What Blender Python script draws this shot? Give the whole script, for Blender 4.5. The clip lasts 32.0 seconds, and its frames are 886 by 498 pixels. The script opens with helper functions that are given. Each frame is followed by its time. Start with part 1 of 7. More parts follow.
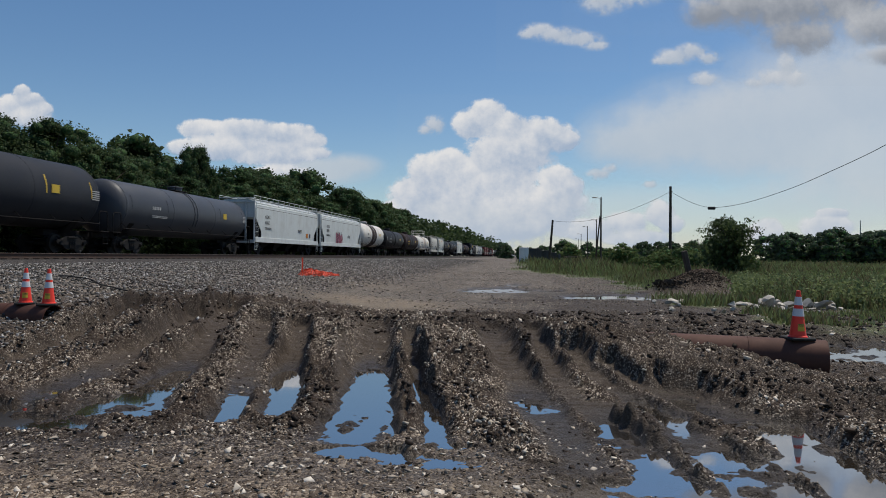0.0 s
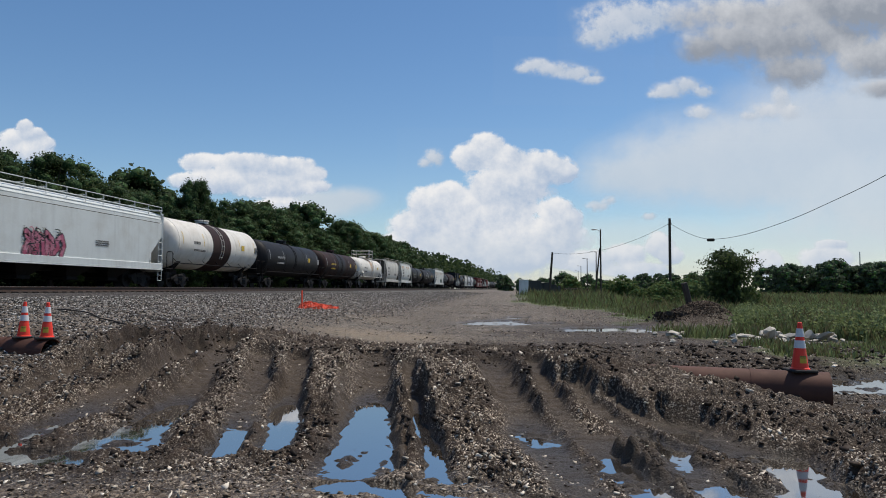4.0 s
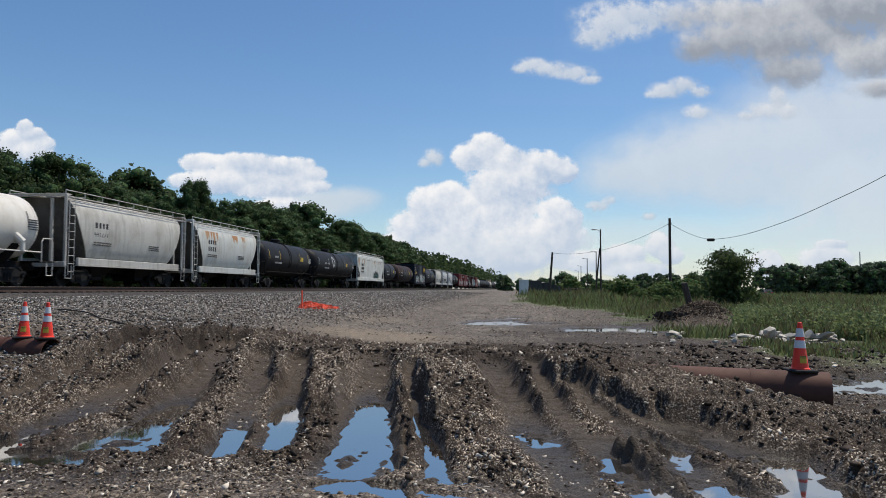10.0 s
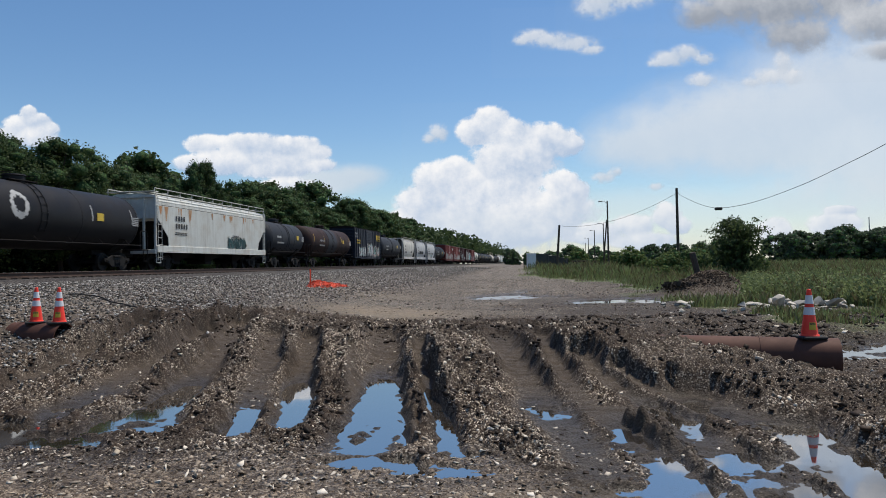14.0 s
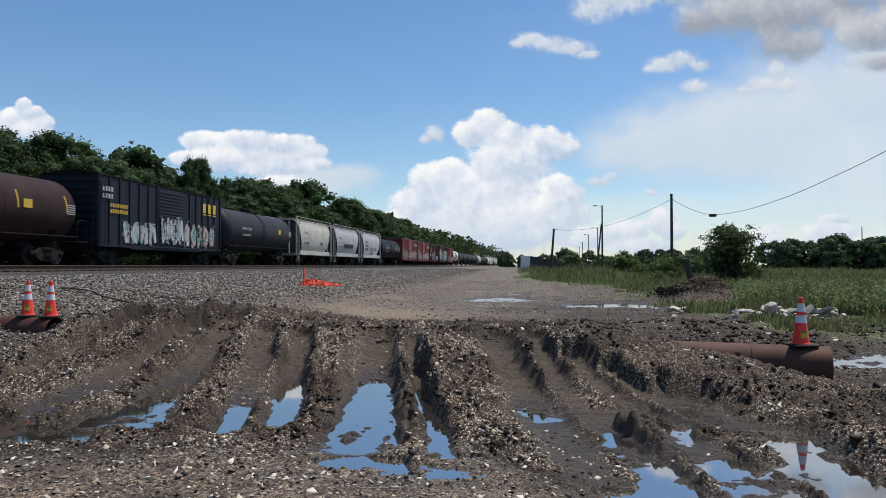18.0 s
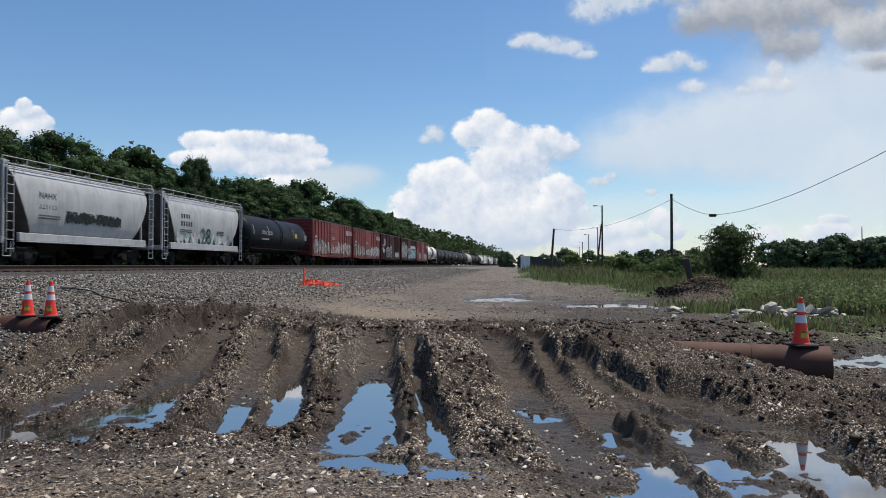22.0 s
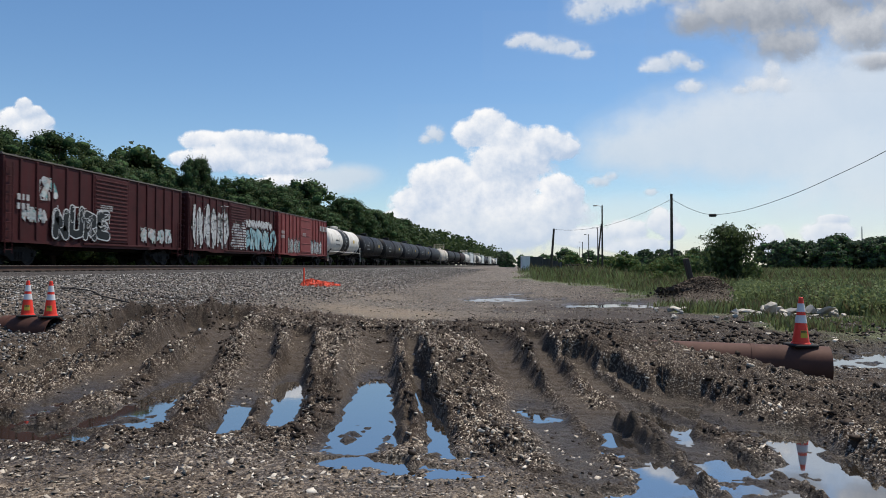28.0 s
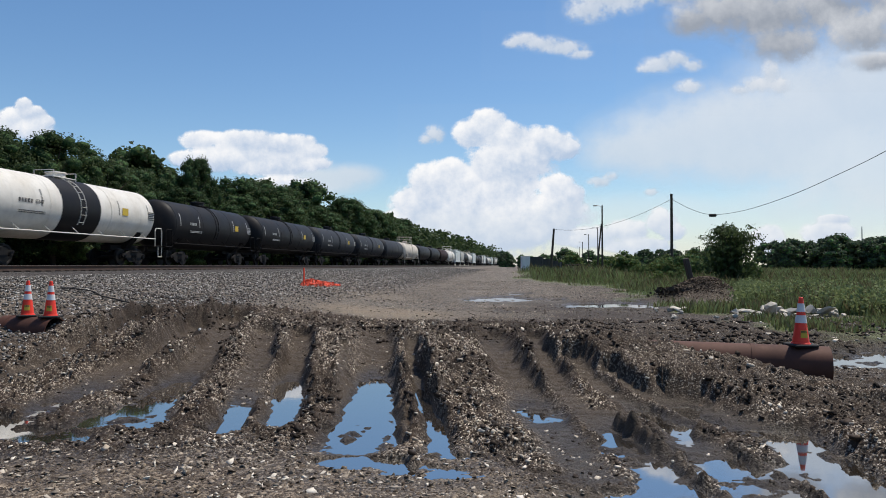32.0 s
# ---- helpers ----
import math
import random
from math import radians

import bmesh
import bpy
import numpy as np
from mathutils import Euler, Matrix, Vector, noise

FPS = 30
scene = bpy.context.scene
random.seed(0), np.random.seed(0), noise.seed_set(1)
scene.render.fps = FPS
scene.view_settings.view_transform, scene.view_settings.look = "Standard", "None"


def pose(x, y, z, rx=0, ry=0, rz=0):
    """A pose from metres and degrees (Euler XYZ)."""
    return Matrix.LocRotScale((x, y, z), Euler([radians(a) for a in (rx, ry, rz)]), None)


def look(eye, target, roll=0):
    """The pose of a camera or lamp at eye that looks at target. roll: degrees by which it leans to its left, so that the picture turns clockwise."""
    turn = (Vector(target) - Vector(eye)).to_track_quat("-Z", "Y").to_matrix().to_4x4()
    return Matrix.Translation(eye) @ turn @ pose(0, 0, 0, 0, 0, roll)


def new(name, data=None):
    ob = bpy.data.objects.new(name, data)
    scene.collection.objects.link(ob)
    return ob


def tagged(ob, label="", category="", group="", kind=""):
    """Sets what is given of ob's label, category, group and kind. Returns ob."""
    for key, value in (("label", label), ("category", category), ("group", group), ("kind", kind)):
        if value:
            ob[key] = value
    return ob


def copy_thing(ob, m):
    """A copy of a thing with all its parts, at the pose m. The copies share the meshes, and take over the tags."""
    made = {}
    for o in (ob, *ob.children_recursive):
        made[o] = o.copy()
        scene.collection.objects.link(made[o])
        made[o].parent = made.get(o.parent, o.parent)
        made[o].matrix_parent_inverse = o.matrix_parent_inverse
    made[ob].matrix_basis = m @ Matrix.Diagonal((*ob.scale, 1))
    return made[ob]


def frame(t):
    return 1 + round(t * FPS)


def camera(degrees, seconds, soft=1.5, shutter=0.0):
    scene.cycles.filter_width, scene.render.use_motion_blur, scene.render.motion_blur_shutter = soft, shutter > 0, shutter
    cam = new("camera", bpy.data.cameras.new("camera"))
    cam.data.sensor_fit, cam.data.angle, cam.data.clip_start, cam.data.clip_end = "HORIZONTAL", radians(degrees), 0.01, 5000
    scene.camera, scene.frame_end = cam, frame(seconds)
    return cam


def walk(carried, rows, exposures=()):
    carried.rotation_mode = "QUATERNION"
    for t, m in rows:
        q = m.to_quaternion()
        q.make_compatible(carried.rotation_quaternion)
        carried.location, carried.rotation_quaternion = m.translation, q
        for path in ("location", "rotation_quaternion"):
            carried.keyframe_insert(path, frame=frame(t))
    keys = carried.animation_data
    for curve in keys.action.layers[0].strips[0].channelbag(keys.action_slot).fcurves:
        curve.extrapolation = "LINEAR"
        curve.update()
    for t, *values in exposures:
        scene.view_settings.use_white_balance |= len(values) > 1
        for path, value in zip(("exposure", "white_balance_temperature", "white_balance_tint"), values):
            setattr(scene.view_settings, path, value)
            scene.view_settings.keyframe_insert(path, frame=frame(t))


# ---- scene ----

cam = camera(62.5, 32.0, soft=0.9, shutter=0.25)
EYE = (0.0, 0.0, 1.70)


def aim(yaw, pitch, roll):
    """The camera's pose: degrees to the left of the railway's line, upwards, and leaning."""
    return Matrix.Translation(EYE) @ pose(0, 0, 0, 0, 0, yaw) @ pose(0, 0, 0, 90 + pitch, 0, 0) @ pose(0, 0, 0, 0, 0, roll)


PATH = [(0.0, 6.769, 0.562, 0.438), (0.5, 6.744, 0.775, -0.184), (1.0, 6.924, 2.106, -1.219), (1.5, 6.95, 3.114, -1.059),
        (2.0, 6.821, 3.223, -0.01), (2.5, 6.774, 3.163, 0.24), (3.0, 6.771, 3.139, 0.255), (3.5, 6.769, 3.106, 0.285),
        (5.5, 6.765, 3.104, 0.28), (11.5, 6.772, 3.103, 0.277), (12.0, 6.68, 3.069, 0.195), (12.5, 4.913, 2.487, -1.082),
        (13.0, 4.811, 0.55, -1.338), (13.5, 6.626, 0.249, -1.18), (14.0, 7.33, 1.2, -1.12), (14.5, 7.052, 1.454, -0.467),
        (16.0, 6.883, 1.286, 0.0), (32.0, 6.883, 1.286, 0.0)]
walk(cam, [(t, aim(a, b, c)) for t, a, b, c in PATH], exposures=[(0.0, -0.40), (0.5, -0.25), (1.0, -0.14), (2.0, -0.22), (3.0, -0.22), (6.0, -0.11), (13.0, -0.07), (17.0, 0.0), (32.0, 0.0)])

# ---- sky and sun ----
SUN_AZ, SUN_EL = 48.0, 65.0
world = bpy.data.worlds.new("sky")
scene.world = world
world.use_nodes = True
wn = world.node_tree
sky = wn.nodes.new("ShaderNodeTexSky")
sky.sky_type, sky.sun_disc = "NISHITA", False
sky.sun_elevation, sky.sun_rotation = radians(SUN_EL), radians(SUN_AZ)
sky.air_density, sky.dust_density, sky.ozone_density = 1.0, 0.3, 3.2
tone = wn.nodes.new("ShaderNodeHueSaturation")
tone.inputs["Saturation"].default_value = 1.15
wn.links.new(sky.outputs[0], tone.inputs["Color"])
wn.links.new(tone.outputs[0], wn.nodes["Background"].inputs[0])
wn.nodes["Background"].inputs[1].default_value = 0.122
sun_way = Vector((math.sin(radians(SUN_AZ)) * math.cos(radians(SUN_EL)), math.cos(radians(SUN_AZ)) * math.cos(radians(SUN_EL)), math.sin(radians(SUN_EL))))
sun = new("sun", bpy.data.lights.new("sun", "SUN"))
sun.data.energy, sun.data.angle, sun.data.color = 4.3, radians(0.6), (1.0, 0.93, 0.82)
sun.matrix_world = look(sun_way * 100, (0, 0, 0))

# ---- materials ----


def ramp(nt, fac, stops):
    n = nt.nodes.new("ShaderNodeValToRGB")
    while len(n.color_ramp.elements) < len(stops):
        n.color_ramp.elements.new(0.5)
    for e, (p, c) in zip(n.color_ramp.elements, stops):
        e.position, e.color = p, (*c, 1)
    nt.links.new(fac, n.inputs[0])
    return n.outputs[0]


def mixed(nt, fac, a, b, mode="MIX"):
    n = nt.nodes.new("ShaderNodeMix")
    n.data_type, n.blend_type = "RGBA", mode
    for sock, v in ((n.inputs[0], fac), (n.inputs[6], a), (n.inputs[7], b)):
        if isinstance(v, (int, float)):
            sock.default_value = v
        elif isinstance(v, tuple):
            sock.default_value = (*v, 1)
        else:
            nt.links.new(v, sock)
    return n.outputs[2]


def math_node(nt, op, a, b=0.0, c=0.0):
    n = nt.nodes.new("ShaderNodeMath")
    n.operation = op
    for sock, v in zip(n.inputs, (a, b, c)):
        if isinstance(v, (int, float)):
            sock.default_value = v
        else:
            nt.links.new(v, sock)
    return n.outputs[0]


def noise_tex(nt, scale, detail=4.0, rough=0.6, stretch=(1, 1, 1), coord="Object"):
    tc, mp, n = nt.nodes.new("ShaderNodeTexCoord"), nt.nodes.new("ShaderNodeMapping"), nt.nodes.new("ShaderNodeTexNoise")
    mp.inputs["Scale"].default_value = stretch
    n.inputs["Scale"].default_value, n.inputs["Detail"].default_value, n.inputs["Roughness"].default_value = scale, detail, rough
    nt.links.new(tc.outputs[coord], mp.inputs[0])
    nt.links.new(mp.outputs[0], n.inputs[0])
    return n.outputs[0]


def attr(nt, name):
    n = nt.nodes.new("ShaderNodeAttribute")
    n.attribute_name = name
    return n.outputs["Fac"]


def bump(nt, height, strength, dist, bsdf):
    n = nt.nodes.new("ShaderNodeBump")
    n.inputs["Strength"].default_value, n.inputs["Distance"].default_value = strength, dist
    nt.links.new(height, n.inputs["Height"])
    nt.links.new(n.outputs[0], bsdf.inputs["Normal"])


def material(name, rough=0.8, metal=0.0):
    m = bpy.data.materials.new(name)
    m.use_nodes = True
    b = m.node_tree.nodes["Principled BSDF"]
    b.inputs["Roughness"].default_value, b.inputs["Metallic"].default_value = rough, metal
    return m, m.node_tree, b


def painted(name, col, wear, dirt=0.5, rough=0.5, scale=1.0, metal=0.0, streak=True):
    """Weathered paint: fine grain, large stains, rain streaks that run down, dust low on the sides."""
    m, nt, b = material(name, rough, metal)
    big = noise_tex(nt, 0.9 * scale, 5, 0.65)
    fine = noise_tex(nt, 14 * scale, 4, 0.7)
    c = mixed(nt, ramp(nt, big, [(0.42, (0, 0, 0)), (0.72, (1, 1, 1))]), col, wear)
    if streak:
        run = noise_tex(nt, 1.0, 4, 0.6, (5.0, 5.0, 0.25))
        f = ramp(nt, run, [(0.5, (0, 0, 0)), (0.75, (1, 1, 1))])
        c = mixed(nt, math_node(nt, "MULTIPLY", f, dirt), c, tuple(0.45 * x + 0.02 for x in wear))
    c = mixed(nt, 0.35, c, mixed(nt, fine, (0.3, 0.3, 0.3), (0.75, 0.75, 0.75)), "OVERLAY")
    nt.links.new(c, b.inputs["Base Color"])
    r = math_node(nt, "MULTIPLY_ADD", big, 0.3, rough - 0.15)
    nt.links.new(r, b.inputs["Roughness"])
    bump(nt, fine, 0.15, 0.01, b)
    b.inputs["Specular IOR Level"].default_value = 0.35
    return m


def island_mat(name, stops, rough=0.85, rough2=None, tiny=0.0, source="Random Per Island"):
    m, nt, b = material(name, rough)
    if source == "Random Per Island":
        g = nt.nodes.new("ShaderNodeNewGeometry").outputs[source]
    else:
        g = nt.nodes.new("ShaderNodeObjectInfo").outputs["Random"]
    c = ramp(nt, g, stops)
    if tiny:
        c = mixed(nt, 0.5, c, mixed(nt, noise_tex(nt, tiny, 3), (0.25, 0.25, 0.25), (0.75, 0.75, 0.75)), "OVERLAY")
    nt.links.new(c, b.inputs["Base Color"])
    b.inputs["Specular IOR Level"].default_value = 0.2
    return m


BLACK = painted("black_tank_paint", (0.012, 0.0118, 0.0135), (0.021, 0.019, 0.019), 0.25, 0.55)
NAVYBLACK = painted("blue_black_tank_paint", (0.006, 0.007, 0.011), (0.010, 0.011, 0.016), 0.25, 0.55)
SLATE = painted("slate_grey_tank_paint", (0.05, 0.054, 0.063), (0.065, 0.069, 0.078), 0.3, 0.5)
CHARCOAL = painted("charcoal_tank_paint", (0.026, 0.028, 0.034), (0.036, 0.038, 0.043), 0.3, 0.6)
RUSTBROWN = painted("rust_brown_paint", (0.038, 0.018, 0.015), (0.02, 0.0145, 0.014), 0.5, 0.66)
WHITE = painted("white_tank_paint", (0.72, 0.68, 0.61), (0.60, 0.55, 0.47), 0.28, 0.5)
CREAM = painted("cream_tank_paint", (0.58, 0.52, 0.44), (0.46, 0.38, 0.3), 0.4, 0.55)
HOPGREY = painted("pale_grey_hopper_paint", (0.60, 0.63, 0.61), (0.52, 0.53, 0.50), 0.25, 0.55)
HOPWORN = painted("worn_grey_hopper_paint", (0.52, 0.50, 0.45), (0.38, 0.35, 0.30), 0.6, 0.6)
HOPSILVER = painted("silver_grey_hopper_paint", (0.43, 0.43, 0.43), (0.33, 0.33, 0.32), 0.45, 0.55)
HOPRUST = painted("rust_streaked_hopper_paint", (0.56, 0.57, 0.53), (0.47, 0.44, 0.38), 0.5, 0.6)
BOXRED = painted("red_boxcar_paint", (0.20, 0.032, 0.028), (0.15, 0.03, 0.026), 0.4, 0.6)
BOXOXIDE = painted("oxide_boxcar_paint", (0.062, 0.0155, 0.0158), (0.043, 0.014, 0.0142), 0.45, 0.65)
BOXBLUE = painted("dark_blue_boxcar_paint", (0.013, 0.017, 0.03), (0.02, 0.022, 0.029), 0.3, 0.55)
STEEL = painted("grimy_shade_dark_steel", (0.0095, 0.008, 0.0078), (0.016, 0.0125, 0.011), 0.4, 0.8)
RAILMAT = painted("rusty_rail", (0.045, 0.026, 0.019), (0.075, 0.04, 0.026), 0.0, 0.6, 4.0, 0.3, False)
RAILTOP = painted("polished_rail", (0.42, 0.40, 0.38), (0.3, 0.27, 0.25), 0.0, 0.3, 4.0, 0.9, False)
PIPE = painted("rusty_pipe", (0.10, 0.042, 0.028), (0.065, 0.03, 0.022), 0.25, 0.75, 2.0, 0.1, False)
TIEMAT = painted("sleeper_wood", (0.05, 0.036, 0.027), (0.085, 0.064, 0.05), 0.3, 0.9, 3.0, 0, False)
POLEWOOD = painted("grey_brown_pole_wood", (0.055, 0.042, 0.034), (0.09, 0.075, 0.06), 0.5, 0.9, 2.0)
GALV = painted("galvanised_steel", (0.36, 0.37, 0.38), (0.28, 0.28, 0.28), 0.2, 0.5, 3.0, 0.5)
CONEMAT = painted("orange_cone_plastic", (0.92, 0.058, 0.032), (0.84, 0.05, 0.028), 0.1, 0.45, 6.0, 0, False)
CONEWHITE = painted("reflective_white_band", (0.72, 0.72, 0.72), (0.6, 0.6, 0.6), 0.15, 0.35, 6.0, 0, False)
RUBBER = painted("black_rubber", (0.018, 0.018, 0.018), (0.04, 0.038, 0.035), 0.2, 0.8, 6.0, 0, False)
YELLOW = painted("yellow_marking", (0.60, 0.41, 0.045), (0.5, 0.34, 0.05), 0.1, 0.6, 4.0, 0, False)
PLACARD = painted("orange_placard", (0.55, 0.2, 0.04), (0.42, 0.16, 0.04), 0.2, 0.6, 4.0, 0, False)
MARKBLUE = painted("blue_placard", (0.03, 0.035, 0.10), (0.06, 0.06, 0.10), 0.2, 0.6, 4.0, 0, False)
MARKWHITE = painted("white_marking", (0.42, 0.42, 0.41), (0.3, 0.3, 0.29), 0.2, 0.7, 4.0, 0, False)
MARKDARK = painted("dark_marking", (0.03, 0.03, 0.035), (0.06, 0.06, 0.06), 0.2, 0.7, 4.0, 0, False)
NETTING = painted("orange_netting", (0.85, 0.085, 0.03), (0.7, 0.07, 0.03), 0.2, 0.6, 6.0, 0, False)
CABINET = painted("white_cabinet_paint", (0.70, 0.72, 0.74), (0.6, 0.6, 0.6), 0.2, 0.5)
CONTAINER = painted("dark_grey_steel_panel", (0.05, 0.052, 0.056), (0.075, 0.07, 0.068), 0.5, 0.7)
CONCRETE = painted("broken_concrete", (0.56, 0.51, 0.43), (0.36, 0.32, 0.26), 0.3, 0.9, 3.0, 0, False)
GRAFFITI_PALE = island_mat("pale_spray_paint", [(0.0, (0.55, 0.55, 0.54)), (0.35, (0.36, 0.38, 0.4)), (0.55, (0.5, 0.42, 0.38)), (0.75, (0.12, 0.3, 0.3)), (1.0, (0.6, 0.6, 0.58))], 0.6, tiny=9)
GRAFFITI_MIX = island_mat("coloured_spray_paint", [(0.0, (0.5, 0.5, 0.52)), (0.25, (0.08, 0.32, 0.28)), (0.45, (0.55, 0.36, 0.28)), (0.6, (0.3, 0.33, 0.38)), (0.8, (0.45, 0.2, 0.16)), (1.0, (0.55, 0.5, 0.45))], 0.6, tiny=9)
GRAFFITI_TEAL = island_mat("pale_teal_spray_paint", [(0.0, (0.3, 0.46, 0.48)), (0.6, (0.2, 0.36, 0.4)), (1.0, (0.42, 0.52, 0.52))], 0.6, tiny=9)
GRAFFITI_DARK = island_mat("dark_spray_paint", [(0.0, (0.015, 0.02, 0.02)), (0.6, (0.04, 0.09, 0.09)), (1.0, (0.06, 0.12, 0.12))], 0.6)
GRAFFITI_PINK = island_mat("pink_spray_paint", [(0.0, (0.35, 0.08, 0.14)), (0.6, (0.45, 0.2, 0.25)), (1.0, (0.3, 0.05, 0.1))], 0.6, tiny=9)
ROOFGREY = painted("weathered_roof_paint", (0.13, 0.115, 0.10), (0.20, 0.175, 0.145), 0.3, 0.8)
GRAFFITI_BLACK = painted("black_spray_paint", (0.008, 0.010, 0.010), (0.014, 0.016, 0.016), 0.0, 0.6, 3.0, 0, False)
GRAFFITI_WHITE = painted("white_spray_paint", (0.55, 0.56, 0.55), (0.36, 0.36, 0.36), 0.0, 0.7, 4.0, 0, False)
for dull in (BLACK, NAVYBLACK, CHARCOAL, BOXBLUE, RUSTBROWN, BOXOXIDE, STEEL):
    dull.node_tree.nodes["Principled BSDF"].inputs["Specular IOR Level"].default_value = 0.16

# ---- mesh helpers ----


class Geo:
    """Collects corners and faces of one mesh."""

    def __init__(self):
        self.v, self.f = [], []

    def add(self, verts, faces):
        n = len(self.v)
        self.v += [tuple(p) for p in verts]
        self.f += [tuple(i + n for i in q) for q in faces]
        return self

    def box(self, c, s, chamfer=0.0, m=None):
        """A box about c with full sizes s; its edges are chamfered."""
        hx, hy, hz = (a / 2 for a in s)
        k = min(chamfer, 0.45 * min(s))
        if k <= 0:
            vs = [(x * hx, y * hy, z * hz) for x in (-1, 1) for y in (-1, 1) for z in (-1, 1)]
            fs = [(0, 1, 3, 2), (4, 6, 7, 5), (0, 4, 5, 1), (2, 3, 7, 6), (0, 2, 6, 4), (1, 5, 7, 3)]
        else:
            vs, idx, fs = [], {}, []
            for x in (-1, 1):
                for y in (-1, 1):
                    for z in (-1, 1):
                        for ax in range(3):
                            p = [x * (hx - k), y * (hy - k), z * (hz - k)]
                            p[ax] = (x * hx, y * hy, z * hz)[ax]
                            idx[x, y, z, ax] = len(vs)
                            vs.append(tuple(p))
            for ax in range(3):
                a, b = [i for i in range(3) if i != ax]
                for sgn in (-1, 1):
                    q = []
                    for sa, sb in ((-1, -1), (1, -1), (1, 1), (-1, 1)):
                        key = [0, 0, 0]
                        key[ax], key[a], key[b] = sgn, sa, sb
                        q.append(idx[(*key, ax)])
                    fs.append(tuple(q))
            for ax in range(3):
                a, b = [i for i in range(3) if i != ax]
                for sa in (-1, 1):
                    for sb in (-1, 1):
                        k0, k1 = [0, 0, 0], [0, 0, 0]
                        k0[ax], k1[ax] = -1, 1
                        for kk in (k0, k1):
                            kk[a], kk[b] = sa, sb
                        fs.append((idx[(*k0, a)], idx[(*k1, a)], idx[(*k1, b)], idx[(*k0, b)]))
            for x in (-1, 1):
                for y in (-1, 1):
                    for z in (-1, 1):
                        fs.append(tuple(idx[x, y, z, i] for i in range(3)))
        if m is None:
            vs = [(p[0] + c[0], p[1] + c[1], p[2] + c[2]) for p in vs]
        else:
            vs = [tuple(m @ Vector(p)) for p in vs]
        return self.add(vs, fs)

    def rod(self, a, b, r, n=8, r2=None):
        a, b = Vector(a), Vector(b)
        d = (b - a).normalized()
        u = d.orthogonal().normalized()
        w = d.cross(u)
        r2 = r if r2 is None else r2
        vs = [a + (u * math.cos(t) + w * math.sin(t)) * r for t in (2 * math.pi * i / n for i in range(n))]
        vs += [b + (u * math.cos(t) + w * math.sin(t)) * r2 for t in (2 * math.pi * i / n for i in range(n))]
        fs = [(i, (i + 1) % n, n + (i + 1) % n, n + i) for i in range(n)] + [tuple(range(n))[::-1], tuple(range(n, 2 * n))]
        return self.add(vs, fs)

    def path(self, pts, r, n=6):
        for a, b in zip(pts, pts[1:]):
            self.rod(a, b, r, n)
        return self

    def lathe(self, prof, n=32, axis="y", c=(0, 0, 0)):
        """Turns (place along the axis, radius) pairs about the axis."""
        vs, fs = [], []
        for p, r in prof:
            for i in range(n):
                a, b = r * math.cos(2 * math.pi * i / n), r * math.sin(2 * math.pi * i / n)
                q = {"y": (a, p, b), "x": (p, a, b), "z": (a, b, p)}[axis]
                vs.append((q[0] + c[0], q[1] + c[1], q[2] + c[2]))
        for j in range(len(prof) - 1):
            for i in range(n):
                k = (i + 1) % n
                fs.append((j * n + i, j * n + k, (j + 1) * n + k, (j + 1) * n + i))
        fs.append(tuple(range(n)))
        fs.append(tuple(range((len(prof) - 1) * n, len(prof) * n)))
        return self.add(vs, fs)

    def prism(self, outline, x0, x1, axis="x"):
        """Extrudes an outline of two coordinates along an axis."""
        n = len(outline)
        vs = []
        for x in (x0, x1):
            for a, b in outline:
                vs.append({"x": (x, a, b), "y": (a, x, b), "z": (a, b, x)}[axis])
        fs = [(i, (i + 1) % n, n + (i + 1) % n, n + i) for i in range(n)] + [tuple(range(n))[::-1], tuple(range(n, 2 * n))]
        return self.add(vs, fs)

    def mesh(self, name, smooth=True):
        me = bpy.data.meshes.new(name)
        me.from_pydata(self.v, [], self.f)
        bm = bmesh.new()
        bm.from_mesh(me)
        bmesh.ops.recalc_face_normals(bm, faces=bm.faces)
        bm.to_mesh(me)
        bm.free()
        if smooth:
            me.polygons.foreach_set("use_smooth", [True] * len(me.polygons))
            me.set_sharp_from_angle(angle=radians(35))
        return me


def part(name, g, mat, parent, label="", at=None):
    """One mesh object under a thing or a part."""
    me = g if isinstance(g, bpy.types.Mesh) else g.mesh(name)
    if not me.materials:
        me.materials.append(mat)
    ob = new(name, me)
    ob.parent = parent
    if at is not None:
        ob.matrix_local = at
    return tagged(ob, label)


def thing(name, label, category, group="", kind="", at=None):
    ob = tagged(new(name), label, category, group, kind)
    ob.empty_display_size = 0.2
    if at is not None:
        ob.matrix_basis = at
    return ob


def raw(name, verts, faces, mat, smooth=False, attrs=None):
    """A mesh object from arrays of corners and of triangles or quads."""
    me = bpy.data.meshes.new(name)
    verts, faces = np.asarray(verts, np.float32), np.asarray(faces, np.int32)
    nf, k = faces.shape
    me.vertices.add(len(verts))
    me.vertices.foreach_set("co", verts.ravel())
    me.loops.add(nf * k)
    me.loops.foreach_set("vertex_index", faces.ravel())
    me.polygons.add(nf)
    me.polygons.foreach_set("loop_start", np.arange(0, nf * k, k, dtype=np.int32))
    me.update(calc_edges=True)
    me.validate()
    if smooth:
        me.polygons.foreach_set("use_smooth", [True] * nf)
    for key, val in (attrs or {}).items():
        a = me.attributes.new(key, "FLOAT", "POINT")
        a.data.foreach_set("value", np.asarray(val, np.float32))
    me.materials.append(mat)
    return new(name, me)


TABLE = np.random.RandomState(5).rand(256, 256)


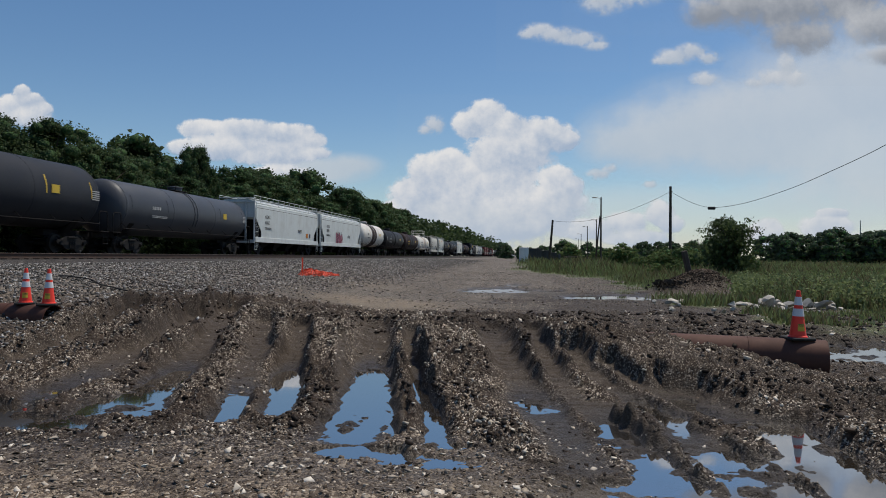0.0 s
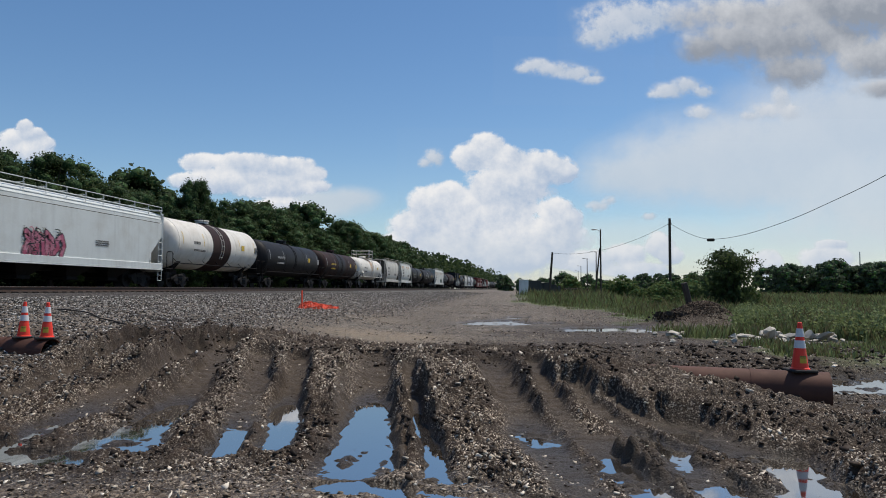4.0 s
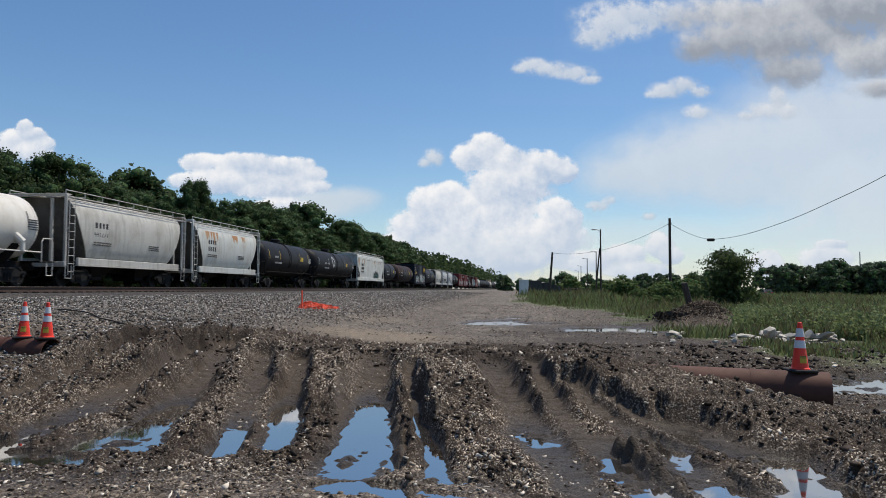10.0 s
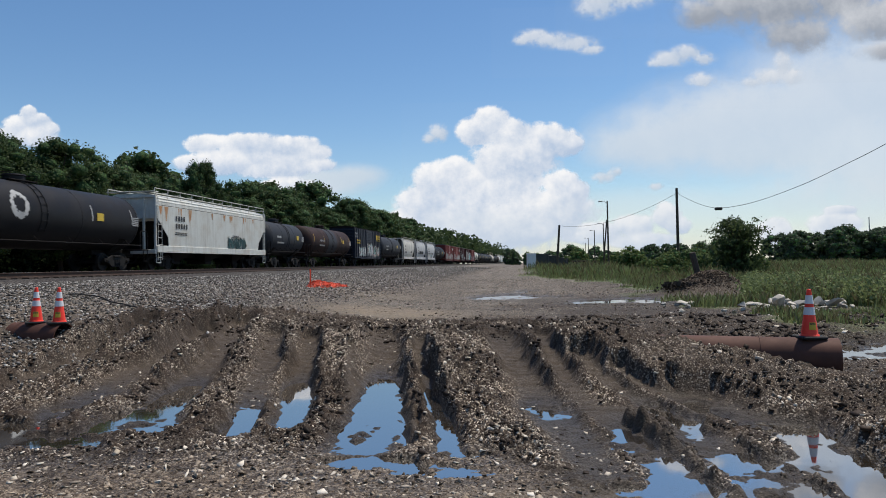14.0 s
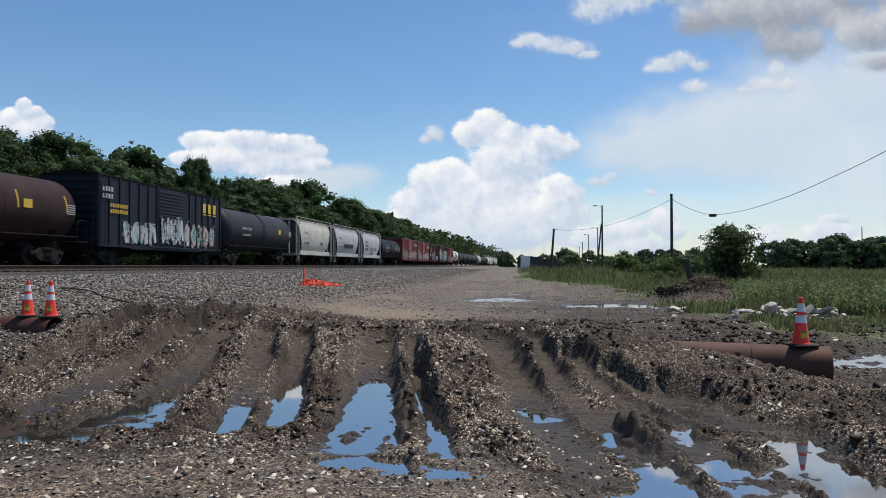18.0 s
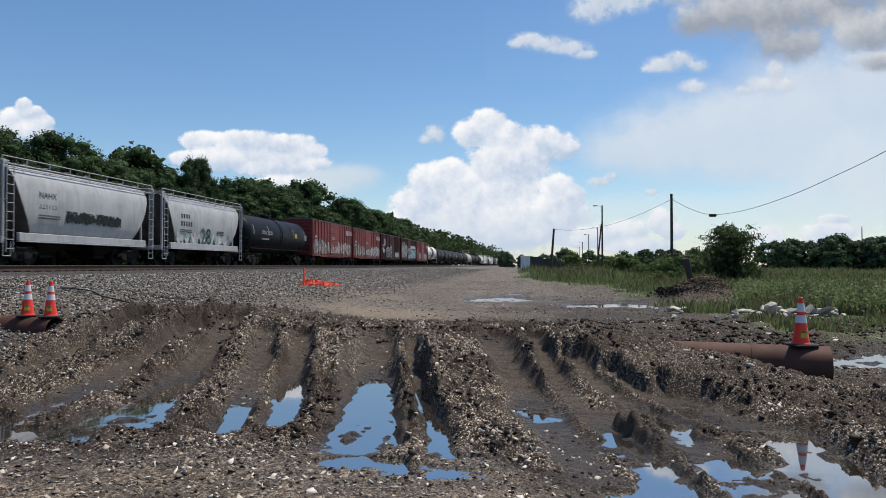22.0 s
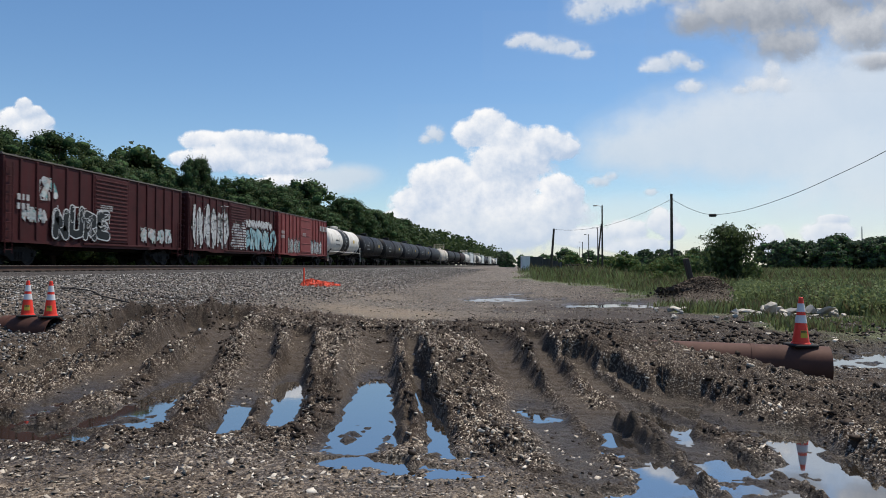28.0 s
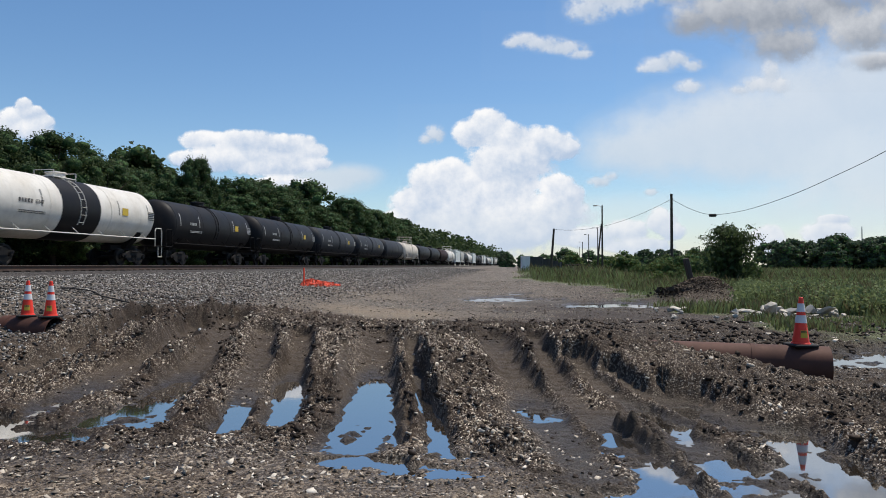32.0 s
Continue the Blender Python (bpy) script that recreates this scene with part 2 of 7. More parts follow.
def vnoise(x, y):
    xi, yi = np.floor(x).astype(int), np.floor(y).astype(int)
    fx, fy = x - xi, y - yi
    fx, fy = fx * fx * (3 - 2 * fx), fy * fy * (3 - 2 * fy)
    a, b = TABLE[xi % 256, yi % 256], TABLE[(xi + 1) % 256, yi % 256]
    c, d = TABLE[xi % 256, (yi + 1) % 256], TABLE[(xi + 1) % 256, (yi + 1) % 256]
    return (a * (1 - fx) + b * fx) * (1 - fy) + (c * (1 - fx) + d * fx) * fy - 0.5


def fbm(x, y, scale, octaves=4, gain=0.5):
    out, amp = np.zeros_like(x), 1.0
    for o in range(octaves):
        out += amp * vnoise(x * scale + 17.3 * o, y * scale - 9.1 * o)
        scale, amp = scale * 2.03, amp * gain
    return out


def step(e0, e1, x):
    t = np.clip((x - e0) / (e1 - e0), 0, 1)
    return t * t * (3 - 2 * t)


# ---- ground ----
TRACK_X, NEAR_X, RAIL_Z = -22.95, -18.6, 1.70
RUT_SIN, RUT_COS = math.sin(radians(10.8)), math.cos(radians(10.8))
PIPE_A, PIPE_B, PIPE_R = (4.22, 11.05), (-9.9, 13.3), 0.285

# wheel ruts: half width and the line of the floor (east, north, height)
WEST_RUTS = [(0.2, [(-7.54, 9.01, 0.03), (-7.63, 10.87, 0.12), (-7.84, 12.78, 0.28), (-8.11, 14.68, 0.38)]),
             (0.22, [(-5.72, 7.86, 0.00), (-5.88, 8.84, 0.02), (-6.23, 10.55, 0.10), (-6.25, 11.88, 0.20), (-6.83, 14.38, 0.36)]),
             (0.25, [(-4.21, 7.34, -0.04), (-4.72, 8.77, -0.05), (-5.07, 9.97, -0.00), (-5.40, 11.48, 0.12), (-6.02, 13.53, 0.28), (-6.74, 15.88, 0.42)]),
             (0.22, [(-3.13, 7.17, -0.03), (-3.38, 8.23, -0.05), (-3.53, 8.86, 0.03), (-4.21, 11.01, 0.20), (-5.08, 13.74, 0.38)]),
             (0.21, [(-2.61, 7.23, 0.00), (-3.03, 8.79, -0.05), (-3.40, 9.99, -0.05), (-3.66, 11.00, 0.08), (-4.18, 13.05, 0.35)])]
MID_RUTS = [(0.34, [(-1.61, 6.63, -0.02), (-1.89, 8.30, -0.06), (-2.22, 10.13, -0.05), (-2.56, 11.98, 0.10), (-2.83, 13.42, 0.35)]),
             (0.10, [(-2.35, 8.81, 0.10), (-2.57, 9.87, 0.22), (-3.03, 11.75, 0.40)]),
             (0.13, [(-0.77, 6.44, -0.02), (-1.08, 7.77, -0.05), (-1.47, 9.56, -0.05), (-1.79, 11.10, 0.14), (-2.12, 12.70, 0.36)]),
             (0.09, [(-1.22, 6.72, -0.03), (-1.43, 7.68, -0.04), (-1.84, 9.44, 0.00), (-2.09, 10.63, 0.20)])]
EAST_RUTS = [(0.23, [(0.46, 5.90, 0.05), (0.31, 7.01, 0.05), (0.09, 8.60, -0.02), (-0.14, 9.61, 0.08), (-0.40, 11.15, 0.20), (-0.70, 13.37, 0.36)]),
             (0.14, [(0.69, 7.69, 0.10), (0.41, 9.11, 0.14), (0.20, 10.85, 0.25), (-0.02, 13.05, 0.40)]),
             (0.23, [(1.15, 5.70, -0.04), (1.07, 6.59, -0.05), (0.91, 7.42, -0.03), (0.73, 8.14, 0.10)]),
             (0.18, [(1.50, 6.93, -0.00), (1.47, 7.94, -0.05), (1.26, 8.69, -0.03), (0.96, 9.50, 0.12), (0.57, 10.82, 0.30)])]
OUTER_RUTS = [(0.33, [(1.89, 5.45, -0.05), (1.81, 6.21, -0.06), (1.66, 6.59, -0.03), (1.53, 6.83, 0.05)]),
             (0.30, [(2.48, 5.87, -0.05), (2.53, 6.99, -0.06), (2.49, 7.69, -0.05), (2.23, 7.81, 0.00), (2.04, 8.39, 0.05), (1.82, 9.13, 0.03)]),
             (0.12, [(1.86, 8.17, -0.03), (1.73, 8.85, -0.05), (1.50, 9.17, 0.05), (1.13, 10.11, 0.25)])]
# ridges of clods left between the ruts: half width and the line of the crest
RIDGES = [(0.08, [(0.93, 7.76, 0.20), (1.19, 6.69, 0.15), (1.30, 5.90, 0.12), (1.41, 5.23, 0.08)]), (0.07, [(1.68, 7.59, 0.16), (1.87, 6.58, 0.12), (2.03, 5.83, 0.08), (2.12, 5.26, 0.05)]), (0.08, [(-1.87, 10.53, 0.36), (-1.41, 8.09, 0.16), (-0.98, 6.23, 0.10)])]
# shallow sheets of water beside the ruts: place and half sizes
SHEETS = [(-5.1, 6.75, 0.8, 0.3), (-5.75, 7.3, 0.6, 0.28), (-4.62, 7.8, 0.36, 0.42), (-4.4, 7.3, 0.5, 0.26), (-3.1, 7.2, 0.25, 0.16), (-1.75, 7.35, 0.32, 0.4), (-1.42, 6.15, 0.42, 0.2), (-0.8, 5.95, 0.4, 0.14), (-0.75, 6.45, 0.3, 0.1),
          (0.1, 8.5, 0.2, 0.22), (1.0, 6.85, 0.36, 0.6), (1.2, 5.8, 0.36, 0.35), (1.28, 8.55, 0.13, 0.32), (1.46, 7.95, 0.14, 0.36), (1.76, 8.75, 0.15, 0.28), (-4.72, 8.7, 0.22, 0.6), (0.75, 5.55, 0.2, 0.16), (1.85, 5.95, 0.48, 0.6), (2.1, 5.3, 0.5, 0.3), (2.3, 7.6, 0.38, 0.28), (2.5, 6.6, 0.28, 0.5), (4.2, 9.6, 0.4, 0.14), (5.6, 9.4, 0.35, 0.16)]
FAR_POOLS = [(-1.6, 36.5, 1.7, 2.6, 0.14), (0.9, 36.0, 0.6, 1.2, 0.1), (3.3, 31.5, 2.2, 1.4, 0.12), (4.3, 35.0, 0.8, 1.2, 0.1), (-1.25, 21.2, 1.0, 0.7, 0.1),
             (-1.0, 43.0, 0.7, 2.0, 0.1), (1.3, 30.5, 0.5, 0.7, 0.1), (-0.7, 26.5, 0.45, 0.6, 0.1), (5.0, 29.5, 1.0, 0.6, 0.1), (6.2, 14.3, 1.2, 1.4, 0.12), (8.6, 14.2, 1.6, 1.1, 0.12), (5.7, 13.3, 0.8, 0.9, 0.1), (2.4, 21.0, 0.5, 0.3, 0.08)]


def along(x, y, line):
    """Distance from a line, the line's height at the nearest place, and the side (1: east of it)."""
    best, high, side = np.full_like(x, 1e9), np.zeros_like(x), np.zeros_like(x)
    for (xa, ya, za), (xb, yb, zb) in zip(line, line[1:]):
        dx, dy = xb - xa, yb - ya
        t = np.clip(((x - xa) * dx + (y - ya) * dy) / (dx * dx + dy * dy), 0, 1)
        d = np.hypot(x - xa - t * dx, y - ya - t * dy)
        closer = d < best
        best, high = np.where(closer, d, best), np.where(closer, za + t * (zb - za), high)
        side = np.where(closer, np.sign(((x - xa) * dy - (y - ya) * dx) * dy), side)
    return best, high, side


def rutted(x, y, z):
    """Carves the ruts, pushes mud up beside them; also gives where their smooth floors lie."""
    shape = x.shape
    x, y, z = x.ravel(), y.ravel(), z.ravel().copy()
    floor = np.zeros_like(z)
    near = np.flatnonzero((x > -10) & (x < 5.5) & (y > 4.3) & (y < 17.5))
    if len(near) == 0:
        return z.reshape(shape), floor.reshape(shape)
    px, py, pz, pf = x[near], y[near], z[near], floor[near]
    qx = px + 0.12 * fbm(px, py, 0.8, 2) + 0.09 * fbm(px, py, 3.1, 3)
    qy = py + 0.1 * fbm(px + 60, py, 1.0, 3)
    rough = fbm(px + 20, py, 2.4, 3)
    heap, cut = np.zeros_like(pz), []
    for gentle, w, line in [(1, *r) for r in WEST_RUTS[:3]] + [(0, *r) for r in WEST_RUTS[3:] + MID_RUTS] + [(-1, *r) for r in EAST_RUTS + OUTER_RUTS]:
        d, high, side = along(qx, qy, line)
        soft = (side * gentle > 0) * 1.0
        d = d / (1 + (0.45 if gentle > 0 else 0.25) * soft)
        deep = np.clip((pz - high) / 0.25, 0, 1)
        heap = np.maximum(heap, (0.14 if gentle > 0 else 0.06 + 0.05 * min(1.0, w / 0.2)) * deep * np.exp(-((d - 1.55 * w) / (0.35 * w + 0.06)) ** 2) * np.clip(1.0 + 1.6 * rough, 0.1, 2.2) * (1 - 0.85 * soft))
        cut.append((np.exp(-(d / (1.08 * w)) ** 4), high))
    pz = pz + heap
    for b, high in cut:
        pz = pz - b * np.clip(pz - high, 0, 0.45)
        pf = np.maximum(pf, b)
    z[near], floor[near] = pz, pf
    return z.reshape(shape), floor.reshape(shape)


def in_rut(x, y):
    return rutted(x, y, np.full_like(x, 0.3))[1]


def ground_height(x, y, fine=True):
    u, v = x * RUT_COS + y * RUT_SIN, -x * RUT_SIN + y * RUT_COS
    near_way = step(4.0, 5.6, v) * (1 - step(16.0, 21.0, y))
    # railway bank on the west side
    start = -6.8 + 3.8 * step(8, 16, y) - 2.0 * step(22, 40, y)
    bank = 1.19 * step(0.0, 1.0, np.clip((start - x) / (15.9 + start), 0, 1)) ** 0.9
    bank = bank * (1 - 0.75 * step(30, 46, -x))
    z = 0.135 + bank
    # the far ground climbs gently to the yard
    z = z + 0.75 * step(45, 120, y) * step(14, -6, x) * (1 - step(5, 16, -x)) + 0.25 * step(40, 120, y) * step(2, 10, x)
    # the crossing over the culvert pipe
    py = PIPE_A[1] + (PIPE_B[1] - PIPE_A[1]) * (x - PIPE_A[0]) / (PIPE_B[0] - PIPE_A[0])
    d = py - y
    crest = (0.35 * step(2.4, 0.9, x) + 0.2 * np.exp(-((x - 1.2) / 0.9) ** 2 - (d / 0.8) ** 2) + 0.29 * (1 - step(2.2, 0.7, x)) * step(4.3, 2.9, x) * step(-0.3, 0.1, d)) * (1 - 0.9 * step(-6.0, -9.5, x))
    z = z + crest * np.where(d > 0, step(3.3, 0.1, d), step(-7.5, -3.2, d) * step(3.4, 1.2, x) + step(-4.5, -0.2, d) * (1 - step(3.4, 1.2, x)))
    z = z - 0.42 * np.exp(-((x + 9.9) / 1.0) ** 2 - ((y - 12.7) / 0.75) ** 2)
    z = z - 0.095 * step(7.6, 6.6, v + 1.6 * step(0.6, 1.6, u)) * step(4.2, 5.9, v + 1.0 * step(0.6, 1.6, u)) - 0.04 * step(5.9, 4.2, v)
    z = z + 0.07 * near_way * fbm(x + 5, y, 1.1, 3) * step(6.5, 7.6, v + 1.6 * step(0.6, 1.6, u))
    z = z - 0.04 * step(-3.4, -4.6, x) * step(6.6, 8.4, y) * step(14.5, 11.5, y)
    z, floor = rutted(x, y, z)
    # water hollows
    pool, shore = np.zeros_like(x), np.zeros_like(x)
    wx, wy = x + 0.16 * fbm(x, y, 2.2, 3) + 0.12 * fbm(x, y, 7.0, 3), y + 0.16 * fbm(x, y, 1.3, 3) + 0.14 * fbm(x + 9, y, 6.0, 3)
    for cx, cy, rx, ry in SHEETS:
        pool = np.maximum(pool, np.exp(-(((wx - cx) / (1.1 * rx)) ** 2 + ((wy - cy) / (1.1 * ry)) ** 2) ** 1.8))
        shore = np.maximum(shore, np.exp(-(((wx - cx) / (1.7 * rx + 0.15)) ** 2 + ((wy - cy + 0.3) / (1.9 * ry + 0.3)) ** 2)))
    wx, wy = x + 0.8 * fbm(x, y, 0.7, 3), y + 1.8 * fbm(x, y, 0.5, 3)
    for cx, cy, rx, ry, dep in FAR_POOLS:
        pool = np.maximum(pool, np.exp(-(((wx - cx) / (1.1 * rx)) ** 2 + ((wy - cy) / (1.1 * ry)) ** 2) ** 1.6))
        shore = np.maximum(shore, np.exp(-(((wx - cx) / (2.2 * rx)) ** 2 + ((wy - cy + ry) / (2.4 * ry)) ** 2)))
    pool = step(0.2, 0.62, pool)
    level = -0.035 + 0.11 * np.clip(fbm(x, y, 4.5, 4), -0.5, 1)
    # dirt heap by the leaning post
    z = z + 1.0 * np.exp(-(((x - 8.3) / 1.35) ** 2 + ((y - 36.4) / 1.2) ** 2) ** 1.3) + 0.35 * np.exp(-(((x - 6.6) / 0.7) ** 2 + ((y - 36.2) / 0.8) ** 2))
    z = z + 0.16 * np.exp(-(((x - 1.2) / 0.8) ** 2 + ((y - 19.0) / 0.5) ** 2)) + 0.12 * np.exp(-(((x - 4.8) / 2.2) ** 2 + ((y - 19.5) / 0.6) ** 2))
    # undulation and clods
    grow = np.clip(np.hypot(x, y) / 60.0, 0.2, 3)
    z = z + 0.05 * grow * fbm(x, y, 0.12, 3) * (1 - step(-11, -15, x) * step(-40, -30, x))
    if fine:
        muddy = near_way * step(6.4, 7.2, v + 1.6 * step(0.5, 1.6, u)) * step(-12, -6, x) * (1 - 0.8 * floor)
        z = z + (0.015 + 0.08 * muddy) * fbm(x, y, 3.2, 5, 0.6) * step(60, 20, y)
        lump = np.clip(fbm(x, y, 7.0, 3) - 0.08, 0, 1)
        z = z + 0.14 * muddy * lump
        crumb = np.abs(fbm(x + 40, y, 13.0, 3, 0.6))
        z = z - 0.085 * muddy * crumb
        z = z + (0.024 + 0.02 * muddy) * fbm(x, y, 24.0, 2) * step(60, 12, y) * (1 - 0.8 * floor)
        z = z + 0.025 * fbm(x, y, 1.6, 4, 0.6) * step(15, 20, y) * step(90, 40, y)
        # tyre lugs pressed into the smooth ruts
        lug = np.maximum(0, np.sin(v * 24 + 3.5 * np.abs(fbm(x, y, 0.9, 2)) + 6 * u))
        z = z - 0.012 * floor * lug * step(0.02, 0.08, z)
    z = z * (1 - 0.62 * shore)
    z = z * (1 - pool) + level * pool
    if fine and np.any((x > -3) & (x < 5) & (y < 12)):
        rough = 1 + 1.1 * fbm(x, y, 6.0, 3)
        for w, line in RIDGES:
            d, high, side = along(x + 0.1 * fbm(x, y, 3.0, 3), y, line)
            z = np.maximum(z, high * np.clip(rough, 0.3, 1.7) * np.exp(-(d / w) ** 2) - 0.04)
    return z


def z_at(x, y, fine=False):
    return float(ground_height(np.array([float(x)]), np.array([float(y)]), fine)[0])


def build_ground():
    az = np.concatenate([np.linspace(-40, 52, 760), np.linspace(52, 320, 60)[1:-1]])
    rr = np.concatenate([[0.03, 0.5, 1.2, 2.0, 2.8], np.geomspace(3.4, 5.0, 40)[:-1], np.geomspace(5.0, 20, 470), np.geomspace(20, 60, 90)[1:], np.geomspace(60, 4200, 90)[1:]])
    a, r = np.meshgrid(np.radians(az), rr)
    x, y = r * np.sin(a), r * np.cos(a)
    z = ground_height(x, y)
    n, m = len(az), len(rr)
    i = np.arange(n)
    k = (i + 1) % n
    rows = np.arange(m - 1)[:, None] * n
    f = np.stack([rows + i, rows + k, rows + n + k, rows + n + i], -1).reshape(-1, 4)
    x, y, z = x.ravel(), y.ravel(), z.ravel()
    u, v = x * RUT_COS + y * RUT_SIN, -x * RUT_SIN + y * RUT_COS
    wob = fbm(x, y, 0.35, 4)
    # kinds of surface
    ballast = step(-7.8, -10.5, x + 2.2 * wob) * step(-60, -30, x)
    edge = 6.0 - 1.0 * step(20, 32, y) + 0.0 * y
    grass = step(-0.4, 0.9, (x - edge) + 3.0 * wob - 2.0 * step(30, 20, y) * step(6, 9, x) + 6.5 * step(48, 75, y)) * step(15.5, 18.5, y + 2 * wob)
    grass = grass * (1 - np.exp(-(((x - 7.6) / 2.6) ** 2 + ((y - 23.4) / 1.5) ** 2) ** 2))
    grass = grass * (1 - np.exp(-(((x - 7.6) / 2.6) ** 2 + ((y - 34.6) / 3.6) ** 2) ** 2))
    grass = np.maximum(grass, step(-30, -34, x))
    grass = np.maximum(grass, step(12, 16, x) * step(8, 12, y))
    track = np.exp(-((x + 3.5 - 0.02 * y) / (5.5 + 0.02 * y)) ** 4) * step(16, 22, y + 2 * wob)
    nearg = step(7.0, 6.0, v + 0.5 * wob + 2.0 * step(0.6, 1.6, u))
    sand = 1.4 * np.exp(-(((x + 4.7) / 2.1) ** 2 + ((y - 22.9) / 2.0) ** 2) ** 1.5) + np.exp(-(((u - 1.3) / 1.3) ** 2 + ((v - 4.9) / 0.55) ** 2) ** 1.5)
    sand = np.clip(sand + 0.45 * np.exp(-(((x + 8) / 2.6) ** 2 + ((y - 33) / 4) ** 2) ** 1.5), 0, 1)
    wet = step(0.10, 0.0, z) * (1 - grass)
    clay = rutted(x, y, z)[1] ** 1.5
    stony = step(-0.10, 0.16, fbm(x, y, 0.8, 4, 0.6) + 0.25 * np.exp(-(((x + 2.6) / 1.6) ** 2 + ((y - 13.2) / 1.6) ** 2)))
    stony = stony * (1 - 0.5 * step(-3.0, -5.0, x) * (1 - ballast)) * (1 - 0.65 * step(0.6, 1.6, x) * step(7.5, 9.0, y))
    sodden = step(-3.0, 0.5, x + 3 * wob) * step(11.5, 13.5, y + wob) * step(40, 26, y + 5 * wob) * (1 - grass)
    track = track * (1 - 0.85 * sodden)
    churn = step(-0.08, 0.14, fbm(x + 7, y, 0.4, 4, 0.6)) * step(12.5, 14.0, y) * step(23.0, 18.0, y + 3 * wob) * step(-13.5, -11.0, x) * step(3.0, 0.0, x)
    ballast, track = ballast * (1 - 0.8 * churn), track * (1 - 0.8 * churn)
    c0 = len(x)
    verts = np.concatenate([np.stack([x, y, z], 1), [[0, 0, z_at(0, 0)]]])
    j = np.arange(0, n, 2)
    cap = np.stack([np.full(len(j), c0), (j + 2) % n, j + 1, j], 1)
    ob = raw("ground", verts, np.concatenate([f, cap]), MUD, True, {key: np.append(val, 0) for key, val in
             dict(clay=clay, ballast=ballast, grass=grass, track=track, sand=sand, wet=wet, nearg=nearg, stony=stony, sodden=sodden, churn=churn).items()})
    return tagged(ob, "rutted wet brown mud and gravel with tyre tracks and grassy field", "ground", kind="structure")


def mud_material():
    m, nt, b = material("wet_mud_and_gravel", 0.8)
    big, mid, fine = noise_tex(nt, 0.7, 5, 0.6), noise_tex(nt, 5, 5, 0.65), noise_tex(nt, 45, 4, 0.7)
    vor = nt.nodes.new("ShaderNodeTexVoronoi")
    vor.inputs["Scale"].default_value = 46
    tc = nt.nodes.new("ShaderNodeTexCoord")
    nt.links.new(tc.outputs["Object"], vor.inputs["Vector"])
    vor2 = nt.nodes.new("ShaderNodeTexVoronoi")
    vor2.inputs["Scale"].default_value = 22
    nt.links.new(tc.outputs["Object"], vor2.inputs["Vector"])
    vor3 = nt.nodes.new("ShaderNodeTexVoronoi")
    vor3.inputs["Scale"].default_value = 60
    nt.links.new(tc.outputs["Object"], vor3.inputs["Vector"])
    mud = ramp(nt, mid, [(0.3, (0.015, 0.010, 0.0072)), (0.50, (0.036, 0.0235, 0.0162)), (0.75, (0.095, 0.066, 0.047))])
    mud = mixed(nt, big, mud, mixed(nt, fine, (0.02, 0.0135, 0.0095), (0.058, 0.041, 0.029)))
    gravel = ramp(nt, vor.outputs["Color"], [(0.15, (0.06, 0.045, 0.034)), (0.5, (0.155, 0.122, 0.094)), (0.85, (0.50, 0.43, 0.35))])
    coarse = ramp(nt, vor2.outputs["Color"], [(0.15, (0.035, 0.031, 0.028)), (0.5, (0.11, 0.10, 0.09)), (0.9, (0.30, 0.275, 0.25))])
    pale = mixed(nt, fine, (0.16, 0.13, 0.10), (0.33, 0.28, 0.21))
    dust = mixed(nt, ramp(nt, big, [(0.35, (0, 0, 0)), (0.65, (1, 1, 1))]), mixed(nt, mid, (0.03, 0.026, 0.023), (0.085, 0.073, 0.062)), mixed(nt, mid, (0.088, 0.082, 0.076), (0.175, 0.165, 0.153)))
    streaks = ramp(nt, noise_tex(nt, 1.0, 5, 0.6, (1.3, 0.07, 1.0)), [(0.35, (0.5, 0.48, 0.46)), (0.62, (1.05, 1.04, 1.03))])
    dust = mixed(nt, 1.0, dust, streaks, "MULTIPLY")
    spots = ramp(nt, vor.outputs["Color"], [(0.62, (0, 0, 0)), (0.72, (1, 1, 1))])
    flecks = ramp(nt, vor3.outputs["Color"], [(0.70, (0, 0, 0)), (0.74, (1, 1, 1))])
    stony = attr(nt, "stony")
    c = mixed(nt, math_node(nt, "MULTIPLY", spots, math_node(nt, "MULTIPLY_ADD", stony, 0.4, 0.04)), mud, gravel)
    c = mixed(nt, math_node(nt, "MULTIPLY", flecks, math_node(nt, "MULTIPLY_ADD", stony, 0.72, 0.26)), c, ramp(nt, vor3.outputs["Color"], [(0.70, (0.2, 0.165, 0.13)), (0.86, (0.72, 0.66, 0.58))]))
    c = mixed(nt, math_node(nt, "MULTIPLY", attr(nt, "nearg"), ramp(nt, noise_tex(nt, 2.3, 4, 0.65), [(0.38, (0.2, 0.2, 0.2)), (0.6, (1, 1, 1))])), c, mixed(nt, 1.0, gravel, (1.32, 1.3, 1.26), "MULTIPLY"))
    c = mixed(nt, attr(nt, "track"), c, mixed(nt, math_node(nt, "MULTIPLY", spots, 0.8), dust, gravel))
    c = mixed(nt, attr(nt, "ballast"), c, mixed(nt, 0.35, coarse, gravel))
    c = mixed(nt, math_node(nt, "MULTIPLY", attr(nt, "churn"), 0.8), c, mud)
    c = mixed(nt, math_node(nt, "MULTIPLY", attr(nt, "sand"), ramp(nt, mid, [(0.35, (0, 0, 0)), (0.55, (1, 1, 1))])), c, pale)
    c = mixed(nt, math_node(nt, "MULTIPLY", attr(nt, "clay"), 0.85), c, mixed(nt, mid, (0.045, 0.035, 0.027), (0.095, 0.077, 0.061)))
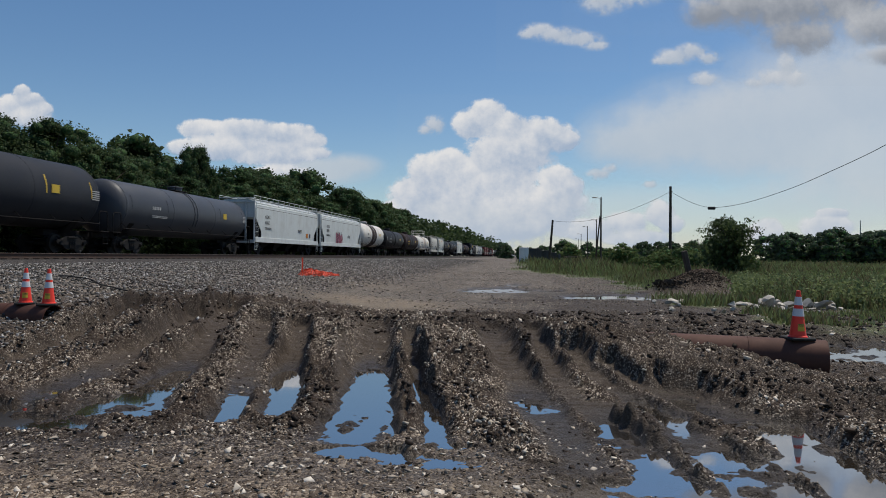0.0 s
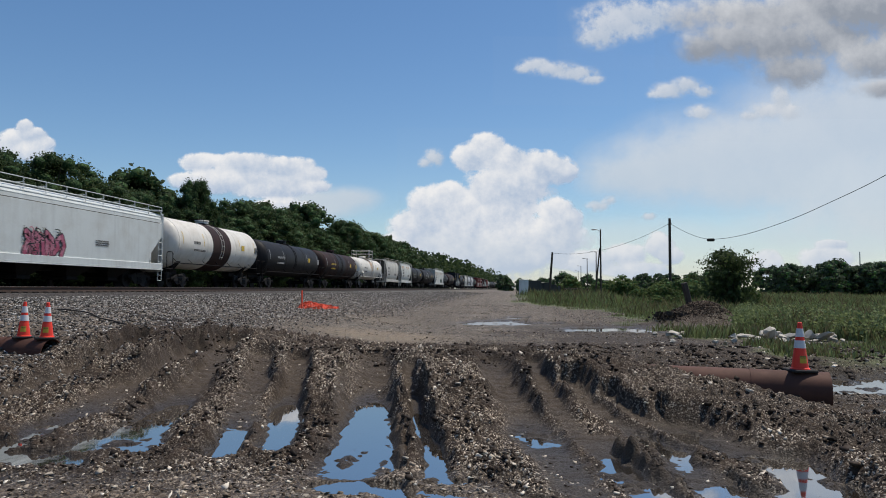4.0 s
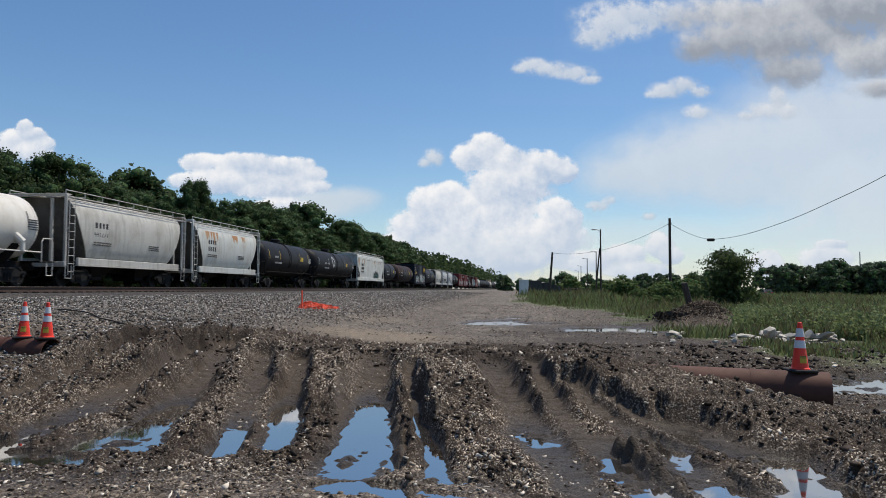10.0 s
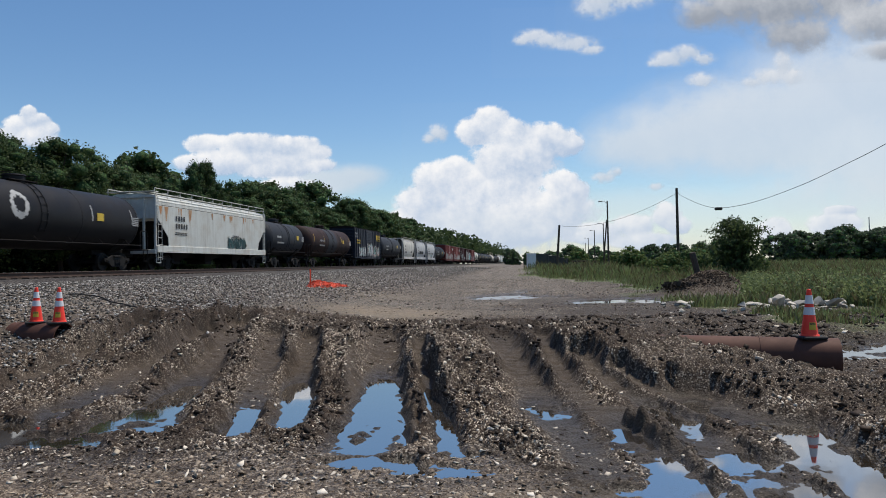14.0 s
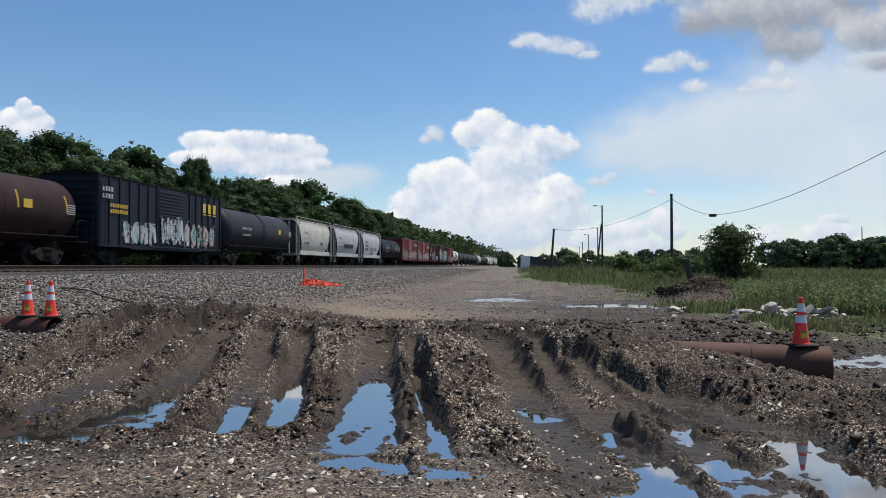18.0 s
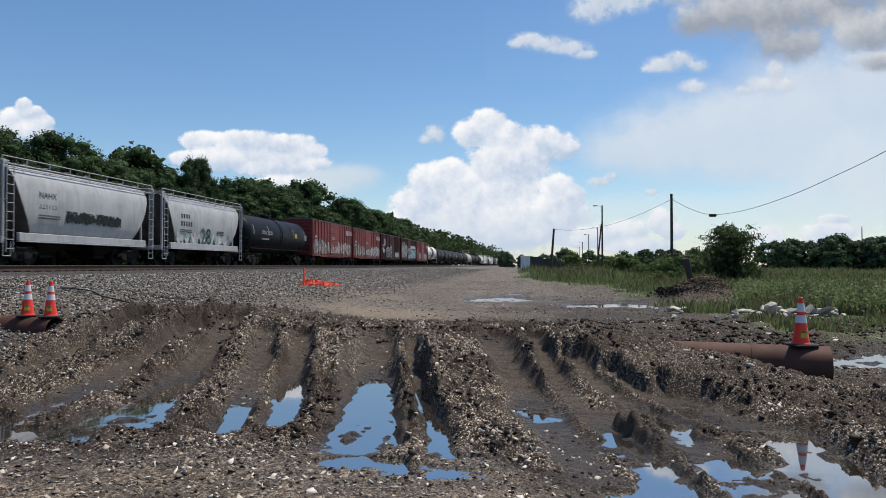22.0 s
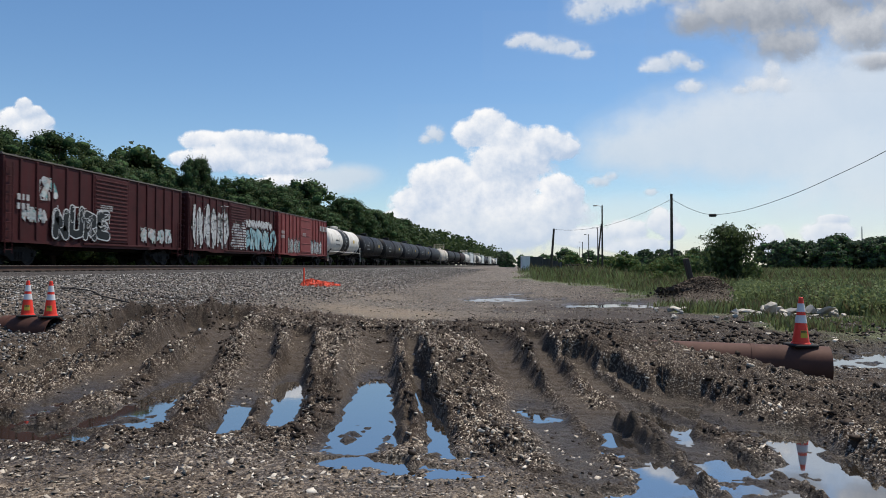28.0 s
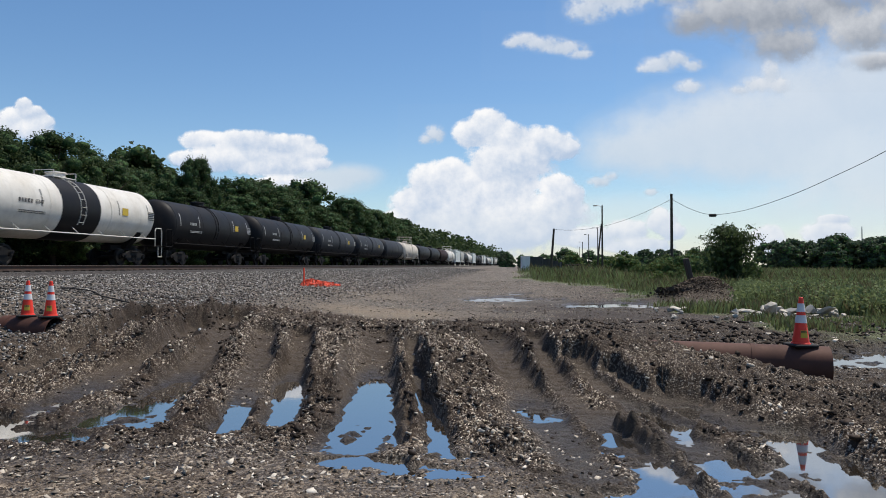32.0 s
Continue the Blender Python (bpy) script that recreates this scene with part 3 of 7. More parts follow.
    c = mixed(nt, math_node(nt, "MULTIPLY", attr(nt, "sodden"), ramp(nt, mid, [(0.35, (0.6, 0.6, 0.6)), (0.65, (0.12, 0.12, 0.12))])), c, (0.020, 0.014, 0.010))
    c = mixed(nt, 1.0, c, (1.0, 0.935, 0.85), "MULTIPLY")
    turf = mixed(nt, mid, (0.085, 0.11, 0.045), (0.16, 0.195, 0.085))
    turf = mixed(nt, ramp(nt, big, [(0.5, (0, 0, 0)), (0.7, (1, 1, 1))]), turf, (0.10, 0.095, 0.05))
    c = mixed(nt, attr(nt, "grass"), c, turf)
    c = mixed(nt, math_node(nt, "MULTIPLY", attr(nt, "wet"), 0.55), c, (0.022, 0.017, 0.013))
    nt.links.new(c, b.inputs["Base Color"])
    rough = math_node(nt, "SUBTRACT", math_node(nt, "MULTIPLY_ADD", mid, 0.5, 0.5), math_node(nt, "MULTIPLY", attr(nt, "wet"), 0.35))
    nt.links.new(rough, b.inputs["Roughness"])
    h = math_node(nt, "ADD", math_node(nt, "MULTIPLY", fine, 0.5), math_node(nt, "MULTIPLY", vor.outputs["Distance"], -0.22))
    bump(nt, h, 1.0, 0.045, b)
    b.inputs["Specular IOR Level"].default_value = 0.25
    return m


MUD = mud_material()
build_ground()


def water_material():
    m, nt, b = material("muddy_puddle_water", 0.03)
    n = noise_tex(nt, 1.3, 4, 0.6)
    nt.links.new(mixed(nt, n, (0.028, 0.022, 0.016), (0.05, 0.041, 0.032)), b.inputs["Base Color"])
    b.inputs["IOR"].default_value = 7.0
    bump(nt, noise_tex(nt, 2.0, 2, 0.5), 0.03, 0.02, b)
    return m


WATER = water_material()


def build_water():
    g = Geo()
    n = 24
    for i in range(n):
        for j in range(n):
            x0, x1 = -7 + 18 * i / n, -7 + 18 * (i + 1) / n
            y0, y1 = 4 + 42 * j / n, 4 + 42 * (j + 1) / n
            g.add([(x0, y0, 0), (x1, y0, 0), (x1, y1, 0), (x0, y1, 0)], [(0, 1, 2, 3)])
    ob = new("water", g.mesh("water"))
    ob.data.materials.append(WATER)
    tagged(ob, "still muddy rain water standing in the wheel ruts", "water", kind="structure")


build_water()


def stones(name, label, xs, ys, sizes, mat, seed, flat=0.7, sink=0.35, mound=None):
    """Angular crushed stones, each a skewed block with shifted corners, half sunk in the ground."""
    rs = np.random.RandomState(seed)
    n = len(xs)
    zs = ground_height(xs, ys) if mound is None else mound
    base = np.array([(x, y, z) for x in (-1, 1) for y in (-1, 1) for z in (-1, 1)], float) * 0.5
    p = base[None] + rs.uniform(-0.22, 0.22, (n, 8, 3))
    p *= sizes[:, None, None] * np.stack([rs.uniform(0.7, 1.3, n), rs.uniform(0.6, 1.1, n), rs.uniform(0.45, 0.8, n) * flat], 1)[:, None]
    q = rs.normal(size=(n, 4)) * np.array([1, 0.25, 0.25, 1.0])
    q /= np.linalg.norm(q, axis=1)[:, None]
    w, a, b, c = q.T
    rot = np.stack([1 - 2 * (b * b + c * c), 2 * (a * b - c * w), 2 * (a * c + b * w), 2 * (a * b + c * w), 1 - 2 * (a * a + c * c), 2 * (b * c - a * w),
                    2 * (a * c - b * w), 2 * (b * c + a * w), 1 - 2 * (a * a + b * b)], 1).reshape(n, 3, 3)
    p = np.einsum("nij,nkj->nki", rot, p) + np.stack([xs, ys, zs + sizes * (0.25 - 0.5 * sink)], 1)[:, None]
    f = np.array([(0, 1, 3, 2), (4, 6, 7, 5), (0, 4, 5, 1), (2, 3, 7, 6), (0, 2, 6, 4), (1, 5, 7, 3)])
    faces = (f[None] + 8 * np.arange(n)[:, None, None]).reshape(-1, 4)
    ob = raw(name, p.reshape(-1, 3), faces, mat)
    return tagged(ob, label, "stones", kind="stuff")


STONE_MUD = island_mat("muddy_gravel_stone", [(0.0, (0.022, 0.0145, 0.010)), (0.42, (0.06, 0.041, 0.028)), (0.6, (0.16, 0.12, 0.088)), (0.76, (0.46, 0.385, 0.3)), (1.0, (0.78, 0.69, 0.57))], 0.75, tiny=40)
STONE_BALLAST = island_mat("ballast_stone", [(0.0, (0.03, 0.027, 0.025)), (0.5, (0.10, 0.092, 0.083)), (0.8, (0.24, 0.223, 0.205)), (1.0, (0.58, 0.55, 0.51))], 0.85, tiny=40)


STONE_FLAT = island_mat("pressed_pale_gravel", [(0.0, (0.05, 0.037, 0.026)), (0.5, (0.115, 0.086, 0.062)), (0.8, (0.30, 0.24, 0.18)), (1.0, (0.72, 0.63, 0.51))], 0.85, tiny=40)
STONE_WAY = island_mat("grey_way_stone", [(0.0, (0.052, 0.04128, 0.03182)), (0.5, (0.0936, 0.07488, 0.05762)), (0.85, (0.208, 0.1728, 0.1333)), (1.0, (0.52, 0.4416, 0.344))], 0.85, tiny=40)
HEAPSTONE = island_mat("brown_heap_clod", [(0.0, (0.03, 0.021, 0.015)), (0.6, (0.085, 0.06, 0.043)), (1.0, (0.22, 0.165, 0.12))], 0.85, tiny=20)
STONE_PALE = island_mat("whitish_limestone", [(0.0, (0.17, 0.135, 0.10)), (0.5, (0.42, 0.355, 0.28)), (1.0, (0.80, 0.73, 0.62))], 0.85, tiny=30)
CLOD = island_mat("wet_mud_clod", [(0.0, (0.013, 0.0084, 0.0056)), (0.6, (0.032, 0.021, 0.0138)), (1.0, (0.07, 0.048, 0.033))], 0.7, tiny=30)


def build_stones():
    rs = np.random.RandomState(2)
    # near ground: along depth, evenly over the view
    n = 60000
    y = 4.2 * (19.0 / 4.2) ** rs.rand(n)
    x = y * np.tan(np.radians(rs.uniform(-40, 32, n)))
    v = -x * RUT_SIN + y * RUT_COS
    u = x * RUT_COS + y * RUT_SIN
    patch = step(-0.10, 0.16, fbm(x, y, 0.8, 4, 0.6))
    flat = v + 2.0 * step(0.6, 1.6, u) < 6.8
    keep = (x > -10.5) & (ground_height(x, y) > 0.015) & (in_rut(x, y) < 0.3 + 0.7 * (rs.rand(n) < 0.22)) & (rs.rand(n) < 1 - 0.82 * step(0.6, 1.4, u) * step(7.0, 8.0, v)) & (rs.rand(n) < np.where(flat, 0.4, 0.22 + 0.7 * patch))
    x, y, flat = x[keep], y[keep], flat[keep]
    s = 0.008 + 0.034 * rs.rand(len(x)) ** 4 + 0.0009 * y
    stones("gravel", "muddy brown and whitish crushed stone trodden into mud", x[~flat], y[~flat], s[~flat], STONE_MUD, 3, 0.5, 0.5)
    stones("gravel", "pale flat gravel pressed into the muddy ground", x[flat], y[flat], s[flat] * 0.95, STONE_FLAT, 9, 0.18, 0.4)
    # larger whitish flat stones on the near ground
    n = 2600
    y = 4.4 * (8.2 / 4.4) ** rs.rand(n)
    x = y * np.tan(np.radians(rs.uniform(-40, 32, n)))
    v = -x * RUT_SIN + y * RUT_COS
    u = x * RUT_COS + y * RUT_SIN
    keep = (v + 2.0 * step(0.6, 1.6, u) < 7.0) & (ground_height(x, y) > 0.012) & (fbm(x, y, 1.5, 3) > -0.12)
    x, y = x[keep], y[keep]
    stones("gravel", "broad whitish stones lying flat on muddy gravel", x, y, 0.016 + 0.045 * rs.rand(len(x)) ** 3, STONE_PALE, 19, 0.18, 0.36)
    # black clods between the pipe and the grass
    n = 5200
    x = rs.uniform(-1.0, 10.0, n)
    y = rs.uniform(13.2, 21.5, n)
    keep = (ground_height(x, y) > 0.02) & (fbm(x, y, 0.7, 3) > -0.1)
    x, y = x[keep], y[keep]
    stones("mud_clods", "black wet clods of churned mud beyond the pipe", x, y, 0.03 + 0.11 * rs.rand(len(x)) ** 3, CLOD, 23, 0.7, 0.5)
    # churned mud on the far side of the crossing
    n = 5200
    x = rs.uniform(-12.0, 1.0, n)
    y = rs.uniform(13.0, 20.0, n)
    keep = (ground_height(x, y) > 0.05) & (fbm(x + 7, y, 0.4, 4, 0.6) > -0.02)
    x, y = x[keep], y[keep]
    stones("mud_clods", "dark clods of churned mud beside the gravel way", x, y, 0.02 + 0.07 * rs.rand(len(x)) ** 3, CLOD, 29, 0.7, 0.5)
    # broken clods of mud thrown up beside the ruts
    n = 16000
    y = 6.2 * (16.0 / 6.2) ** rs.rand(n)
    x = y * np.tan(np.radians(rs.uniform(-40, 32, n)))
    h = ground_height(x, y)
    keep = (x > -9.5) & (h > 0.07) & (in_rut(x, y) < 0.3) & (fbm(x + 30, y, 1.1, 3) > 0.0)
    x, y = x[keep], y[keep]
    stones("mud_clods", "dark wet crumbled clods of mud beside the ruts", x, y, 0.016 + 0.055 * rs.rand(len(x)) ** 3, CLOD, 10, 0.8, 0.55)
    # crossing crest, thick with stone
    n = 5200
    x = rs.uniform(-7.5, 0.8, n)
    y = rs.uniform(9.6, 14.5, n)
    keep = (fbm(x, y, 0.6, 3) > -0.12) & (ground_height(x, y) > 0.05) & (in_rut(x, y) < 0.3)
    x, y = x[keep], y[keep]
    stones("gravel", "muddy brown crushed stone heaped over the crossing", x, y, 0.018 + 0.035 * rs.rand(len(x)) ** 2.5, STONE_MUD, 4)
    # right of the ruts: dark clods with stones before the pipe and beyond it
    n = 2600
    x = rs.uniform(1.5, 9.5, n)
    y = rs.uniform(6.0, 22, n)
    keep = (ground_height(x, y) > 0.02) & (in_rut(x, y) < 0.3)
    x, y = x[keep], y[keep]
    stones("gravel", "dark muddy rubble and pale stones beside the pipe", x, y, 0.02 + 0.07 * rs.rand(len(x)) ** 4, STONE_MUD, 6)
    # the way beyond the crossing
    n = 9000
    y = 15.5 * (70 / 15.5) ** rs.rand(n)
    x = rs.uniform(-10, 7, n)
    keep = (ground_height(x, y) > 0.02) & (fbm(x, y, 0.3, 3) > -0.15)
    x, y = x[keep], y[keep]
    stones("gravel", "scattered grey and brown stones on the way", x, y, 0.016 + 0.05 * rs.rand(len(x)) ** 4 + 0.0005 * y, STONE_WAY, 8, 0.45, 0.5)
    # ballast bank
    n = 62000
    y = 8.0 * (120 / 8.0) ** rs.rand(n)
    x = -8.0 - 9.3 * rs.rand(n) ** 0.85 + 0.8 * rs.normal(size=n)
    keep = (x > -17.4) & (y > 9)
    x, y = x[keep], y[keep]
    stones("ballast", "grey crushed limestone ballast on the railway bank", x, y, 0.02 + 0.026 * rs.rand(len(x)) + 0.0004 * y, STONE_BALLAST, 5, 0.8, 0.25)


build_stones()

# ---- railway tracks ----


def build_track(name, cx, tie_parts):
    tr = thing(name, "railway track with rusty rails on dark wooden sleepers", "track", kind="structure")
    half = 0.7525
    prof = [(-0.075, 0), (0.075, 0), (0.075, 0.014), (0.012, 0.035), (0.010, 0.125), (0.036, 0.137), (0.036, 0.168), (0.028, 0.174),
            (-0.028, 0.174), (-0.036, 0.168), (-0.036, 0.137), (-0.010, 0.125), (-0.012, 0.035), (-0.075, 0.014)]
    for s in (-1, 1):
        g = Geo().prism([(cx + s * half + a, RAIL_Z - 0.176 + b) for a, b in prof], -120, 1500, "y")
        rail = part("rail", g, RAILMAT, tr)
        top = Geo().box((cx + s * half, 690, RAIL_Z - 0.001), (0.05, 1620, 0.006))
        part("rail_head", top, RAILTOP, rail, "worn shiny running surface")
    tie = Geo().box((0, 0, 0), (2.6, 0.23, 0.18), 0.012).mesh("sleeper")
    tie.materials.append(TIEMAT)
    rs = random.Random(7)
    for i in range(tie_parts):
        part("sleeper", tie, TIEMAT, tr, at=pose(cx + rs.uniform(-0.04, 0.04), 12 + 0.53 * i, RAIL_Z - 0.266, 0, 0, rs.uniform(-1, 1)))
    g = Geo()
    for i in range(500):
        g.box((cx + rs.uniform(-0.04, 0.04), 12 + 0.53 * (tie_parts + i), RAIL_Z - 0.266), (2.6, 0.23, 0.18))
    for i in range(60):
        g.box((cx, 12 - 0.53 * (i + 1), RAIL_Z - 0.266), (2.6, 0.23, 0.18))
    tagged(part("sleepers", g, TIEMAT, tr), kind="stuff")
    return tr


build_track("railway_track", NEAR_X, 110)
build_track("railway_track", TRACK_X, 40)


def build_ballast_bed():
    g = Geo()
    for cx in (NEAR_X, TRACK_X):
        g.prism([(cx - 2.6, 1.15), (cx - 1.75, 1.475), (cx + 1.75, 1.475), (cx + 2.6, 1.15)], -120, 1500, "y")
    ob = new("ballast_bed", g.mesh("ballast_bed"))
    m, nt, b = material("ballast_bed", 0.9)
    vor = nt.nodes.new("ShaderNodeTexVoronoi")
    vor.inputs["Scale"].default_value = 13
    tc = nt.nodes.new("ShaderNodeTexCoord")
    nt.links.new(tc.outputs["Object"], vor.inputs["Vector"])
    nt.links.new(ramp(nt, vor.outputs["Color"], [(0.1, (0.02, 0.015, 0.012)), (0.6, (0.045, 0.036, 0.03)), (1.0, (0.10, 0.085, 0.072))]), b.inputs["Base Color"])
    bump(nt, vor.outputs["Distance"], 1.0, 0.05, b)
    ob.data.materials.append(m)
    tagged(ob, "raised bed of dirty grey crushed ballast under the tracks", "ballast", kind="structure")


build_ballast_bed()

# ---- train ----
SPEED = 12.623
CARS, WHEELSETS = [], []


SHADE_GRIME = painted("shade_grimed_sheet", (0.12, 0.115, 0.105), (0.06, 0.055, 0.05), 0.5, 0.8)
RUSTSTAIN = painted("orange_rust_stain", (0.40, 0.20, 0.09), (0.47, 0.32, 0.20), 0.5, 0.8)
RUSTRUN = painted("rust_run", (0.46, 0.31, 0.20), (0.58, 0.46, 0.36), 0.3, 0.8)


def make_truck_meshes():
    wheel = Geo()
    for s in (-1, 1):
        wheel.lathe([(s * 0.69, 0.36), (s * 0.69, 0.485), (s * 0.715, 0.48), (s * 0.72, 0.455), (s * 0.82, 0.45), (s * 0.82, 0.37), (s * 0.785, 0.35),
                     (s * 0.77, 0.14), (s * 0.84, 0.12), (s * 0.84, 0.09)], 20, "x")
    wheel.rod((-0.95, 0, 0), (0.95, 0, 0), 0.08, 10)
    side = Geo()
    out = [(-1.15, 0.1), (-1.12, 0.2), (-0.75, 0.2), (-0.42, 0.34), (0.42, 0.34), (0.75, 0.2), (1.12, 0.2), (1.15, 0.1), (1.05, -0.02), (0.78, -0.02),
           (0.45, -0.27), (-0.45, -0.27), (-0.78, -0.02), (-1.05, -0.02)]
    side.prism(out, -0.06, 0.06, "x")
    side.box((0.02, 0, 0.3), (0.2, 0.7, 0.1), 0.02)
    for y in (-0.89, 0.89):
        side.rod((-0.02, y, 0.03), (0.13, y, 0.03), 0.11, 10)
        side.rod((0.13, y, 0.03), (0.15, y, 0.03), 0.07, 8)
    for y in (-0.17, 0, 0.17):
        side.rod((0.05, y, -0.2), (0.05, y, 0.12), 0.075, 8)
    bolster = Geo().box((0, 0, 0.12), (1.9, 0.4, 0.28), 0.04).rod((0, 0, 0.2), (0, 0, 0.42), 0.18, 12)
    for sx in (-1, 1):
        bolster.box((sx * 0.72, 0.36, -0.05), (0.08, 0.1, 0.3), 0.02).box((sx * 0.72, -0.36, -0.05), (0.08, 0.1, 0.3), 0.02)
    return [g.mesh(n) for n, g in (("wheelset", wheel), ("side_frame", side), ("bolster", bolster))]


M_WHEEL, M_SIDE, M_BOLSTER = make_truck_meshes()
# trucks and wheels near black: shade under the cars is put into the colour
WHEELMAT = painted("worn_wheel_steel", (0.012, 0.010, 0.009), (0.008, 0.007, 0.0065), 0.0, 0.7, 4.0, 0.2, False)
TRUCKMAT = painted("shade_dark_truck_castings", (0.005, 0.0045, 0.0045), (0.009, 0.0075, 0.007), 0.4, 0.85)
for mesh_, mat_ in ((M_WHEEL, WHEELMAT), (M_SIDE, TRUCKMAT), (M_BOLSTER, TRUCKMAT)):
    mesh_.materials.append(mat_)


def trucks(car, length, inset=1.75, near=True):
    for s in (-1, 1):
        y = s * (length / 2 - inset - 0.9)
        t = part("truck", M_BOLSTER, STEEL, car, at=pose(0, y, 0.46))
        for sx in (-1, 1):
            part("side_frame", M_SIDE, STEEL, t, at=pose(sx * 1.0, 0, 0.0, 0, 0, 0 if sx > 0 else 180))
        for dy in (-0.89, 0.89):
            w = part("wheelset", M_WHEEL, WHEELMAT, t)
            w.matrix_parent_inverse = Matrix.Translation((0, dy, 0))
            WHEELSETS.append(w)


def coupler(car, length):
    for s in (-1, 1):
        g = Geo().box((0, s * (length / 2 - 0.55), 0.85), (0.16, 1.0, 0.16), 0.02).box((0, s * (length / 2 - 0.1), 0.85), (0.28, 0.3, 0.3), 0.05)
        g.path([(0.3, s * (length / 2 - 0.6), 0.8), (0.3, s * (length / 2 - 0.3), 0.45), (0.15, s * (length / 2 - 0.05), 0.4)], 0.03)
        part("coupler", g, STEEL, car)


def ladder(car, x, y, z0, z1, mat, wide=0.42, along="y"):
    g = Geo()
    d = (0, wide / 2, 0) if along == "y" else (wide / 2, 0, 0)
    for s in (-1, 1):
        g.rod((x + s * d[0], y + s * d[1], z0), (x + s * d[0], y + s * d[1], z1), 0.018, 6)
    z = z0 + 0.15
    while z < z1:
        g.rod((x - d[0], y - d[1], z), (x + d[0], y + d[1], z), 0.016, 6)
        z += 0.38
    return part("ladder", g, mat, car)


def bars(car, x, y, z, wide, high, mat, seed, rows=1, name="marking"):
    """Writing that cannot be read: plain bars on a side."""
    rs = random.Random(seed)
    g = Geo()
    for r in range(rows):
        yy = y
        while yy < y + wide:
            w = high * rs.uniform(0.5, 0.75)
            g.box((x, yy + w / 2, z - r * high * 1.5), (0.006, w, high))
            yy += w + high * 0.45
    return tagged(part(name, g, mat, car), kind="stuff")


def lettered(car, text, x, y, z, size, mat):
    """Readable numbers on the side that faces the yard."""
    cu = bpy.data.curves.new("number", "FONT")
    cu.body, cu.size, cu.extrude = text, size, 0.002
    tmp = bpy.data.objects.new("number", cu)
    scene.collection.objects.link(tmp)
    me = bpy.data.meshes.new_from_object(tmp)
    bpy.data.objects.remove(tmp)
    me.materials.clear()
    ob = part("number", me, mat, car, at=Matrix.Translation((x, y, z)) @ pose(0, 0, 0, 90, 0, 90))
    return ob


def thick(g, x, pts, wide):
    """One sprayed stroke: a flat band along a line, rounded at its joints."""
    for (p, q), (p2, q2) in zip(pts, pts[1:]):
        ln = math.hypot(p2 - p, q2 - q) or 1.0
        ny, nz = -(q2 - q) / ln * wide, (p2 - p) / ln * wide
        g.add([(x, p - ny, q - nz), (x, p2 - ny, q2 - nz), (x, p2 + ny, q2 + nz), (x, p + ny, q + nz)], [(0, 1, 2, 3)])
    for p, q in pts:
        g.add([(x + 0.0006, p + wide * math.cos(k * 0.7854), q + wide * math.sin(k * 0.7854)) for k in range(8)], [tuple(range(8))])


STROKES = [[(0, 0.1), (0.1, 1), (0.45, 0.15), (0.7, 0.95), (1.1, 0.1)], [(0.0, 0.95), (0.25, 0.0), (0.9, 0.3), (0.55, 0.85), (0.2, 0.5)], [(-0.1, 0.4), (0.25, 1), (0.8, 0.6), (0.45, 0), (0.1, 0.25), (0.7, 0.75)],
           [(0.1, 0), (0.35, 0.6), (0.1, 1), (0.8, 0.75), (1.0, 0.0)], [(-0.1, 0.1), (0.4, 0.35), (0.2, 0.75), (0.7, 1), (1.1, 0.55), (0.8, 0.0)], [(0.2, 1), (0.1, 0), (0.5, 0.6), (0.9, 0), (0.8, 1)]]
# strokes of the letters N, U, R and E
NURE_LETTERS = [[(0, 0), (0, 1), (1, 0), (1, 1)], [(0, 1), (0, 0.12), (0.5, 0), (1, 0.12), (1, 1)], [(0, 0), (0, 1), (0.9, 0.88), (0.9, 0.6), (0.1, 0.5), (1, 0)], [(1, 1), (0, 0.96), (0, 0.52), (0.75, 0.5), (0, 0.48), (0, 0.03), (1, 0)]]


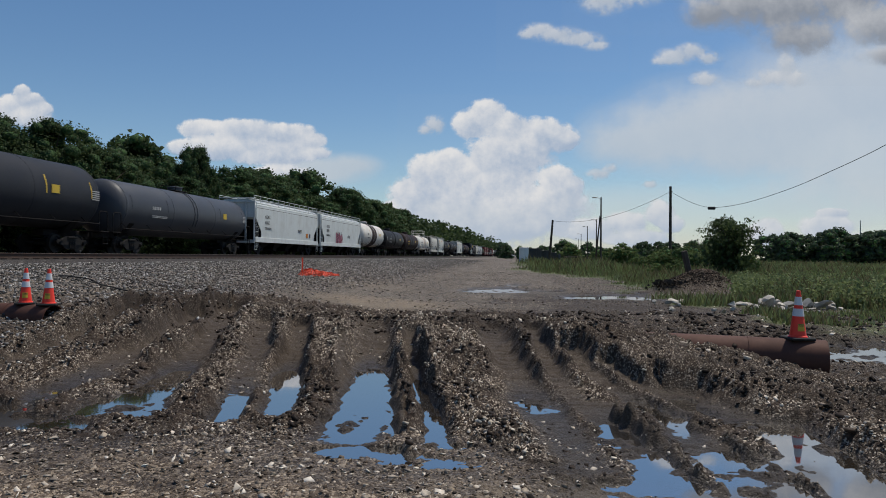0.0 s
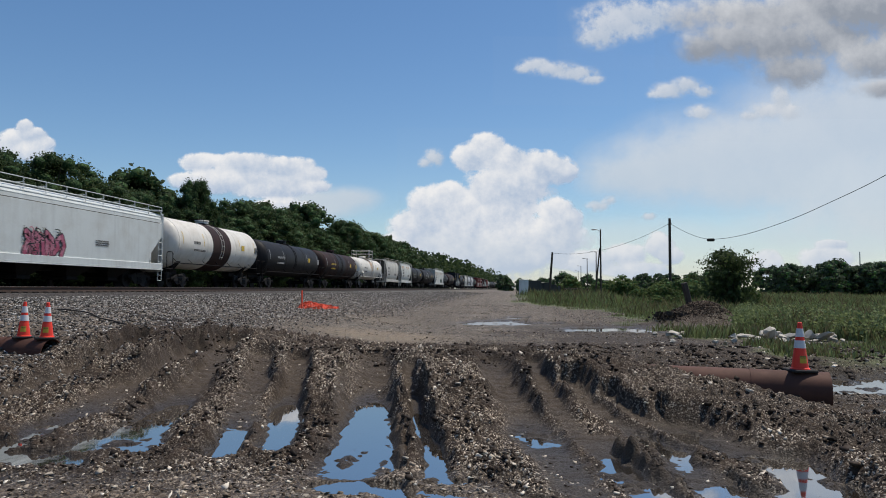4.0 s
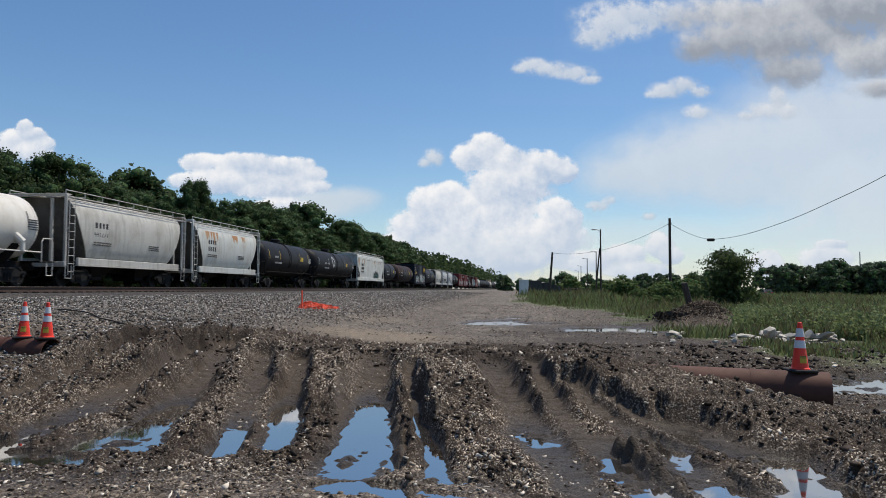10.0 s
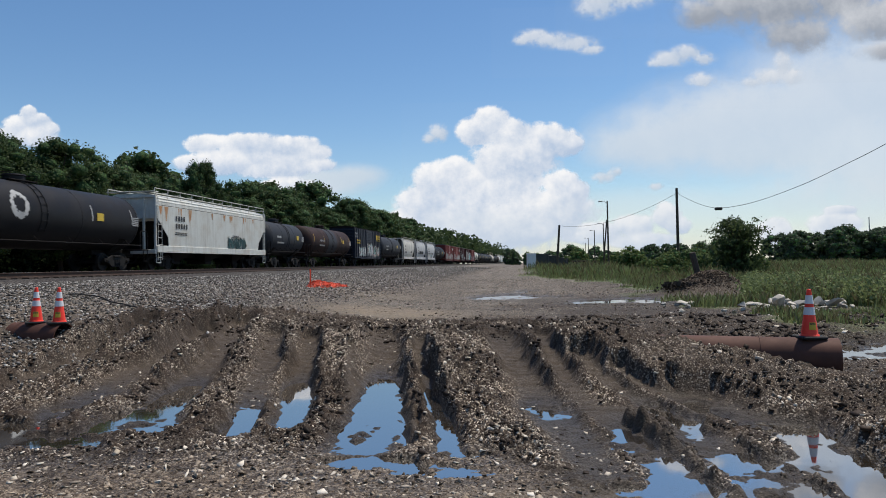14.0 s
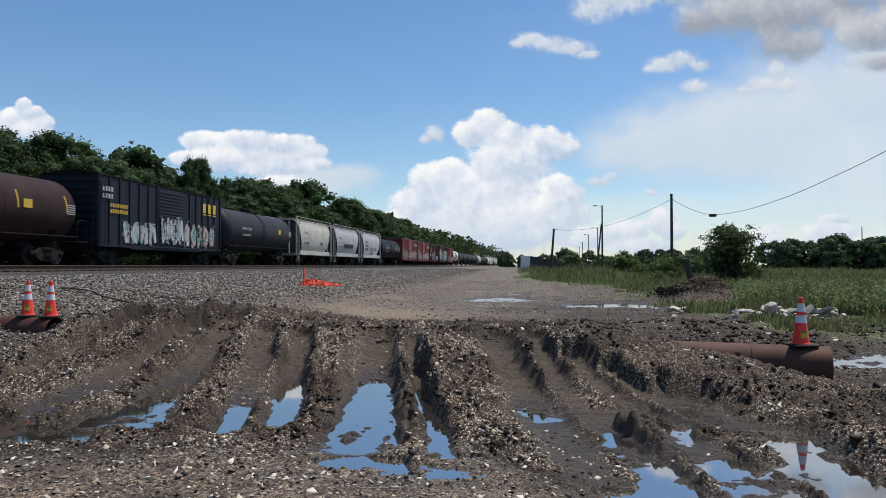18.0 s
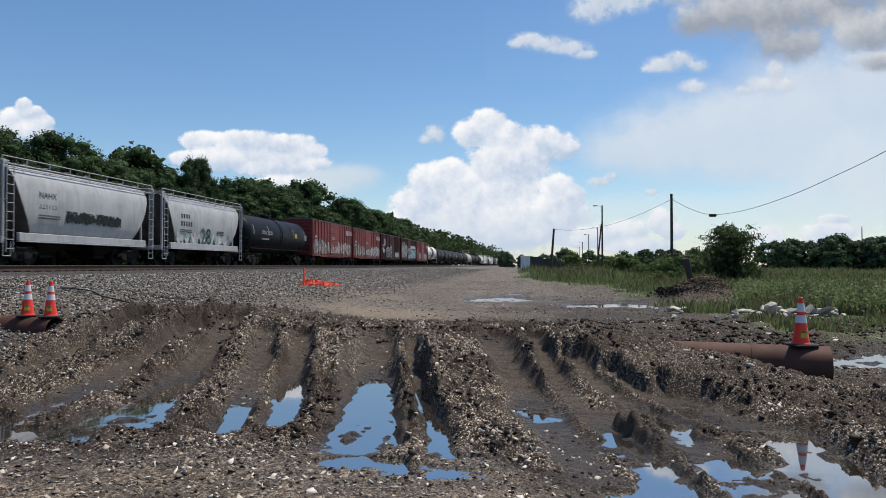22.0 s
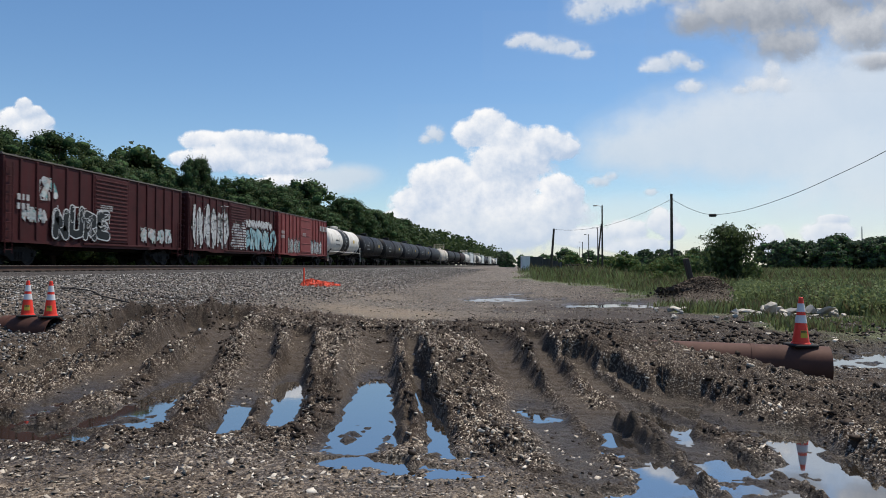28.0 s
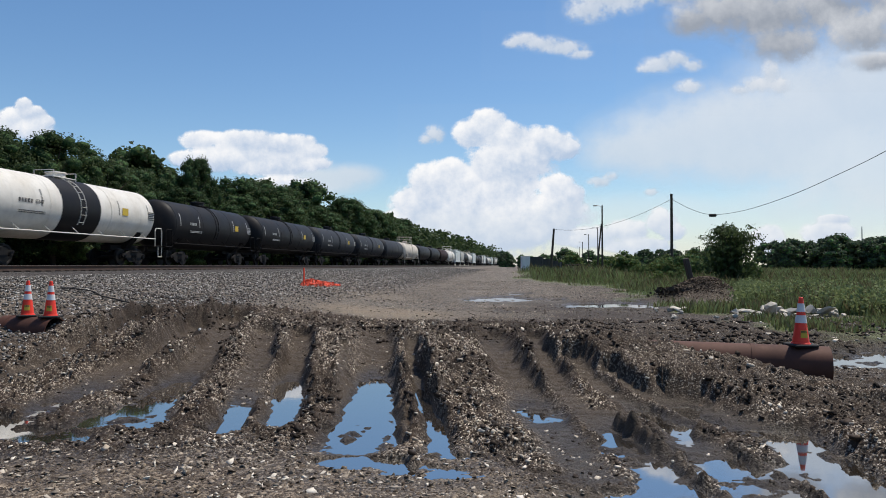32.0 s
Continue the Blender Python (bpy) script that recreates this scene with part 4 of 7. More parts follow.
def graffiti(car, x, y0, y1, z0, z1, mat, seed, letters=6, outline=GRAFFITI_BLACK, shapes=None):
    """Sprayed shapes, wordless unless letters are given: fat upright bands with a thin rim, dripping low, thin scrawl
    over and above them.
    """
    rs = random.Random(seed)
    fill, rim = Geo(), Geo()
    w, tall = (y1 - y0) / letters, z1 - z0
    for i in range(letters):
        shape = shapes[i] if shapes else rs.choice(STROKES)
        fat = min(0.17 * w, 0.16 * tall) * rs.uniform(0.9, 1.15)
        lean, base, high = rs.uniform(-0.08, 0.08), z0 + fat + 0.03 + tall * rs.uniform(0.0, 0.06), tall * rs.uniform(0.72, 0.86)
        pts = [(y0 + w * (i + 0.18 + (0.66 if shapes else 0.9) * p + lean * q) + rs.uniform(-0.03, 0.03) * w, base + (high - fat) * q + rs.uniform(-0.03, 0.03) * tall) for p, q in shape]
        if outline:
            thick(rim, x + 0.001 + 0.003 * (i % 2), pts, fat * 1.15 + 0.03)
        thick(fill, x + 0.0025 + 0.003 * (i % 2), pts, fat)
        for k in range(3):
            p = y0 + w * (i + rs.uniform(0.1, 0.9))
            thick(fill, x + 0.0005, [(p, z0 + 0.35 * tall), (p + rs.uniform(-0.03, 0.03), z0 + rs.uniform(0.0, 0.1) * tall)], rs.uniform(0.03, 0.09))
    for i in range(letters * 9):
        p, q, ang = rs.uniform(y0, y1), rs.uniform(z0 + 0.25 * tall, z1), rs.uniform(0, 6.28)
        pts = [(p, q)]
        for k in range(rs.randint(3, 7)):
            p = max(y0, min(y1, p + rs.uniform(0.06, 0.15) * tall * math.cos(ang)))
            q = max(z0, min(z1, q + rs.uniform(0.06, 0.15) * tall * math.sin(ang)))
            ang += rs.uniform(-1.2, 1.2)
            pts.append((p, q))
        thick(rim if outline and i % 3 else fill, x + 0.007 + 0.0002 * (i % 7), pts, rs.uniform(0.01, 0.028))
    tagged(part("graffiti", fill, mat, car, "sprayed graffiti shapes"), kind="stuff")
    if outline:
        tagged(part("graffiti_outline", rim, outline, car, "contrasting sprayed rims"), kind="stuff")


def new_car(name, label, category, q0, q1):
    ob = thing(name, label, category, "freight train")
    CARS.append((ob, (q0 + q1) / 2))
    return ob, q1 - q0


def tank_car(q0, q1, paint, label, band=None, platform=False, radius=1.5, marks=YELLOW, text=None, trim=None, detail=True, low=1.05, tag=MARKWHITE):
    car, length = new_car("tank_car", label, "tank car", q0, q1)
    trim = trim or STEEL
    half = length / 2 - 0.68
    zc = low + radius
    hd = 0.75
    prof = [(-half + hd - hd * math.cos(math.pi / 2 * i / 8), max(0.02, radius * math.sin(math.pi / 2 * i / 8))) for i in range(9)]
    body = prof + [(-p, r) for p, r in reversed(prof)]
    part("tank", Geo().lathe(body, 40, "y", (0, 0, zc)), paint, car)
    for y in (-half + hd, -half * 0.33, half * 0.33, half - hd):
        part("weld_seam", Geo().lathe([(y - 0.03, radius), (y - 0.03, radius + 0.008), (y + 0.03, radius + 0.008), (y + 0.03, radius)], 40, "y", (0, 0, zc)), paint, car)
    if band:
        b0, b1 = -0.10 * length, 0.09 * length
        part("band", Geo().lathe([(b0, radius - 0.02), (b0, radius + 0.014), (b1, radius + 0.014), (b1, radius - 0.02)], 40, "y", (0, 0, zc)), band, car, "dark band round the middle of the tank")
    trucks(car, length)
    coupler(car, length)
    # stub sills and saddles
    for s in (-1, 1):
        g = Geo().box((0, s * (half - 1.2), 0.98), (0.6, 3.6, 0.3), 0.03)
        g.prism([(-1.25, low + 0.62), (-0.5, 0.95), (0.5, 0.95), (1.25, low + 0.62)], s * (half - 1.7) - 0.25, s * (half - 1.7) + 0.25, "y")
        part("saddle", g, STEEL, car)
        part("end_platform", Geo().box((0, s * (length / 2 - 0.55), 1.12), (2.9, 0.75, 0.06), 0.01), STEEL, car)
        for sx in (-1, 1):
            g = Geo()
            x = sx * 1.4
            ya, yb = s * (length / 2 - 0.25), s * (length / 2 - 1.0)
            g.path([(x, ya, 1.1), (x, ya, 2.0), (x, ya - s * 0.1, 2.15), (x, yb + s * 0.1, 2.15), (x, yb, 2.0), (x, yb, 1.1)], 0.025)
            part("handrail", g, trim, car)
            part("step", Geo().path([(x, ya, 1.1), (x, ya, 0.5), (x, yb + s * 0.35, 0.5), (x, yb + s * 0.35, 1.1)], 0.022), trim, car)
    for sx in (-1, 1):
        g = Geo().rod((sx * 1.47, -half + 0.4, low + 0.3), (sx * 1.47, half - 0.4, low + 0.3), 0.03, 6)
        for i in range(7):
            y = -half + 0.8 + i * (length - 3.6) / 6
            g.rod((sx * 1.47, y, low + 0.3), (sx * 1.2, y - 0.15, low + 0.62), 0.016, 5)
        part("side_rail", g, trim, car)
    # top fittings
    part("manway", Geo().lathe([(zc + radius - 0.1, 0.45), (zc + radius + 0.22, 0.45), (zc + radius + 0.25, 0.5), (zc + radius + 0.3, 0.48), (zc + radius + 0.34, 0.2)], 20, "z"), paint, car)
    if platform:
        zt = zc + radius + 0.05
        g = Geo().box((0, 0, zt), (2.3, 2.6, 0.05), 0.01)
        part("top_platform", g, trim, car, "pale steel gangway on the top")
        g = Geo()
        for sx in (-1.15, 1.15):
            for y in (-1.3, -0.45, 0.45, 1.3):
                g.rod((sx, y, zt), (sx, y, zt + 1.05), 0.024, 6)
            for z in (0.55, 1.05):
                g.rod((sx, -1.3, zt + z), (sx, 1.3, zt + z), 0.024, 6)
        for y in (-1.3, 1.3):
            for z in (0.55, 1.05):
                g.rod((-1.15, y, zt + z), (1.15, y, zt + z), 0.024, 6)
        part("platform_railing", g, trim, car)
        g = Geo()
        for dy in (-0.22, 0.22):
            g.path([(1.2, dy, zt), (1.58, dy, zc + 0.4), (1.62, dy, zc - 0.2), (1.56, dy, 0.75)], 0.025)
        for i in range(10):
            z = 0.9 + i * 0.34
            x = 1.58 if z < zc + 0.4 else 1.58 - 0.38 * (z - zc - 0.4) / (radius - 0.4)
            g.rod((x, -0.22, z), (x, 0.22, z), 0.018, 5)
        part("ladder", g, trim, car)
        for s in (-1, 1):
            yy = s * (half - 1.7)
            g = Geo().rod((1.50, yy, zc - 0.75), (1.05, yy - s * 0.35, zc - 0.15), 0.16, 10).rod((1.5, yy, low + 0.3), (1.5, yy, zc - 0.75), 0.1, 8)
            part("tank_strap", g, trim, car)
    else:
        g = Geo().box((0, 0, zc + radius + 0.02), (1.0, 1.8, 0.05), 0.01)
        for y in (-0.85, 0.85):
            g.rod((-0.5, y, zc + radius + 0.32), (0.5, y, zc + radius + 0.32), 0.02, 5)
            for x in (-0.5, 0.5):
                g.rod((x, y, zc + radius - 0.1), (x, y, zc + radius + 0.32), 0.02, 5)
        part("top_walkway", g, trim, car)
        if detail:
            g = Geo()
            for dy in (-0.2, 0.2):
                pts = [(1.52 * math.cos(a) * radius / 1.5, dy, zc + 1.54 * math.sin(a) * radius / 1.5) for a in (radians(d) for d in range(-30, 91, 15))]
                g.path(pts, 0.02)
            for d in range(-25, 86, 14):
                a = radians(d)
                g.rod((1.54 * math.cos(a) * radius / 1.5, -0.2, zc + 1.54 * math.sin(a) * radius / 1.5), (1.54 * math.cos(a) * radius / 1.5, 0.2, zc + 1.54 * math.sin(a) * radius / 1.5), 0.014, 5)
            part("ladder", g, paint, car)
    if detail:
        # reflector strips curved on the side, placard plates, stencilled lines
        for y in (-half + 1.2, -half * 0.42, half * 0.42, half - 1.3):
            g = Geo()
            for k in range(6):
                a = radians(-4 + 5 * k)
                b = radians(-4 + 5 * (k + 1))
                rr = radius + 0.008
                g.add([(rr * math.cos(a), y, zc + rr * math.sin(a)), (rr * math.cos(a), y + 0.07, zc + rr * math.sin(a)),
                       (rr * math.cos(b), y + 0.07, zc + rr * math.sin(b)), (rr * math.cos(b), y, zc + rr * math.sin(b))], [(0, 1, 2, 3)])
            part("reflector_strip", g, marks, car, "reflective strip")
        g = Geo().box((radius + 0.012, half * 0.5, zc + 0.12), (0.012, 0.55, 0.38))
        part("placard", g, YELLOW, car, "yellow placard plate")
        g = Geo()
        for k in range(5):
            g.box((radius + 0.01, half - 0.95, zc + 0.25 - 0.1 * k), (0.012, 0.6, 0.05))
        part("data_stencil", g, tag, car)
        worded = bool(text) and text[0].isalpha()
        if not worded:
            bars(car, radius + 0.012, -half * 0.62, zc + 0.08, 0.85, 0.18, tag, int(q0))
        bars(car, radius - 0.01, -half * 0.62, zc - 0.36, 1.7, 0.05, tag, int(q0) + 1, 2)
        if text:
            lettered(car, text, radius + 0.012, -half * 0.62 + (0 if worded else 1.05), zc - 0.02, 0.42 if worded else 0.28, tag)
    return car


def hull(levels, y0, y1, n=10):
    """A hopper's shell from levels: height, half width, inset of its ends."""
    g = Geo()
    vs, fs = [], []
    per = 2 * n + 2
    for z, w, e in levels:
        for i in range(n + 1):
            vs.append((w, y0 + e + (y1 - y0 - 2 * e) * i / n, z))
        for i in range(n + 1):
            vs.append((-w, y1 - e - (y1 - y0 - 2 * e) * i / n, z))
    for j in range(len(levels) - 1):
        for i in range(per):
            k = (i + 1) % per
            fs.append((j * per + i, j * per + k, (j + 1) * per + k, (j + 1) * per + i))
    fs.append(tuple(range(per)))
    fs.append(tuple(range((len(levels) - 1) * per, len(levels) * per)))
    return g.add(vs, fs)


def hopper_car(q0, q1, paint, label, rounded, bays=3, text=None, bay_shade=None, detail=True, mark=MARKDARK, letters=None):
    car, length = new_car("hopper_car", label, "hopper car", q0, q1)
    h = length / 2 - 0.55
    if rounded:
        lv = [(1.25, 1.18, 2.0), (1.5, 1.36, 1.8), (1.9, 1.48, 1.52), (2.4, 1.545, 1.2), (2.9, 1.56, 0.94), (3.4, 1.53, 0.73), (3.8, 1.44, 0.6), (4.1, 1.24, 0.52), (4.25, 1.0, 0.5)]
    else:
        lv = [(1.22, 1.5, 1.45), (1.9, 1.53, 1.32), (2.8, 1.53, 0.3), (2.95, 1.53, 0.06), (3.70, 1.53, 0.05), (3.73, 1.49, 0.05), (3.93, 1.48, 0.05), (3.95, 1.46, 0.05), (4.12, 1.42, 0.05), (4.28, 1.26, 0.05), (4.40, 0.9, 0.05)]
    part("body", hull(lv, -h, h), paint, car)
    # dark plates over the end slopes: their shade is put into the colour
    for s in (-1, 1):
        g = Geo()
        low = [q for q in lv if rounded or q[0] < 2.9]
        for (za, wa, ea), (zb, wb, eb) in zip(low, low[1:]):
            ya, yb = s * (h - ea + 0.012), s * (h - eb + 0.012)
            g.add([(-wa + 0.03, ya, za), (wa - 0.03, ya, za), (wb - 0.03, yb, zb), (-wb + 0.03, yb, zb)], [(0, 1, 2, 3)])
        part("slope_sheet", g, SHADE_GRIME if rounded else STEEL, car, "sloping end sheet, grimy and darkened for shade")
    trucks(car, length, 1.3)
    coupler(car, length)
    if not rounded:
        for sx in (-1, 1):
            part("eave_seam", Geo().box((sx * 1.505, 0, 3.725), (0.03, 2 * h - 0.7, 0.045)), SHADE_GRIME, car, "dark seam under the roof")
            part("eave_bead", Geo().box((sx * 1.475, 0, 3.95), (0.03, 2 * h - 0.7, 0.05), 0.012), paint, car)
    for sx in (-1, 1):
        s0 = 1.75 if rounded else 0.0
        g = Geo().box((sx * 1.5, 0, 1.22), (0.14, 2 * h - s0, 0.34), 0.02)
        g.box((sx * 1.5, 0, 1.02), (0.2, 2 * h - s0, 0.05), 0.01)
        part("side_sill", g, paint, car)
    part("centre_sill", Geo().box((0, 0, 0.92), (0.5, 2 * h, 0.34), 0.02), STEEL, car)
    for i in range(bays):
        yc = (i - (bays - 1) / 2) * (2 * h - 5.2) / max(1, bays - 1 + 0.6)
        wy = (2 * h - 5.4) / bays * 0.46
        g = Geo()
        top, bot = [(1.35, wy), (0.55, 0.35)], None
        vs = [(-1.3, yc - wy, 1.25), (1.3, yc - wy, 1.25), (1.3, yc + wy, 1.25), (-1.3, yc + wy, 1.25), (-0.62, yc - 0.4, 0.5), (0.62, yc - 0.4, 0.5), (0.62, yc + 0.4, 0.5), (-0.62, yc + 0.4, 0.5)]
        g.add(vs, [(0, 1, 2, 3), (4, 7, 6, 5), (0, 4, 5, 1), (1, 5, 6, 2), (2, 6, 7, 3), (3, 7, 4, 0)])
        g.box((0, yc, 0.42), (1.35, 0.9, 0.16), 0.02)
        # bays in dark steel: the shadow under the car is put into their colour
        part("discharge_hopper", g, bay_shade or STEEL, car)
    # end frames
    for s in (-1, 1):
        ye = s * h
        g = Geo()
        for sx in (-1.45, -0.75, 0.75, 1.45):
            g.box((sx, ye, (1.0 + 4.3) / 2 if abs(sx) > 1 else 2.6), (0.12, 0.12, 3.3 if abs(sx) > 1 else 3.1), 0.015)
        g.box((0, ye, 4.3 if rounded else 4.2), (3.0, 0.14, 0.14), 0.015)
        g.box((0, ye, 1.05), (3.0, 0.2, 0.26), 0.02)
        part("end_frame", g, paint, car)
        part("end_deck", Geo().box((0, s * (h - 0.7), 1.12), (2.7, 1.4, 0.06), 0.01), STEEL, car)
        ladder(car, 1.56, s * (h - 0.32), 0.55, 4.3 if rounded else 2.75, paint)
        part("grab_iron", Geo().path([(1.5, s * (h - 0.06), 2.7), (1.58, s * (h - 0.08), 2.8), (1.58, s * (h - 0.08), 4.1), (1.42, s * (h - 0.15), 4.4)], 0.022, 6), paint, car)
        g = Geo().box((s * 0.5, s * (h - 0.05), 2.35), (0.5, 0.12, 0.5), 0.03).rod((s * 0.5, s * (h + 0.02), 2.9), (s * 0.5, s * (h + 0.12), 2.9), 0.3, 14)
        part("hand_brake", g, STEEL, car)
        for sx in (-1, 1):
            part("step", Geo().path([(sx * 1.5, ye, 1.0), (sx * 1.5, ye, 0.4), (sx * 1.5, ye - s * 0.45, 0.4), (sx * 1.5, ye - s * 0.45, 1.0)], 0.022), paint, car)
    # roof walk
    zr = 4.32 if rounded else 4.46
    g = Geo()
    for sx in (-1, 1):
        g.box((sx * 0.75, 0, zr + 0.03), (0.45, 2 * h, 0.05), 0.01)
    for s in (-1, 1):
        g.box((0, s * (h - 0.15), zr + 0.03), (2.9, 0.5, 0.05), 0.01)
    part("roof_walk", g, paint, car)
    g = Geo()
    for sx in (-1, 1):
        n = int(2 * h / 1.4)
        for i in range(n + 1):
            y = -h + 2 * h * i / n
            g.rod((sx * 1.42, y, 4.05), (sx * 1.42, y, zr + 0.22), 0.02, 5)
            g.rod((sx * 1.42, y, zr + 0.03), (sx * 0.95, y, zr + 0.03), 0.018, 5)
        g.rod((sx * 1.42, -h, zr + 0.22), (sx * 1.42, h, zr + 0.22), 0.025, 6)
        g.rod((sx * 1.42, -h, 4.12), (sx * 1.42, h, 4.12), 0.03, 6)
    part("roof_rail", g, paint, car)
    lid = Geo().lathe([(zr - 0.05, 0.32), (zr + 0.1, 0.32), (zr + 0.13, 0.26)], 12, "z").mesh("roof_hatch")
    for i in range(max(4, int(h))):
        part("roof_hatch", lid, paint, car, at=pose(0, -h + 1.2 + i * (2 * h - 2.4) / (max(4, int(h)) - 1), 0))
    if detail:
        if letters:
            lettered(car, letters, 1.558, -h + 2.1, 2.95, 0.42, mark)
        else:
            bars(car, 1.556, -h + 2.2, 3.05, 1.1, 0.3, mark, int(q0))
        if text:
            lettered(car, text, 1.552, -h + 2.1, 2.5, 0.42, mark)
        else:
            bars(car, 1.556, -h + 2.2, 2.6, 1.3, 0.3, mark, int(q0) + 3)
        bars(car, 1.553, -h + 2.1, 2.2, 1.5, 0.07, mark, int(q0) + 1, 2)
        bars(car, 1.553, h * 0.25, 2.3, 1.1, 0.07, mark, int(q0) + 2, 3)
    return car


def rust_runs(car, places, top, low, seed):
    """Rust that runs down a hopper's side from its eave: narrow tapering stains."""
    rs = random.Random(seed)
    for y, wide, drop in places:
        g = Geo()
        for k in range(3):
            yy, d, w = y + rs.uniform(-0.5, 0.5) * wide, drop * rs.uniform(0.5, 1.0), wide * rs.uniform(0.12, 0.3)
            zs = [top - d * i / 5 for i in range(6)]
            for i in range(5):
                wa, wb = w * (1 - i / 5.2), w * (1 - (i + 1) / 5.2)
                x0, x1 = (1.535 + 0.001 * k if low is None else 1.0 * np.interp(z, *low) + 0.006 + 0.001 * k for z in (zs[i], zs[i + 1]))
                g.add([(x0, yy - wa, zs[i]), (x0, yy + wa, zs[i]), (x1, yy + wb, zs[i + 1]), (x1, yy - wb, zs[i + 1])], [(0, 1, 2, 3)])
        part("rust_stain", g, RUSTSTAIN, car, "orange rust run from the roof")


def box_car(q0, q1, paint, label, ribs=6, corrugated=True, seed=1, marks=MARKWHITE, detail=True, roofed=None):
    car, length = new_car("box_car", label, "boxcar", q0, q1)
    h = length / 2 - 0.45
    z0, z1, w = 1.02, 4.56, 1.5
    part("body", Geo().box((0, 0, (z0 + z1) / 2), (2 * w, 2 * h, z1 - z0), 0.03), paint, car)
    part("roof", Geo().prism([(-w - 0.05, z1), (-w - 0.05, z1 + 0.06), (-0.3, z1 + 0.2), (0.3, z1 + 0.2), (w + 0.05, z1 + 0.06), (w + 0.05, z1)], -h - 0.02, h + 0.02, "y"),
         roofed or ROOFGREY, car, "dull metal roof")
    g = Geo()
    n = int(2 * h / 0.75)
    for i in range(n + 1):
        y = -h + 2 * h * i / n
        g.prism([(-w - 0.05, z1 + 0.06), (-0.3, z1 + 0.2), (0.3, z1 + 0.2), (w + 0.05, z1 + 0.06), (w + 0.05, z1 + 0.09), (0.3, z1 + 0.24), (-0.3, z1 + 0.24), (-w - 0.05, z1 + 0.09)], y - 0.04, y + 0.04, "y")
    part("roof_ribs", g, roofed or ROOFGREY, car)
    dw = 1.55
    d0 = 0.15
    for sx in (-1, 1):
        for i in range(ribs + 1):
            for y in (-h + 0.08 + (d0 - dw + h - 0.1) * i / ribs, h - 0.08 - (h - d0 - dw - 0.1) * i / ribs):
                part("side_post", Geo().box((sx * (w + 0.03), y, (z0 + z1) / 2), (0.07, 0.13, z1 - z0 - 0.1), 0.015), paint, car)
        door = part("door", Geo().box((sx * (w + 0.045), d0, (z0 + z1) / 2 + 0.02), (0.07, 2 * dw - 0.12, z1 - z0 - 0.25), 0.015), paint, car)
        for i in range(16 if corrugated else 5):
            k = 16 if corrugated else 5
            z = z0 + 0.3 + (z1 - z0 - 0.6) * i / (k - 1)
            part("door_rib", Geo().box((sx * (w + 0.09), d0, z), (0.045, 2 * dw - 0.3, 0.09), 0.018), paint, door)
        part("door_track", Geo().box((sx * (w + 0.06), d0 + 0.7, z0 + 0.02), (0.1, 4 * dw, 0.09), 0.01), paint, car)
        part("side_sill", Geo().prism([(-h, z0 + 0.06), (h, z0 + 0.06), (h, z0 - 0.06), (h * 0.62, z0 - 0.07), (h * 0.55, z0 - 0.15), (-h * 0.55, z0 - 0.15), (-h * 0.62, z0 - 0.07), (-h, z0 - 0.06)],
                                      sx * w - 0.05, sx * w + 0.05, "x"), paint, car)
    for s in (-1, 1):
        g = Geo()
        for i in range(9):
            z = z0 + 0.3 + 0.37 * i
            g.box((0, s * (h + 0.03), z), (2 * w - 0.3, 0.1, 0.2), 0.05)
        part("end_corrugation", g, paint, car)
        ladder(car, w + 0.1, s * (h - 0.32), 0.5, 4.3 if s < 0 else 2.6, paint)
        ladder(car, w - 0.4, s * (h + 0.12), 0.6, 2.6, paint, along="x")
    part("centre_sill", Geo().box((0, 0, 0.92), (0.6, 2 * h, 0.36), 0.02), STEEL, car)
    g = Geo()
    for i in range(5):
        g.box((0, -h * 0.7 + i * h * 0.35, 1.0), (2.8, 0.14, 0.16), 0.01)
    g.rod((-0.9, -1.5, 0.75), (-0.9, -0.4, 0.75), 0.25, 12)
    part("cross_bearers", g, STEEL, car)
    trucks(car, length, 1.2)
    coupler(car, length)
    return car


